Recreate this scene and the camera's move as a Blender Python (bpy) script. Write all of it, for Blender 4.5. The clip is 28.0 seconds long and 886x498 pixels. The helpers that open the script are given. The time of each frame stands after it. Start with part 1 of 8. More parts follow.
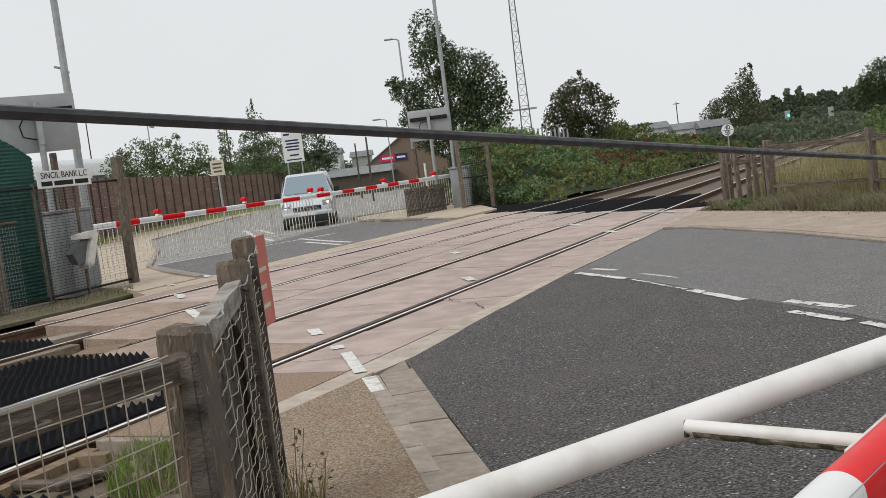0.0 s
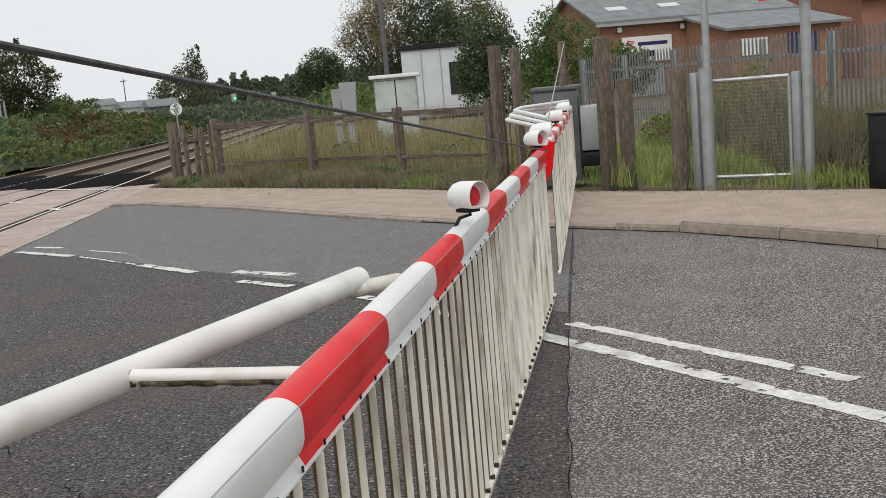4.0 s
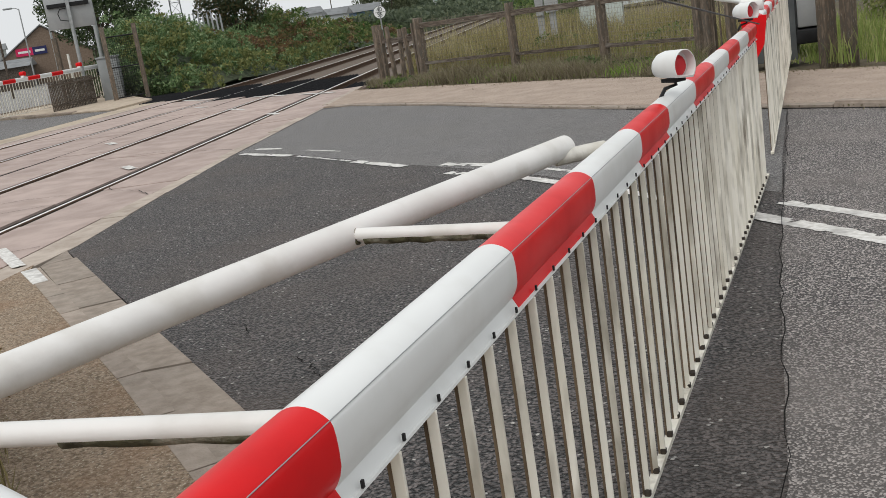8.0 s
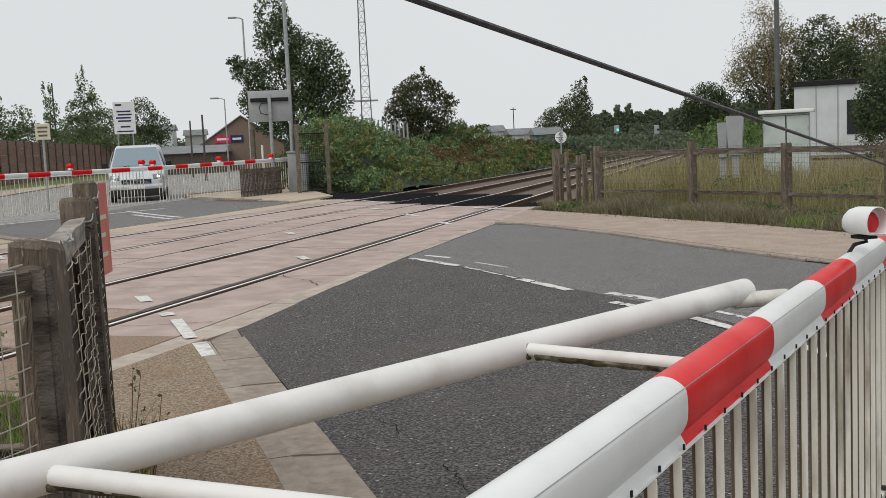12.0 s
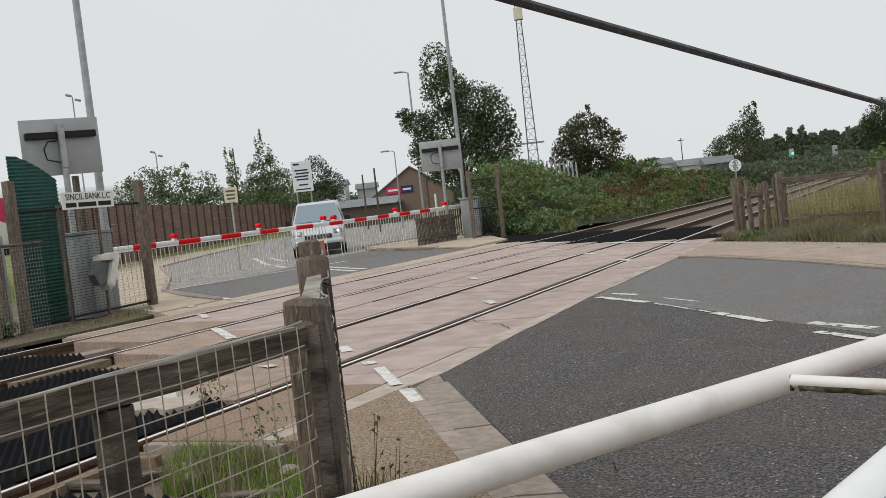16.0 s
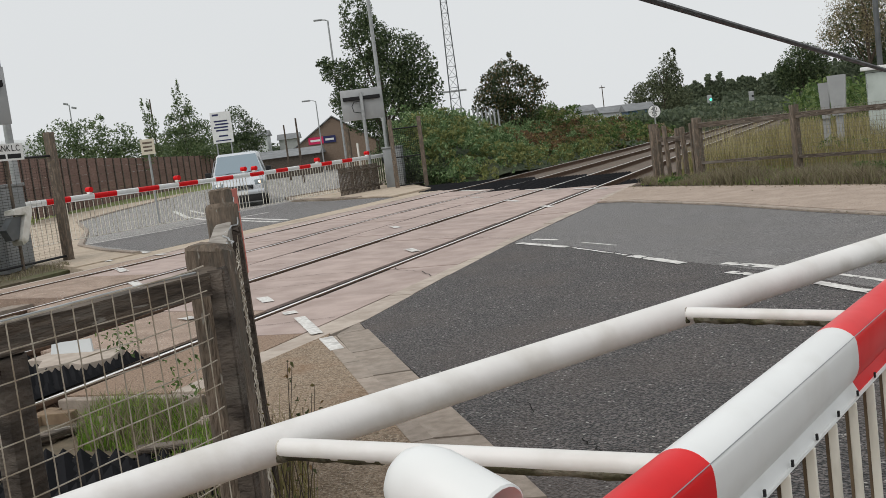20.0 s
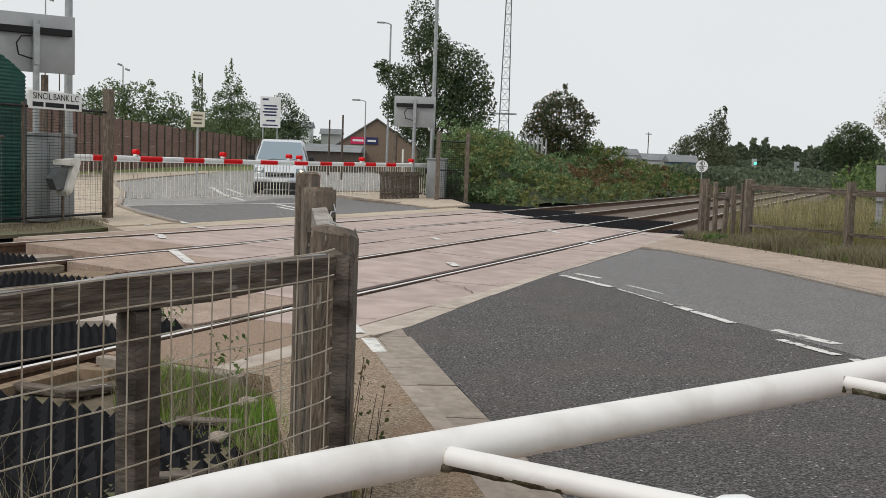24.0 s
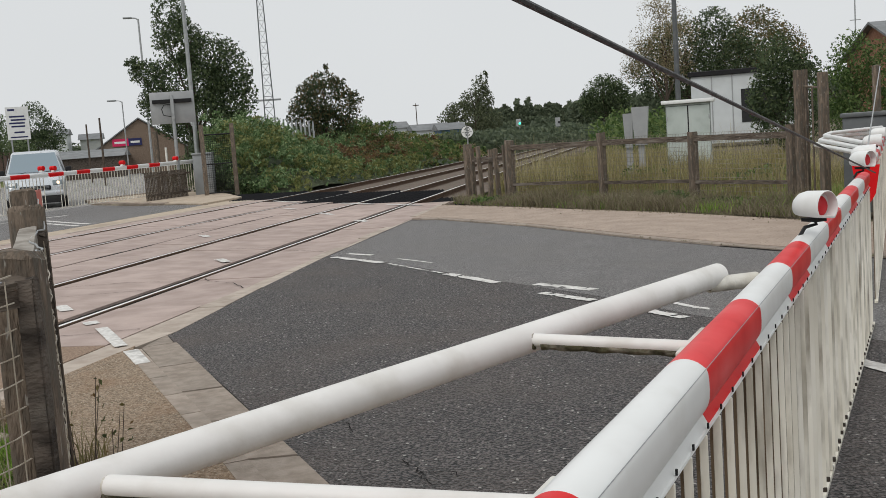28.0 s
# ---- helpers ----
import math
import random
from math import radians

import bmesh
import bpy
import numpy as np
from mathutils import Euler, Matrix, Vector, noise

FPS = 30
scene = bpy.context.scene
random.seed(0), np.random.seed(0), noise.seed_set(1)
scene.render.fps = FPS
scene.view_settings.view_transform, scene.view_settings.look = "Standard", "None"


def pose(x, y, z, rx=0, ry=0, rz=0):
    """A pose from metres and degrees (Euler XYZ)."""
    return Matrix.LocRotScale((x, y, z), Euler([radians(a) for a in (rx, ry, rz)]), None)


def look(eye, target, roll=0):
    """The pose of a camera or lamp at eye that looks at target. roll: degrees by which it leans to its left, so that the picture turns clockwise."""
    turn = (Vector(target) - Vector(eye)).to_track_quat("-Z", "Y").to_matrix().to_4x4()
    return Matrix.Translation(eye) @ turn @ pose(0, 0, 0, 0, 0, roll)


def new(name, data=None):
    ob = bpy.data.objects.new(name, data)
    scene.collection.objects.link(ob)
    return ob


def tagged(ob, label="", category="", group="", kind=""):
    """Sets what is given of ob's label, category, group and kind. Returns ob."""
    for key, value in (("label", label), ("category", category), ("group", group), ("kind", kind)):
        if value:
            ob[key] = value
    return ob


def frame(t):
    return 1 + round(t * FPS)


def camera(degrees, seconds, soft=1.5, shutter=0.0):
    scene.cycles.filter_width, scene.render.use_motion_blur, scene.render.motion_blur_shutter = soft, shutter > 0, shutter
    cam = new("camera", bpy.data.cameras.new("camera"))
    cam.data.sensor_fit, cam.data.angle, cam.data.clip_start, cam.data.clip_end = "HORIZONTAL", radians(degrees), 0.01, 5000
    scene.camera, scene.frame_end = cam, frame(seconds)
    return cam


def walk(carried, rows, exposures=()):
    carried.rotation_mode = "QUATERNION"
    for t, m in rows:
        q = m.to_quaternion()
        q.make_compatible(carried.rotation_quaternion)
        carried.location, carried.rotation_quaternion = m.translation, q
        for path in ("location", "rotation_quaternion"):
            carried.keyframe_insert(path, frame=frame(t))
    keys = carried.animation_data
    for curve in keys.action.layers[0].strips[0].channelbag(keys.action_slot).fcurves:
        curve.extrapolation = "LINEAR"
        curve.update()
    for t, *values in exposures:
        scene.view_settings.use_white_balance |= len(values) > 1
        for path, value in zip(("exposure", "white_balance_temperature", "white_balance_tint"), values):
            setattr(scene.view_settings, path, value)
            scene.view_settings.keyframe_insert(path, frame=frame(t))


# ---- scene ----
cam = camera(46.0, 28.0, soft=0.85)
PATH = [
    (0, (5.602, -7.522, 1.605), (4.714, -5.737, 1.441), -7.3),
    (0.5, (5.597, -7.574, 1.563), (4.715, -5.796, 1.317), -9.3),
    (1, (5.615, -7.579, 1.58), (4.769, -5.788, 1.306), -10.3),
    (1.5, (5.65, -7.572, 1.584), (4.78, -5.788, 1.341), -12.8),
    (2, (5.7, -7.551, 1.588), (4.775, -5.788, 1.397), -15.5),
    (2.5, (5.688, -7.565, 1.555), (4.824, -5.777, 1.318), -12.3),
    (3, (5.584, -7.558, 1.543), (5.068, -5.65, 1.233), -8.4),
    (3.5, (5.53, -7.548, 1.552), (5.397, -5.579, 1.226), -8.4),
    (4, (5.613, -7.527, 1.537), (5.713, -5.554, 1.225), -5.0),
    (4.5, (5.667, -7.492, 1.529), (5.948, -5.528, 1.279), -2.2),
    (6.5, (5.554, -7.589, 1.537), (5.661, -5.62, 1.206), -8.7),
    (7, (5.601, -7.614, 1.523), (5.419, -5.654, 1.172), -6.3),
    (7.5, (5.642, -7.648, 1.476), (5.352, -5.716, 1.046), -6.3),
    (8, (5.605, -7.625, 1.473), (5.295, -5.702, 1.017), -8.8),
    (8.5, (5.632, -7.59, 1.475), (5.373, -5.663, 1.008), -11.7),
    (9, (5.662, -7.589, 1.485), (5.424, -5.655, 1.035), -12.0),
    (9.5, (5.621, -7.652, 1.515), (5.24, -5.735, 1.09), -10.0),
    (10, (5.586, -7.671, 1.5), (5.085, -5.778, 1.097), -7.1),
    (10.5, (5.58, -7.672, 1.488), (5.065, -5.768, 1.151), -4.1),
    (11, (5.574, -7.676, 1.481), (5.022, -5.77, 1.232), -2.6),
    (11.5, (5.568, -7.669, 1.474), (4.987, -5.767, 1.269), -2.3),
    (13.5, (5.598, -7.7, 1.49), (4.962, -5.819, 1.254), -5.0),
    (14, (5.598, -7.713, 1.472), (4.813, -5.898, 1.178), -7.1),
    (14.5, (5.506, -7.757, 1.496), (4.48, -6.07, 1.181), -8.9),
    (15, (5.398, -7.79, 1.495), (4.35, -6.099, 1.295), -6.5),
    (15.5, (5.424, -7.835, 1.518), (4.479, -6.074, 1.441), -5.6),
    (16, (5.438, -7.87, 1.512), (4.553, -6.079, 1.413), -6.5),
    (16.5, (5.468, -7.864, 1.509), (4.586, -6.073, 1.381), -6.7),
    (17, (5.457, -7.864, 1.499), (4.608, -6.056, 1.397), -7.1),
    (17.5, (5.464, -7.86, 1.499), (4.613, -6.054, 1.39), -8.2),
    (18, (5.481, -7.857, 1.491), (4.637, -6.05, 1.35), -8.6),
    (18.5, (5.495, -7.852, 1.49), (4.687, -6.03, 1.327), -8.3),
    (19, (5.491, -7.852, 1.489), (4.71, -6.02, 1.309), -7.8),
    (19.5, (5.487, -7.846, 1.486), (4.719, -6.01, 1.291), -7.7),
    (20, (5.484, -7.842, 1.482), (4.721, -6.005, 1.271), -7.2),
    (20.5, (5.486, -7.845, 1.483), (4.731, -6.006, 1.269), -6.7),
    (22.5, (5.373, -7.829, 1.493), (4.541, -6.029, 1.229), -5.1),
    (23, (5.24, -7.876, 1.495), (4.195, -6.195, 1.211), -3.2),
    (23.5, (5.173, -7.891, 1.481), (4.071, -6.241, 1.239), -0.0),
    (24, (5.168, -7.859, 1.471), (4.369, -6.034, 1.294), 2.1),
    (24.5, (5.169, -7.839, 1.48), (4.608, -5.924, 1.333), 1.0),
    (25, (5.187, -7.825, 1.484), (4.666, -5.901, 1.324), -0.1),
    (25.5, (5.185, -7.813, 1.466), (4.642, -5.896, 1.296), -0.9),
    (26, (5.241, -7.754, 1.481), (4.663, -5.846, 1.322), -2.2),
    (26.5, (5.298, -7.748, 1.489), (4.778, -5.826, 1.294), -4.2),
    (27, (5.345, -7.769, 1.491), (4.881, -5.839, 1.251), -5.3),
    (27.5, (5.39, -7.756, 1.498), (4.987, -5.81, 1.27), -5.2),
    (28, (5.372, -7.757, 1.49), (4.959, -5.813, 1.269), -4.1),
]
walk(cam, [(t, look(eye, target, roll)) for t, eye, target, roll in PATH], exposures=[(0, .02), (1, .04), (2, -.01), (3, -.01), (4, .08), (5, .1), (7, .01), (8, .01), (9, .06), (10, .0), (11, -.08), (13, -.06), (14, -.05), (15, .12), (16, -.06), (20, -.05), (22.5, .06), (24, .03), (25, -.09), (28, -.1)])

# ---- sky and light: a white overcast ----
world = bpy.data.worlds.new("overcast")
scene.world = world
world.use_nodes = True
wn, wl = world.node_tree.nodes, world.node_tree.links
sky = wn.new("ShaderNodeTexSky")
sky.sky_type, sky.sun_disc, sky.sun_elevation, sky.sun_rotation = "NISHITA", False, radians(42), radians(200)
sky.dust_density = 4.0
cloud = wn.new("ShaderNodeTexNoise")
cloud.inputs["Scale"].default_value, cloud.inputs["Detail"].default_value = 1.6, 4.0
cmap = wn.new("ShaderNodeMapRange")
cmap.inputs["To Min"].default_value, cmap.inputs["To Max"].default_value = 0.93, 1.05
wl.new(cloud.outputs["Fac"], cmap.inputs["Value"])
veil = wn.new("ShaderNodeMix")
veil.data_type = "RGBA"
veil.inputs["Factor"].default_value = 0.985
veil.inputs[7].default_value = (7.75, 7.98, 8.12, 1)
wl.new(sky.outputs["Color"], veil.inputs[6])
grey = wn.new("ShaderNodeMix")
grey.data_type, grey.blend_type = "RGBA", "MULTIPLY"
grey.inputs["Factor"].default_value = 1.0
wl.new(veil.outputs[2], grey.inputs[6])
wl.new(cmap.outputs["Result"], grey.inputs[7])
back = wn["Background"]
back.inputs["Strength"].default_value = 0.1
wl.new(grey.outputs[2], back.inputs["Color"])
sun = new("sun", bpy.data.lights.new("sun", "SUN"))
sun.data.energy, sun.data.angle, sun.data.color = 1.5, radians(35), (1.0, 0.97, 0.93)
sun.matrix_basis = look((-8, -18, 24), (0, 0, 0))


# ---- materials ----
def mat(name, a, b=None, scale=6.0, rough=0.8, metal=0.0, bump=0.0, bscale=60.0, stain=None, sscale=1.2, samt=0.5, rnd=0.0, stretch=(1, 1, 1), spec=0.4, detail=5.0, fleck=None, fscale=110.0, fmin=0.64, bdist=0.01, sheen=0.0):
    """A surface with two tones of grain, larger stains, a fine relief and, with rnd, a tone of its own for each piece."""
    m = bpy.data.materials.new(name)
    m.use_nodes = True
    n, l = m.node_tree.nodes, m.node_tree.links
    p = n["Principled BSDF"]
    p.inputs["Metallic"].default_value, p.inputs["Specular IOR Level"].default_value = metal, spec
    p.inputs["Sheen Weight"].default_value, p.inputs["Sheen Roughness"].default_value = sheen, 0.45
    tc = n.new("ShaderNodeTexCoord")
    mp = n.new("ShaderNodeMapping")
    mp.inputs["Scale"].default_value = stretch
    l.new(tc.outputs["Object"], mp.inputs["Vector"])

    if rnd:
        own = n.new("ShaderNodeObjectInfo")
        far = n.new("ShaderNodeMath")
        far.operation = "MULTIPLY"
        far.inputs[1].default_value = 43.0
        l.new(own.outputs["Random"], far.inputs[0])
        l.new(far.outputs[0], mp.inputs["Location"])

    def nz(s, d=detail):
        t = n.new("ShaderNodeTexNoise")
        t.inputs["Scale"].default_value, t.inputs["Detail"].default_value = s, d
        l.new(mp.outputs["Vector"], t.inputs["Vector"])
        return t

    def mixer(fac, c0, c1, how="MIX"):
        x = n.new("ShaderNodeMix")
        x.data_type, x.blend_type = "RGBA", how
        for sock, v in ((x.inputs["Factor"], fac), (x.inputs[6], c0), (x.inputs[7], c1)):
            if isinstance(v, (int, float)):
                sock.default_value = v
            elif isinstance(v, tuple):
                sock.default_value = (*v[:3], 1)
            else:
                l.new(v, sock)
        return x.outputs[2]

    def ramp(val, lo, hi, a0=0.0, a1=1.0):
        r = n.new("ShaderNodeMapRange")
        for k, v in (("From Min", lo), ("From Max", hi), ("To Min", a0), ("To Max", a1)):
            r.inputs[k].default_value = v
        l.new(val, r.inputs["Value"])
        return r.outputs["Result"]

    fine = nz(scale)
    col = mixer(ramp(fine.outputs["Fac"], 0.35, 0.65), a, b or tuple(v * 0.8 for v in a))
    if fleck:
        col = mixer(ramp(nz(fscale, 1).outputs["Fac"], fmin, fmin + .05), col, fleck)
        col = mixer(ramp(nz(fscale * .6, 1).outputs["Fac"], 1 - fmin, .95 - fmin, 0, .8), col, tuple(v * .35 for v in a))
    if stain:
        col = mixer(ramp(nz(sscale, 6).outputs["Fac"], 0.5, 0.72, 0, samt), col, stain)
    if rnd:
        oi = n.new("ShaderNodeObjectInfo")
        v = ramp(oi.outputs["Random"], 0, 1, 1 - rnd, 1 + rnd)
        col = mixer(1.0, col, v, "MULTIPLY")
    l.new(col, p.inputs["Base Color"])
    l.new(ramp(fine.outputs["Fac"], 0.3, 0.7, max(rough - 0.1, 0.03), min(rough + 0.1, 1)), p.inputs["Roughness"])
    if bump:
        bp = n.new("ShaderNodeBump")
        bp.inputs["Strength"].default_value, bp.inputs["Distance"].default_value = bump, bdist
        l.new(nz(bscale, 3).outputs["Fac"], bp.inputs["Height"])
        l.new(bp.outputs["Normal"], p.inputs["Normal"])
    return m


def asphalt(name, stone, dark, cell, stain, chips=.965, relief=.006, sheen=.08, spread=.55, gap=.42, rough=.62):
    """Rolled stone in bitumen: each stone has its own tone, the dark gaps between carry bitumen and painted relief
    shade, and a few pale chips show.
    """
    m = bpy.data.materials.new(name)
    m.use_nodes = True
    n, l = m.node_tree.nodes, m.node_tree.links
    p = n["Principled BSDF"]
    p.inputs["Specular IOR Level"].default_value = .35
    p.inputs["Sheen Weight"].default_value, p.inputs["Sheen Roughness"].default_value = sheen, .45
    tc = n.new("ShaderNodeTexCoord")

    def node(kind, scale, detail=None):
        t = n.new(kind)
        t.inputs["Scale"].default_value = scale
        if detail is not None:
            t.inputs["Detail"].default_value = detail
        l.new(tc.outputs["Object"], t.inputs["Vector"])
        return t

    def ramp(val, lo, hi, a0, a1):
        r = n.new("ShaderNodeMapRange")
        for k, v in (("From Min", lo), ("From Max", hi), ("To Min", a0), ("To Max", a1)):
            r.inputs[k].default_value = v
        l.new(val, r.inputs["Value"])
        return r.outputs["Result"]

    def mixer(fac, c0, c1, how="MIX"):
        x = n.new("ShaderNodeMix")
        x.data_type, x.blend_type = "RGBA", how
        for sock, v in ((x.inputs["Factor"], fac), (x.inputs[6], c0), (x.inputs[7], c1)):
            if isinstance(v, (int, float)):
                sock.default_value = v
            elif isinstance(v, tuple):
                sock.default_value = (*v, 1)
            else:
                l.new(v, sock)
        return x.outputs[2]

    cells = node("ShaderNodeTexVoronoi", 1 / cell)
    own = n.new("ShaderNodeSeparateColor")
    l.new(cells.outputs["Color"], own.inputs["Color"])
    col = mixer(1.0, stone, ramp(own.outputs["Red"], 0, 1, 1 - spread, 1 + spread), "MULTIPLY")
    col = mixer(ramp(own.outputs["Green"], chips, chips + .004, 0, 1), col, (.5, .48, .45))
    patch = node("ShaderNodeTexNoise", .75 / cell, 3)
    edge = n.new("ShaderNodeMath")
    edge.operation = "ADD"
    l.new(cells.outputs["Distance"], edge.inputs[0])
    l.new(ramp(patch.outputs["Fac"], .3, .7, -.36, .36), edge.inputs[1])
    col = mixer(ramp(edge.outputs[0], gap, gap + .22, 0, 1), col, dark)
    col = mixer(ramp(node("ShaderNodeTexNoise", .9, 6).outputs["Fac"], .45, .72, 0, .55), col, stain)
    col = mixer(1.0, col, ramp(node("ShaderNodeTexNoise", 2.6, 5).outputs["Fac"], .3, .7, .86, 1.14), "MULTIPLY")
    l.new(col, p.inputs["Base Color"])
    p.inputs["Roughness"].default_value = rough
    bp = n.new("ShaderNodeBump")
    bp.inputs["Strength"].default_value, bp.inputs["Distance"].default_value = .9, relief
    bp.invert = True
    l.new(edge.outputs[0], bp.inputs["Height"])
    l.new(bp.outputs["Normal"], p.inputs["Normal"])
    return m


def glow(name, color, strength):
    m = bpy.data.materials.new(name)
    m.use_nodes = True
    p = m.node_tree.nodes["Principled BSDF"]
    p.inputs["Base Color"].default_value = (*color, 1)
    p.inputs["Emission Color"].default_value, p.inputs["Emission Strength"].default_value = (*color, 1), strength
    return m


def leafmat(name, a, b, c):
    """Leaves: each clump has a tone of its own; some light comes through."""
    m = bpy.data.materials.new(name)
    m.use_nodes = True
    n, l = m.node_tree.nodes, m.node_tree.links
    p = n["Principled BSDF"]
    g = n.new("ShaderNodeNewGeometry")
    r = n.new("ShaderNodeValToRGB")
    r.color_ramp.elements[0].color, r.color_ramp.elements[1].color = (*a, 1), (*c, 1)
    e = r.color_ramp.elements.new(0.55)
    e.color = (*b, 1)
    l.new(g.outputs["Random Per Island"], r.inputs["Fac"])
    l.new(r.outputs["Color"], p.inputs["Base Color"])
    p.inputs["Roughness"].default_value, p.inputs["Specular IOR Level"].default_value = 0.55, 0.3
    tr = n.new("ShaderNodeBsdfTranslucent")
    l.new(r.outputs["Color"], tr.inputs["Color"])
    mx = n.new("ShaderNodeMixShader")
    mx.inputs[0].default_value = 0.36
    l.new(p.outputs[0], mx.inputs[1])
    l.new(tr.outputs[0], mx.inputs[2])
    l.new(mx.outputs[0], n["Material Output"].inputs["Surface"])
    return m


def glassmat(name, tint, rough=0.03):
    m = bpy.data.materials.new(name)
    m.use_nodes = True
    p = m.node_tree.nodes["Principled BSDF"]
    p.inputs["Base Color"].default_value, p.inputs["Roughness"].default_value = (*tint, 1), rough
    p.inputs["Specular IOR Level"].default_value = 0.9
    return m


ASPHALT = asphalt("asphalt", (.108, .094, .09), (.003, .0027, .0027), .0145, (.085, .062, .05), .982, .016, .07, .62, .43)
ASPHALT_LANE = asphalt("grey lane asphalt", (.17, .157, .152), (.024, .022, .0215), .0135, (.1, .09, .08), .985, .008, .2, .45, .42)
ASPHALT_OLD = asphalt("worn asphalt", (.43, .39, .37), (.035, .031, .03), .0095, (.2, .175, .16), .982, .008, .06, .42, .3)
ASPHALT_FAR = asphalt("pale worn asphalt", (.4, .385, .365), (.09, .085, .08), .014, (.33, .31, .29), .985, .008, .06, .4, .42)
DECK = mat("crossing deck", (.45, .355, .318), (.36, .282, .25), 3, .75, bump=.35, bscale=120, stain=(.27, .205, .185), sscale=1.3, samt=.35, rnd=.06)
DECK_SAND = mat("sandy crossing boards", (.38, .28, .22), (.29, .215, .17), 5, .85, bump=.5, bscale=90, stain=(.25, .185, .14), sscale=1.1, samt=.6, rnd=.06, fleck=(.55, .5, .42), fscale=70)
CONCRETE = mat("pale concrete", (.32, .268, .222), (.235, .195, .16), 14, .85, bump=.4, bscale=80, stain=(.24, .21, .18), sscale=1.5, samt=.5, rnd=.08)
EDGE = mat("deck edging", (.47, .405, .345), (.38, .32, .27), 8, .85, bump=.4, bscale=80, stain=(.24, .19, .155), sscale=1.5, samt=.5, rnd=.06)
KERBSTONE = mat("kerb concrete", (.36, .30, .25), (.27, .225, .185), 12, .85, bump=.4, bscale=90, stain=(.2, .18, .15), sscale=2.5, samt=.5, rnd=.1)
FOOTWAY = mat("gritty footway", (.39, .3, .215), (.17, .12, .078), 60, .9, bump=1.0, bscale=70, stain=(.27, .16, .09), sscale=2.2, samt=.5, fleck=(.5, .44, .35), fscale=80, bdist=.02)
FOOT_PALE = mat("pale buff footway", (.5, .415, .325), (.4, .33, .255), 7, .9, bump=.4, bscale=70, stain=(.3, .24, .18), sscale=.7, samt=.6)
FOOT_FAR = mat("sandy footway", (.4, .315, .255), (.33, .26, .21), 3, .9, bump=.12, bscale=160, stain=(.3, .235, .185), sscale=.5, samt=.5, fleck=(.45, .4, .34), fscale=60)
DIRT = mat("earth and litter", (.16, .125, .085), (.09, .075, .05), 5, .95, bump=.8, bscale=14, stain=(.1, .12, .045), sscale=.6, samt=.8)
BALLAST = mat("ballast", (.17, .13, .1), (.075, .06, .048), 26, .95, bump=1.0, bscale=28, stain=(.19, .145, .11), sscale=.7, samt=.5)
RAIL_TOP = mat("polished rail head", (.9, .89, .87), (.8, .79, .77), 40, .42, .5)
RAIL_SIDE = mat("rusty rail web", (.13, .075, .045), (.08, .05, .035), 22, .85, .1, bump=.3, bscale=80)
RUBBER = mat("black rubber", (.0118, .0122, .014), (.0165, .017, .0195), 18, .85, stain=(.034, .033, .034), sscale=3, samt=.35, spec=.12)
GROOVE = mat("groove shade and dirt black", (.011, .01, .009), (.006, .0055, .005), 14, .9, spec=.15)
PAINT = mat("worn road paint", (.74, .73, .7), (.55, .53, .5), 30, .7, bump=.3, bscale=80, stain=(.3, .29, .28), sscale=6, samt=.7)
WHITE = mat("white enamel", (.78, .79, .78), (.72, .73, .72), 2.5, .38, stain=(.55, .54, .5), sscale=7, samt=.35, spec=.5)
WHITE_DIRTY = mat("grimy white enamel", (.7, .69, .65), (.6, .58, .53), 8, .5, bump=.15, bscale=60, stain=(.2, .19, .12), sscale=5, samt=.75, spec=.45)
RED = mat("red enamel", (.72, .009, .012), (.64, .008, .011), 3, .38, stain=(.5, .012, .014), sscale=6, samt=.4, spec=.16)
RED_DULL = mat("faded red sign", (.62, .19, .145), (.54, .15, .115), 4, .55)
SKIRT = mat("galvanised skirt rods", (.88, .85, .77), (.74, .7, .6), 11, .5, .1, stain=(.12, .09, .05), sscale=10, samt=.85, rnd=.08, stretch=(1, 1, .25))
BLACK = mat("black steel", (.01, .01, .011), (.016, .016, .017), 10, .5, spec=.25)
TUBE_WHITE = mat("chalky white enamel", (.76, .745, .725), (.68, .665, .64), 5, .5, bump=.12, bscale=40, stain=(.5, .47, .42), sscale=9, samt=.5, spec=.45)
STRUT = mat("rust-stained enamel", (.62, .6, .55), (.42, .38, .31), 9, .55, bump=.3, bscale=50, stain=(.05, .035, .022), sscale=7, samt=.95, spec=.4)
CABINET_GREEN = mat("grey-green cabinet paint", (.5, .55, .52), (.43, .48, .455), 2, .5, stain=(.25, .27, .24), sscale=2, samt=.4)
WIRE = mat("sheathed wire", (.045, .047, .05), (.03, .03, .032), 60, .5)
GREY_STEEL = mat("grey painted steel", (.27, .285, .29), (.23, .245, .25), 3, .5, .1, stain=(.34, .34, .33), sscale=4, samt=.4)
SIGN_BACK = mat("grey sign back", (.36, .37, .375), (.32, .33, .335), 3, .45, .2, stain=(.45, .45, .45), sscale=5, samt=.3)
GALV = mat("galvanised steel", (.40, .415, .42), (.33, .345, .35), 9, .45, .5, stain=(.27, .27, .26), sscale=3, samt=.4)
MESHWIRE = mat("mesh wire", (.5, .455, .38), (.3, .245, .18), 14, .5, .15)
SLAT_EDGE = mat("rust-stained slat edge", (.2, .145, .09), (.1, .07, .045), 16, .85, bump=.4, bscale=60, stain=(.05, .035, .02), sscale=9, samt=.8, stretch=(1, 1, .3), rnd=.15)
CHAIN = mat("black greasy chain", (.018, .015, .012), (.045, .033, .022), 30, .6, .2)
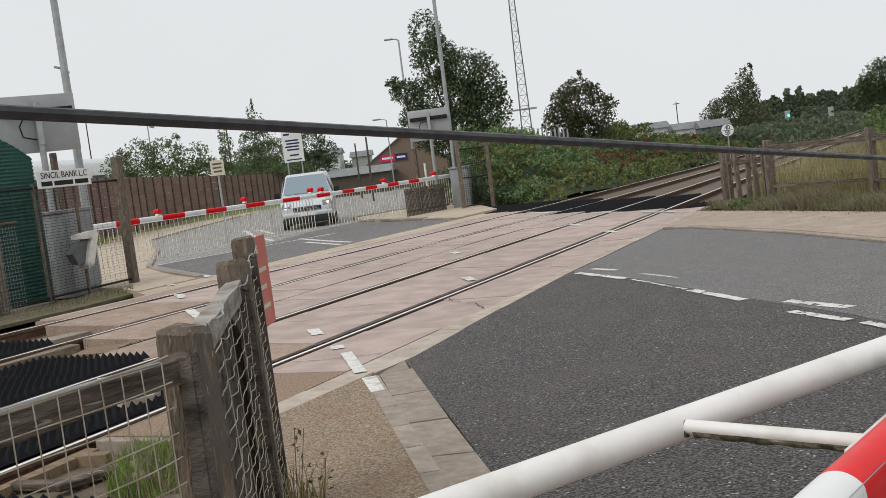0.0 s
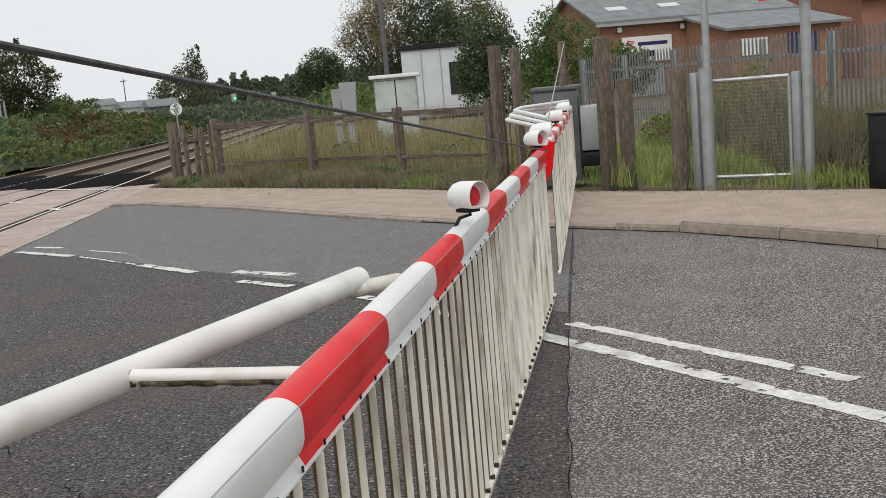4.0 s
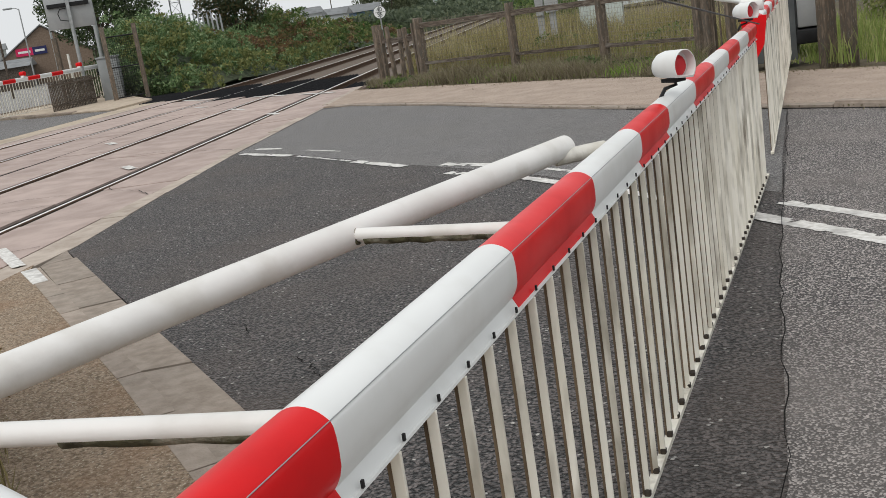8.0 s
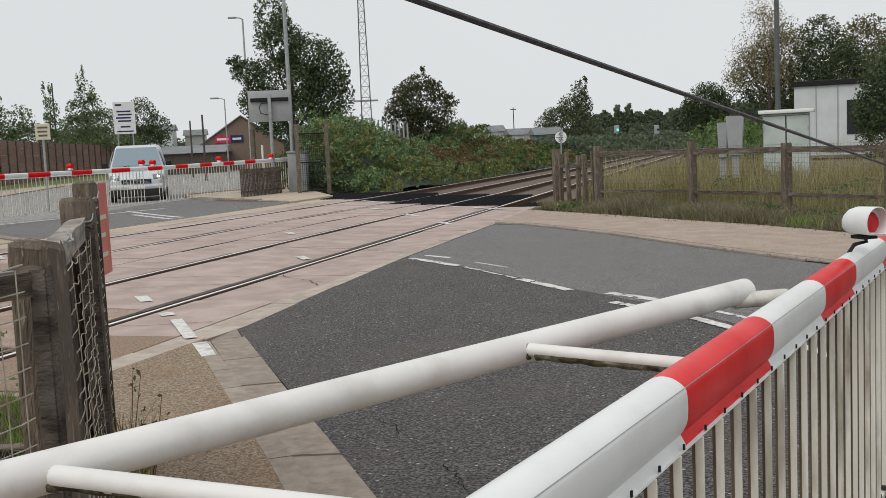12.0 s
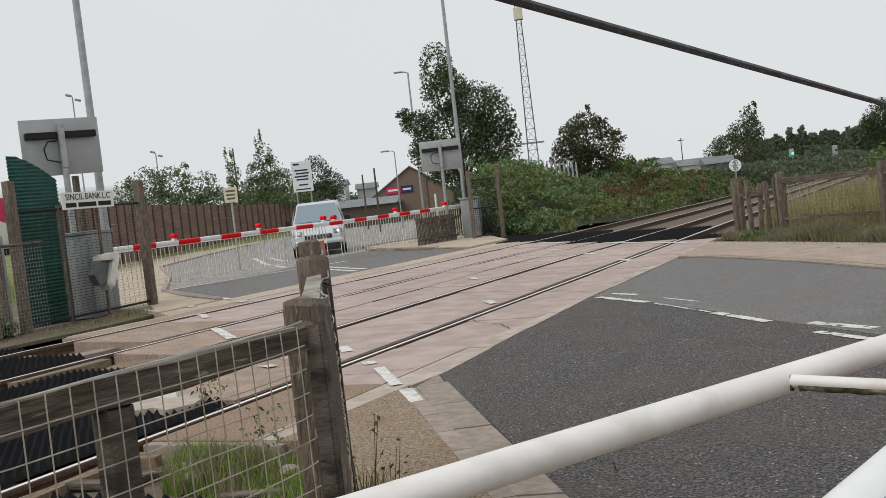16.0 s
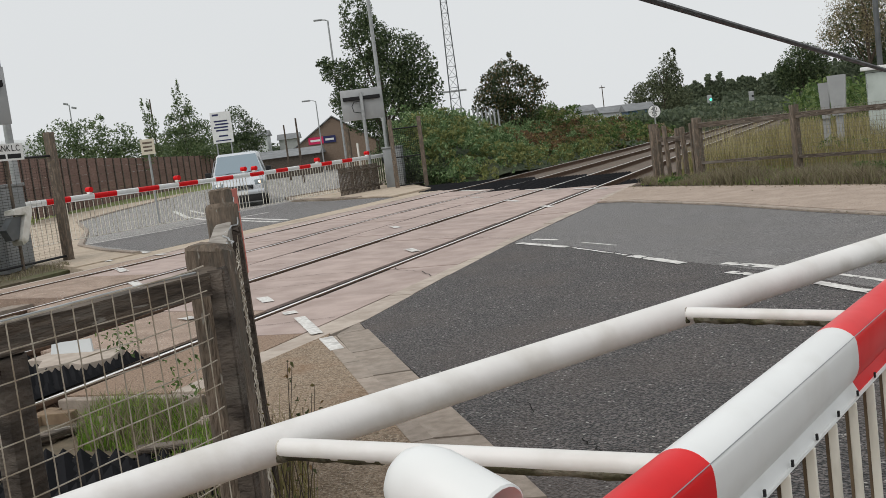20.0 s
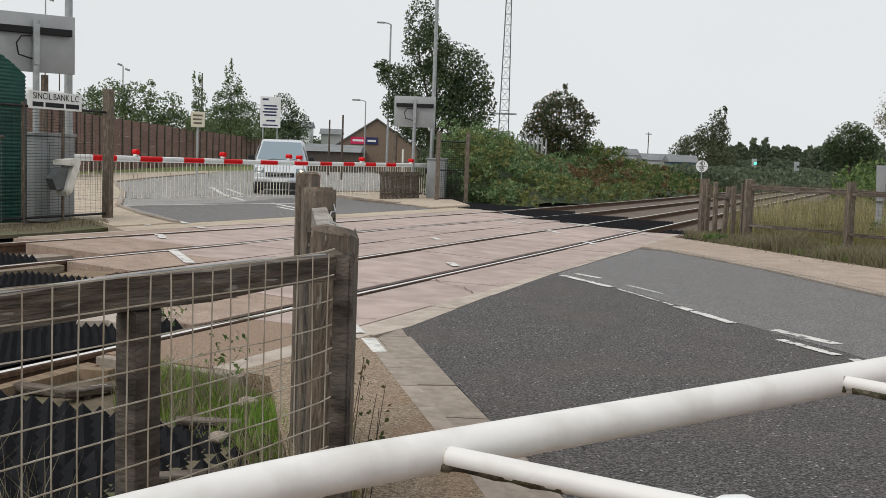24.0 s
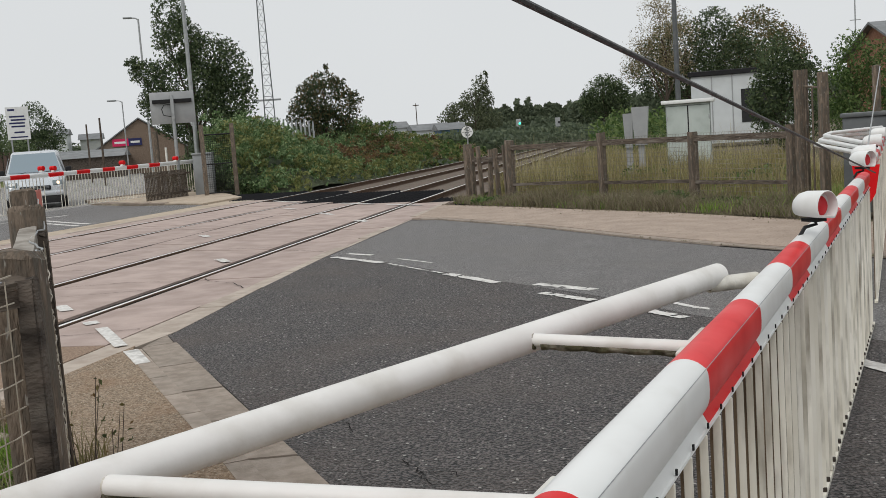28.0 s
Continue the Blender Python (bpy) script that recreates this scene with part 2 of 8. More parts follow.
WOOD_PALE = mat("pale raw timber", (.26, .21, .15), (.15, .115, .08), 7, .9, bump=.6, bscale=24, stain=(.14, .1, .07), sscale=3, samt=.6, stretch=(6, 1, 6))
TIMBER = mat("weathered timber", (.215, .168, .128), (.045, .034, .025), 6, .9, bump=1.0, bscale=30, stain=(.25, .23, .195), sscale=6, samt=.55, stretch=(4.5, 4.5, 1.1), rnd=.12, fleck=(.27, .25, .22), fscale=16, fmin=.69)
TIMBER_DARK = mat("dark brown timber", (.12, .097, .079), (.035, .028, .023), 6, .9, bump=1.0, bscale=30, stain=(.15, .135, .115), sscale=5, samt=.5, stretch=(1.4, 1.4, 3), rnd=.12)
TIMBER_PALE = mat("bleached timber", (.4, .37, .33), (.2, .18, .155), 7, .9, bump=.9, bscale=26, stain=(.2, .17, .14), sscale=7, samt=.55, stretch=(1.2, 1.2, 4), rnd=.1)
FOOT_RED = mat("reddish gravel", (.36, .255, .185), (.22, .15, .105), 55, .9, bump=.9, bscale=70, stain=(.28, .19, .13), sscale=2, samt=.5, fleck=(.46, .38, .3), fscale=75, bdist=.02)
PLYWOOD = mat("split plywood", (.25, .18, .115), (.16, .11, .07), 9, .85, bump=.5, bscale=20, stretch=(1, 5, 1))
TIMBER_H = mat("weathered rail timber", (.14, .11, .085), (.05, .039, .031), 9, .9, bump=1.0, bscale=24, stain=(.26, .235, .205), sscale=3, samt=.6, fleck=(.27, .25, .22), fscale=14, fmin=.69, stretch=(.8, .8, 7), rnd=.12)
BROWN = mat("brown fence panel", (.21, .13, .105), (.155, .095, .077), 3, .85, bump=.4, bscale=12, stain=(.17, .11, .09), sscale=.9, samt=.5, stretch=(1, 1, 5), rnd=.14)
TURF = mat("rough turf", (.24, .29, .1), (.15, .18, .06), 6, .95, bump=1.0, bscale=9, bdist=.08, stain=(.22, .2, .09), sscale=.5, samt=.7)
DULL_STEEL = mat("dull galvanised pales", (.22, .225, .225), (.16, .165, .165), 5, .6, .3, rnd=.1)
TAN_BRICK = mat("tan brickwork", (.22, .165, .125), (.17, .125, .095), 7, .9, bump=.5, bscale=26)
BRICK = mat("brown brickwork", (.33, .17, .105), (.26, .125, .08), 7, .9, bump=.5, bscale=26, stain=(.2, .11, .08), sscale=.8, samt=.4)
BRICK_RED = mat("red brickwork", (.36, .12, .075), (.28, .09, .06), 7, .9, bump=.5, bscale=26)
ROOF = mat("grey sheet roof", (.20, .21, .215), (.165, .172, .178), 2, .6, .1, stain=(.28, .28, .28), sscale=.4, samt=.5)
PALE = mat("pale cladding", (.60, .63, .64), (.54, .57, .58), 1.4, .5, stain=(.42, .43, .42), sscale=.9, samt=.35)
FENCE_MESH = mat("dull fence mesh", (.26, .235, .2), (.16, .14, .115), 14, .6, .2)
DARK = mat("dark void", (.012, .013, .014), (.02, .021, .022), 3, .6)
BARK = mat("bark", (.11, .085, .065), (.06, .047, .037), 8, .95, bump=.9, bscale=20, stretch=(4, 4, 1))
SILVER = mat("silver van paint", (.62, .65, .68), (.58, .61, .64), 2, .3, .45, spec=.6)
TYRE = mat("tyre rubber", (.018, .018, .018), (.028, .028, .028), 20, .85)
GLASS = glassmat("dark glazing", (.10, .125, .14))
GLASS_PALE = glassmat("windscreen", (.18, .22, .24), .06)
GLASS_TRAIN = mat("train windscreen", (.12, .135, .145), (.09, .1, .11), 2, .3, spec=.3)
GLASS_VAN = glassmat("van windscreen", (.2, .26, .3), .12)
LENS = glow("red lens", (.5, .008, .016), .06)
DARK_STEEL = mat("dark machine steel", (.115, .125, .13), (.085, .092, .097), 3, .5, .1, stain=(.2, .2, .19), sscale=4, samt=.4)
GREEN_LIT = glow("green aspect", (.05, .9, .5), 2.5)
LAMP_ON = glow("headlamp", (1.0, .72, .45), 3.0)
YELLOW = mat("yellow paint", (.85, .42, .015), (.78, .38, .015), 3, .4)
SIGN_YELLOW = mat("yellow plate", (.72, .55, .1), (.62, .47, .1), 5, .5)
CREAM = mat("cream plate", (.66, .62, .5), (.6, .55, .43), 5, .6)
BLUE = mat("blue container", (.10, .17, .26), (.085, .15, .23), 3, .6)
NAVY = mat("navy board", (.02, .025, .1), (.018, .02, .085), 4, .5)
MAGENTA = mat("crimson board", (.6, .02, .1), (.55, .018, .09), 4, .5)
GREEN_SHEET = mat("green corrugated sheet", (.018, .095, .075), (.014, .075, .06), 4, .5, stain=(.03, .12, .1), sscale=3, samt=.4)
GRASS = leafmat("grass blades", (.085, .17, .02), (.19, .32, .05), (.33, .42, .1))
GRASS_DRY = leafmat("dry grass", (.15, .125, .055), (.36, .3, .14), (.2, .21, .075))
GRASS_SEED = leafmat("pale seed heads", (.3, .26, .14), (.5, .44, .25), (.4, .36, .17))
GRASS_BROWN = leafmat("withered grass", (.14, .115, .075), (.3, .26, .18), (.17, .165, .075))
DARK_OLIVE = mat("dark olive mottle", (.09, .085, .045), (.03, .026, .016), 30, .95, bump=.8, bscale=80, stain=(.3, .28, .22), sscale=18, samt=.9)
MASS = mat("foliage mass", (.08, .105, .056), (.035, .05, .027), 3.5, .95, bump=1.0, bscale=5, bdist=.2, stain=(.075, .06, .025), sscale=.5, samt=.6)
LEAF = leafmat("dark leaves", (.034, .054, .026), (.072, .108, .048), (.15, .185, .088))
LEAF_MID = leafmat("green leaves", (.042, .08, .024), (.09, .15, .042), (.19, .25, .09))
LEAF_RED_GREEN = leafmat("reddening leaves", (.034, .056, .028), (.062, .088, .04), (.19, .13, .06))
LEAF_DULL = leafmat("dull olive leaves", (.06, .075, .04), (.105, .125, .068), (.18, .2, .115))
GRASS_LIGHT = leafmat("light grass", (.17, .23, .055), (.27, .34, .1), (.4, .4, .17))
LEAF_SHRUB = leafmat("shrub leaves", (.065, .1, .045), (.125, .175, .078), (.21, .26, .13))
LEAF_RUST = leafmat("turning leaves", (.06, .08, .032), (.12, .13, .05), (.26, .16, .07))
LEAF_BRAMBLE = leafmat("bramble leaves", (.06, .115, .044), (.14, .225, .088), (.33, .42, .22))
LEAF_RED = leafmat("russet leaves", (.09, .05, .03), (.19, .11, .06), (.27, .2, .085))
LEAF_FOOT = leafmat("yellowing leaves", (.1, .125, .04), (.19, .22, .075), (.32, .31, .12))
LEAF_BIRCH = leafmat("thin birch leaves", (.17, .15, .08), (.28, .24, .14), (.4, .33, .2))
# haze over the distance is mixed into these paler leaf tones
LEAF_FAR = leafmat("distant leaves paled for haze", (.08, .105, .068), (.115, .145, .09), (.165, .195, .12))


# ---- mesh tools ----
def thing(name, m=None, label="", category="", group="", kind=""):
    ob = new(name)
    ob.empty_display_size = .1
    if m is not None:
        ob.matrix_basis = m
    return tagged(ob, label, category, group, kind)


def finish(name, bm, material, smooth=None):
    me = bpy.data.meshes.new(name)
    bmesh.ops.recalc_face_normals(bm, faces=bm.faces[:])
    bm.to_mesh(me)
    bm.free()
    for mm in material if isinstance(material, (list, tuple)) else [material]:
        me.materials.append(mm)
    if smooth is not None:
        me.shade_smooth()
        me.set_sharp_from_angle(angle=radians(smooth))
    return me


def part(name, bm, material, parent=None, label="", m=None, smooth=None):
    """Links a bmesh as one mesh object under a thing or a part."""
    ob = new(name, finish(name, bm, material, smooth))
    if parent is not None:
        ob.parent = parent
    if m is not None:
        ob.matrix_basis = m
    return tagged(ob, label)


def solo(name, bm, material, label, category, group="", kind="", m=None, smooth=None):
    ob = part(name, bm, material, None, label, m, smooth)
    return tagged(ob, "", category, group, kind)


def clone(name, ob, parent, m):
    """Another piece on the same mesh."""
    o = new(name, ob.data)
    o.parent, o.matrix_basis = parent, m
    return o


def B():
    return bmesh.new()


def box(bm, x0, x1, y0, y1, z0, z1, bevel=0.0, m=None, mi=0):
    vs = [bm.verts.new((x, y, z)) for x in (x0, x1) for y in (y0, y1) for z in (z0, z1)]
    fs = [bm.faces.new([vs[i] for i in q]) for q in ((0, 1, 3, 2), (4, 6, 7, 5), (0, 4, 5, 1), (2, 3, 7, 6), (0, 2, 6, 4), (1, 5, 7, 3))]
    for q in fs:
        q.material_index = mi
    if bevel:
        es = list({e for q in fs for e in q.edges})
        r = bmesh.ops.bevel(bm, geom=es, offset=bevel, segments=2, affect="EDGES", profile=.5)
        vs = list({v for q in r["faces"] for v in q.verts} | {v for v in vs if v.is_valid})
    if m is not None:
        bmesh.ops.transform(bm, matrix=m, verts=vs)
    return bm


def tube(bm, pts, r, n=8, caps=True, r1=None, mi=0):
    """A round bar along points, tapering from r to r1."""
    pts = [Vector(p) for p in pts]
    rings = []
    for i, p in enumerate(pts):
        d = ((pts[min(i + 1, len(pts) - 1)] - p).normalized() + (p - pts[max(i - 1, 0)]).normalized()).normalized()
        a = d.orthogonal().normalized() if i == 0 else (rings[-1][1] - d * rings[-1][1].dot(d)).normalized()
        b = d.cross(a)
        rr = r if r1 is None else r + (r1 - r) * i / (len(pts) - 1)
        rings.append(([bm.verts.new(p + rr * (a * math.cos(2 * math.pi * k / n) + b * math.sin(2 * math.pi * k / n))) for k in range(n)], a))
    for (q, _), (w, _) in zip(rings, rings[1:]):
        for k in range(n):
            bm.faces.new((q[k], q[(k + 1) % n], w[(k + 1) % n], w[k])).material_index = mi
    if caps:
        bm.faces.new(rings[0][0][::-1]).material_index = mi
        bm.faces.new(rings[-1][0]).material_index = mi
    return bm


def prism(bm, outline, z0, z1, mi=0):
    """An outline in x and y, raised from z0 to z1."""
    a = [bm.verts.new((x, y, z0)) for x, y in outline]
    b = [bm.verts.new((x, y, z1)) for x, y in outline]
    k = len(a)
    fs = [bm.faces.new(a[::-1]), bm.faces.new(b)] + [bm.faces.new((a[i], a[(i + 1) % k], b[(i + 1) % k], b[i])) for i in range(k)]
    for q in fs:
        q.material_index = mi
    return bm


def profile(bm, outline, x0, x1, mi=0):
    """An outline in y and z, drawn out along x."""
    a = [bm.verts.new((x0, y, z)) for y, z in outline]
    b = [bm.verts.new((x1, y, z)) for y, z in outline]
    k = len(a)
    fs = [bm.faces.new(a[::-1]), bm.faces.new(b)] + [bm.faces.new((a[i], a[(i + 1) % k], b[(i + 1) % k], b[i])) for i in range(k)]
    for q in fs:
        q.material_index = mi
    return bm


# ---- the ground ----

RY = (-60, -20, 0, 10, 20, 40, 120)
RAIL_X = (-4.955, -3.45, -1.505, 0.0)
RAIL_Z = ((.30, .28, .22, .11, .01, -.09, -.2), (.22, .2, .15, .09, -.04, -.14, -.2), (.08, .08, .07, .05, -.02, -.08, -.14), (0, 0, 0, 0, 0, -.03, -.1))


def gz(x, y):
    """Height of the made ground: the canted tracks, and the roads that run up to them."""
    r = [float(np.interp(y, RY, z)) for z in RAIL_Z]
    return float(np.interp(x, (-60, -16, -11, -7.6, *RAIL_X, 1.2, 60), (-.1, -.06, 0, r[0] * .6, *r, 0, 0)))


def sheet(name, outline, material, label, category, off=0.0, thick=0.0, kind="structure", step=3.0):
    """A level area that follows the made ground; with thick, a slab with sides."""
    bm = B()
    bm.faces.new([bm.verts.new((x, y, 0)) for x, y in outline])
    xs, ys = [p[0] for p in outline], [p[1] for p in outline]
    cuts = [(v, 0) for v in (*RAIL_X, -7.6, -11, -16, 1.2)] + [(y0, 1) for y0 in np.arange(math.ceil(min(ys) / step) * step, max(ys), step)]
    for v, ax in cuts:
        if min((xs, ys)[ax]) < v < max((xs, ys)[ax]):
            bmesh.ops.bisect_plane(bm, geom=bm.verts[:] + bm.edges[:] + bm.faces[:], plane_co=(v, v, 0), plane_no=(1 - ax, ax, 0))
    if thick:
        r = bmesh.ops.extrude_face_region(bm, geom=bm.faces[:])
        for v in r["geom"]:
            if isinstance(v, bmesh.types.BMVert):
                v.co.z = thick
    for v in bm.verts:
        v.co.z += gz(v.co.x, v.co.y) + off - (thick if thick else 0)
    if not name:
        return bm
    return solo(name, bm, material, label, category, kind=kind)



def polyline_x(pts, y):
    return float(np.interp(y, [p[1] for p in pts], [p[0] for p in pts]))


# the earth sheet, out to the horizon, lies under everything
xs = sorted({*np.linspace(-1500, -60, 7), *np.linspace(-60, -20, 9), *np.linspace(-20, 14, 52), *np.linspace(14, 60, 12), *np.linspace(60, 1500, 7)})
ys = sorted({*np.linspace(-1500, -60, 7), *np.linspace(-60, -16, 9), *np.linspace(-16, 40, 57), *np.linspace(40, 120, 17), *np.linspace(120, 1500, 7)})
bm = B()
gv = [[bm.verts.new((x, y, gz(x, y) - (.22 if -8 < x < 1.4 else .1))) for y in ys] for x in xs]
for i in range(len(xs) - 1):
    for j in range(len(ys) - 1):
        bm.faces.new((gv[i][j], gv[i + 1][j], gv[i + 1][j + 1], gv[i][j + 1]))
solo("ground", bm, DIRT, "brown earth with thin grass and litter", "ground", kind="structure")

DECK_NEAR = ((1.22, -2.2), (1.24, -1.4), (1.3, -.3), (1.37, 0), (1.2, 2.5), (1.08, 5), (1.03, 10.2), (.95, 14.3))
DECK_L = ((1.44, -1.9), (.75, -2.1), (-.2, -1.9), (-2.7, 1.0), (-3.9, 1.8), (-5.3, 2.5), (-6.6, 3.6))
DECK_R = ((.95, 14.3), (.2, 14.6), (-1.1, 15.3), (-2.66, 16.3), (-5.06, 18.8), (-6.6, 20.5))

ROAD_FAR_KERB = ((1.2, 10.1), (1.57, 9.86), (3.37, 7.83), (4.9, 5.68), (6.0, 4.3), (7.3, 2.85), (8.28, 1.84), (8.88, .96), (9.8, -.62), (12.6, -5.2), (30, -33))
ROAD_NEAR_KERB = ((1.38, 0), (2.65, -1.77), (3.63, -3.17), (4.81, -4.86), (6.34, -7.2), (11.75, -15.65), (22, -33))
sheet("road_approach", [(4.9, -10.9), (6.03, -4.83), (6.35, -2.95), (6.97, .24), (7.45, 2.7), (8.28, 1.84), (8.88, .96), (9.8, -.62), (12.6, -5.2), (30, -33), (22, -33), (12, -16), (6.6, -7.6), (5.6, -6.2)][1:], ASPHALT_OLD, "worn grey asphalt approach with a crazed joint", "road", thick=.02, off=.004)
sheet("road", [(1.38, 0), (1.2, 2.5), (1.08, 5), (1.03, 10.2), *ROAD_FAR_KERB[1:], *ROAD_NEAR_KERB[:0:-1]], ASPHALT, "dark worn asphalt carriageway up to the crossing", "road", thick=.12)
sheet("road_lane", [(1.12, 5.12), (1.08, 9.85), (1.55, 9.82), (3.34, 7.79), (4.87, 5.64), (5.97, 4.26), (7.28, 2.82), (7.43, 2.66), (6.95, .26), (6.72, -.95), (5.6, .12), (4.75, 1.25), (3.8, 2.27), (3.0, 3.2), (2.12, 4.22)], ASPHALT_LANE, "paler grey asphalt lane beyond the centre line", "road", thick=.02, off=.003)

FAR_ROAD = [(-6.6, 7.3), (-6.55, 10.6), (-6.6, 18.2), (-7.6, 19.1), (-9.9, 20.4), (-12.3, 22.5), (-14.3, 25.4), (-13.7, 27.2), (-12.6, 29.0), (-14.5, 34), (-24, 50), (-40, 78), (-50, 76), (-32.9, 43.5), (-27.2, 31.5), (-24.2, 25.8), (-17.6, 18.7), (-12, 12), (-9, 9.3)]
sheet("road_beyond", FAR_ROAD, ASPHALT_FAR, "pale grey asphalt carriageway beyond the tracks", "road", thick=.12)
sheet("deck_apron", [(-5.79, 4.9), (-5.79, 20), (-6.6, 20.6), (-6.62, 5.6)], FOOT_PALE, "buff concrete apron between the deck and the far road", "pavement", thick=.12, off=.0)
sheet("road_patch", [(-6.62, 7.6), (-9.3, 9.9), (-12.1, 12.3), (-11.5, 15.9), (-12.6, 20.0), (-12.5, 22.4), (-12.3, 22.4), (-9.9, 20.3), (-7.6, 19.0), (-6.62, 18.1)], ASPHALT_LANE, "darker asphalt between the far stop line and the deck", "road", thick=.02, off=.003)
sheet("pavement_left", [(-6.62, 5.6), (-6.6, 7.3), (-9, 9.3), (-12, 12), (-17.6, 18.7), (-24.2, 25.8), (-27.2, 31.5), (-32.9, 43.5), (-50, 76), (-52, 75), (-42.4, 61.4), (-38.5, 48), (-34.9, 37.7), (-31.1, 30.3), (-24, 20), (-14.5, 11.3), (-10.5, 8.0), (-8.2, 6.8)], FOOT_PALE, "broad buff footway beside the far road", "pavement", thick=.12, off=.02)
sheet("pavement_beyond", [(-6.6, 20.9), (-6.6, 18.2), (-7.6, 19.1), (-9.9, 20.4), (-12.3, 22.5), (-14.3, 25.4), (-13.7, 27.2), (-12.6, 29.0), (-11.4, 28.2), (-9, 24.9)][::-1], FOOT_PALE, "buff footway with a dropped kerb by the far machine", "pavement", thick=.12, off=.05)
FOOT_BACK = ((1.0, 13.2), (2.76, 11.5), (4.27, 9.9), (5.49, 8.7), (7.14, 6.6), (8.11, 5.75), (8.94, 4.95), (10.8, 3.4), (11.7, 2.55), (14, -.8), (32, -30))
sheet("pavement_far", [(.95, 14.3), *FOOT_BACK, *[(x + .16, y + .1) for x, y in ROAD_FAR_KERB[::-1]], (1.03, 10.2)], FOOT_FAR, "sandy brown footway with leaf litter along its back", "pavement", thick=.12, off=.02)
sheet("pavement_near", [(1.3, -.4), (1.36, -.55), (2.35, -1.97), (3.35, -3.35), (4.5, -5.0), (6.0, -7.3), (11.4, -15.8), (8.5, -16.5), (4.3, -9), (3.9, -6), (3.0, -4.3), (1.5, -2.2), (1.225, -2.18)], FOOTWAY, "gritty worn footway with rusty leaf litter", "pavement", thick=.12, off=.01)

# rails: four of them, each a real section, bright on the head
def rail(x, name, y0, y1, label):
    bm = B()
    sec = [(-.07, -.15), (.07, -.15), (.07, -.135), (.012, -.115), (.012, -.045), (.035, -.035), (.036, -.006), (.031, .003), (.025, .0045), (-.02, .0045), (-.031, .003), (-.036, -.006), (-.035, -.035), (-.012, -.045), (-.012, -.115), (-.07, -.135)]
    ysr = np.concatenate([np.linspace(y0, 40, 30), np.linspace(44, y1, 24)])
    rows = [[bm.verts.new((x + curve(y) + a, y, gz(x, y) + b)) for a, b in sec] for y in ysr]
    for q, w in zip(rows, rows[1:]):
        for k in range(len(sec)):
            fc = bm.faces.new((q[k], q[(k + 1) % len(sec)], w[(k + 1) % len(sec)], w[k]))
            fc.material_index = 1 if k == 8 else 0
    solo(name, bm, [RAIL_SIDE, RAIL_TOP], label, "rail", "running rails", "structure")


def curve(y):
    """How far the tracks swing to the side past the crossing."""
    return 0.0 if y < 26 else .00012 * (y - 26) ** 2


for x, nm in zip(RAIL_X, ("rail_1", "rail_2", "rail_3", "rail_4")):
    rail(x, nm, -40, 170, "steel running rail with a polished head")
sheet("trackbed", [(1.0, -40), (1.0, -2.5), (.9, 14.5), (1.0, 30), (2.6, 90), (3.5, 160), (-4, 160), (-5.5, 90), (-6.2, 30), (-6.4, 20), (-6.5, 3), (-6.5, -40)], BALLAST, "brown stone ballast between the rails", "ballast", off=-.13)


# ---- crossing deck, as panels ----
def deck_y(x):
    return polyline_x([(y, x0) for x0, y in sorted(DECK_L)], x), polyline_x([(y, x0) for x0, y in sorted(DECK_R)], x)


deck = thing("crossing_deck", None, "worn pinkish-brown rubber and concrete crossing panels round the rails", "level crossing", kind="structure")
BANDS = ((-5.62, -5.027), (-4.823, -3.582), (-3.378, -2.437), (-2.393, -1.577), (-1.373, -.142), (.1, .992), (1.02, None))
for x0, x1 in BANDS:
    strip = x1 is None
    xa = x0 if not strip else 1.2
    a, b = deck_y(xa - .4 if strip else (x0 + x1) / 2)
    a = {-1.373: -.82, .1: -2.15, 1.02: -2.15}.get(x0, a)
    k = max(3, round((b - a) / (1.2 if strip else 1.8)))
    for i in range(k):
        y0, y1 = a + (b - a) * i / k, a + (b - a) * (i + 1) / k - .008
        if strip:
            q = [(min(1.01, polyline_x(DECK_NEAR, y) - .17), y) for y in (y0, y1)] + [(polyline_x(DECK_NEAR, y), y) for y in (y1, y0)]
            q = q[:2] + q[2:]
        else:
            q = [(x0, y0), (x0, y1), (x1, y1), (x1, y0)]
        bm = B()
        up = [bm.verts.new((x, y, gz(x, y) + (.002 if strip else 0) + .004 * math.sin(i * 2.3 + xa))) for x, y in q]
        lo = [bm.verts.new((x, y, gz(x, y) - .14)) for x, y in q]
        bm.faces.new(up)
        for j in range(4):
            bm.faces.new((up[j], lo[j], lo[(j + 1) % 4], up[(j + 1) % 4]))
        xm, ym = (q[0][0] + q[2][0]) / 2, (y0 + y1) / 2
        part("edge_block" if strip else "panel", bm, EDGE if strip else FOOT_RED if x0 > 0 and ym < .1 else DECK_SAND if ym < -.75 + (1.3 - xm) * .95 else DECK, deck)

for i in range(14):
    y0, y1 = 2.75 + i * 1.2, 2.75 + (i + 1) * 1.2 - .01
    bm = B()
    q = [(-5.78, y0), (-5.78, y1), (-5.63, y1), (-5.63, y0)]
    up = [bm.verts.new((x, y, gz(x, y) + .004)) for x, y in q]
    lo = [bm.verts.new((x, y, gz(x, y) - .14)) for x, y in q]
    bm.faces.new(up)
    for j in range(4):
        bm.faces.new((up[j], lo[j], lo[(j + 1) % 4], up[(j + 1) % 4]))
    part("edge_block", bm, EDGE, deck)
bm = B()
box(bm, .1, 1.3, -2.25, -2.16, -.16, -.006, .008)
part("end_beam", bm, CONCRETE, deck, "concrete beam closing the deck's end")
bm = B()
box(bm, -1.41, -.1, -.9, -.825, -.16, .02, .006)
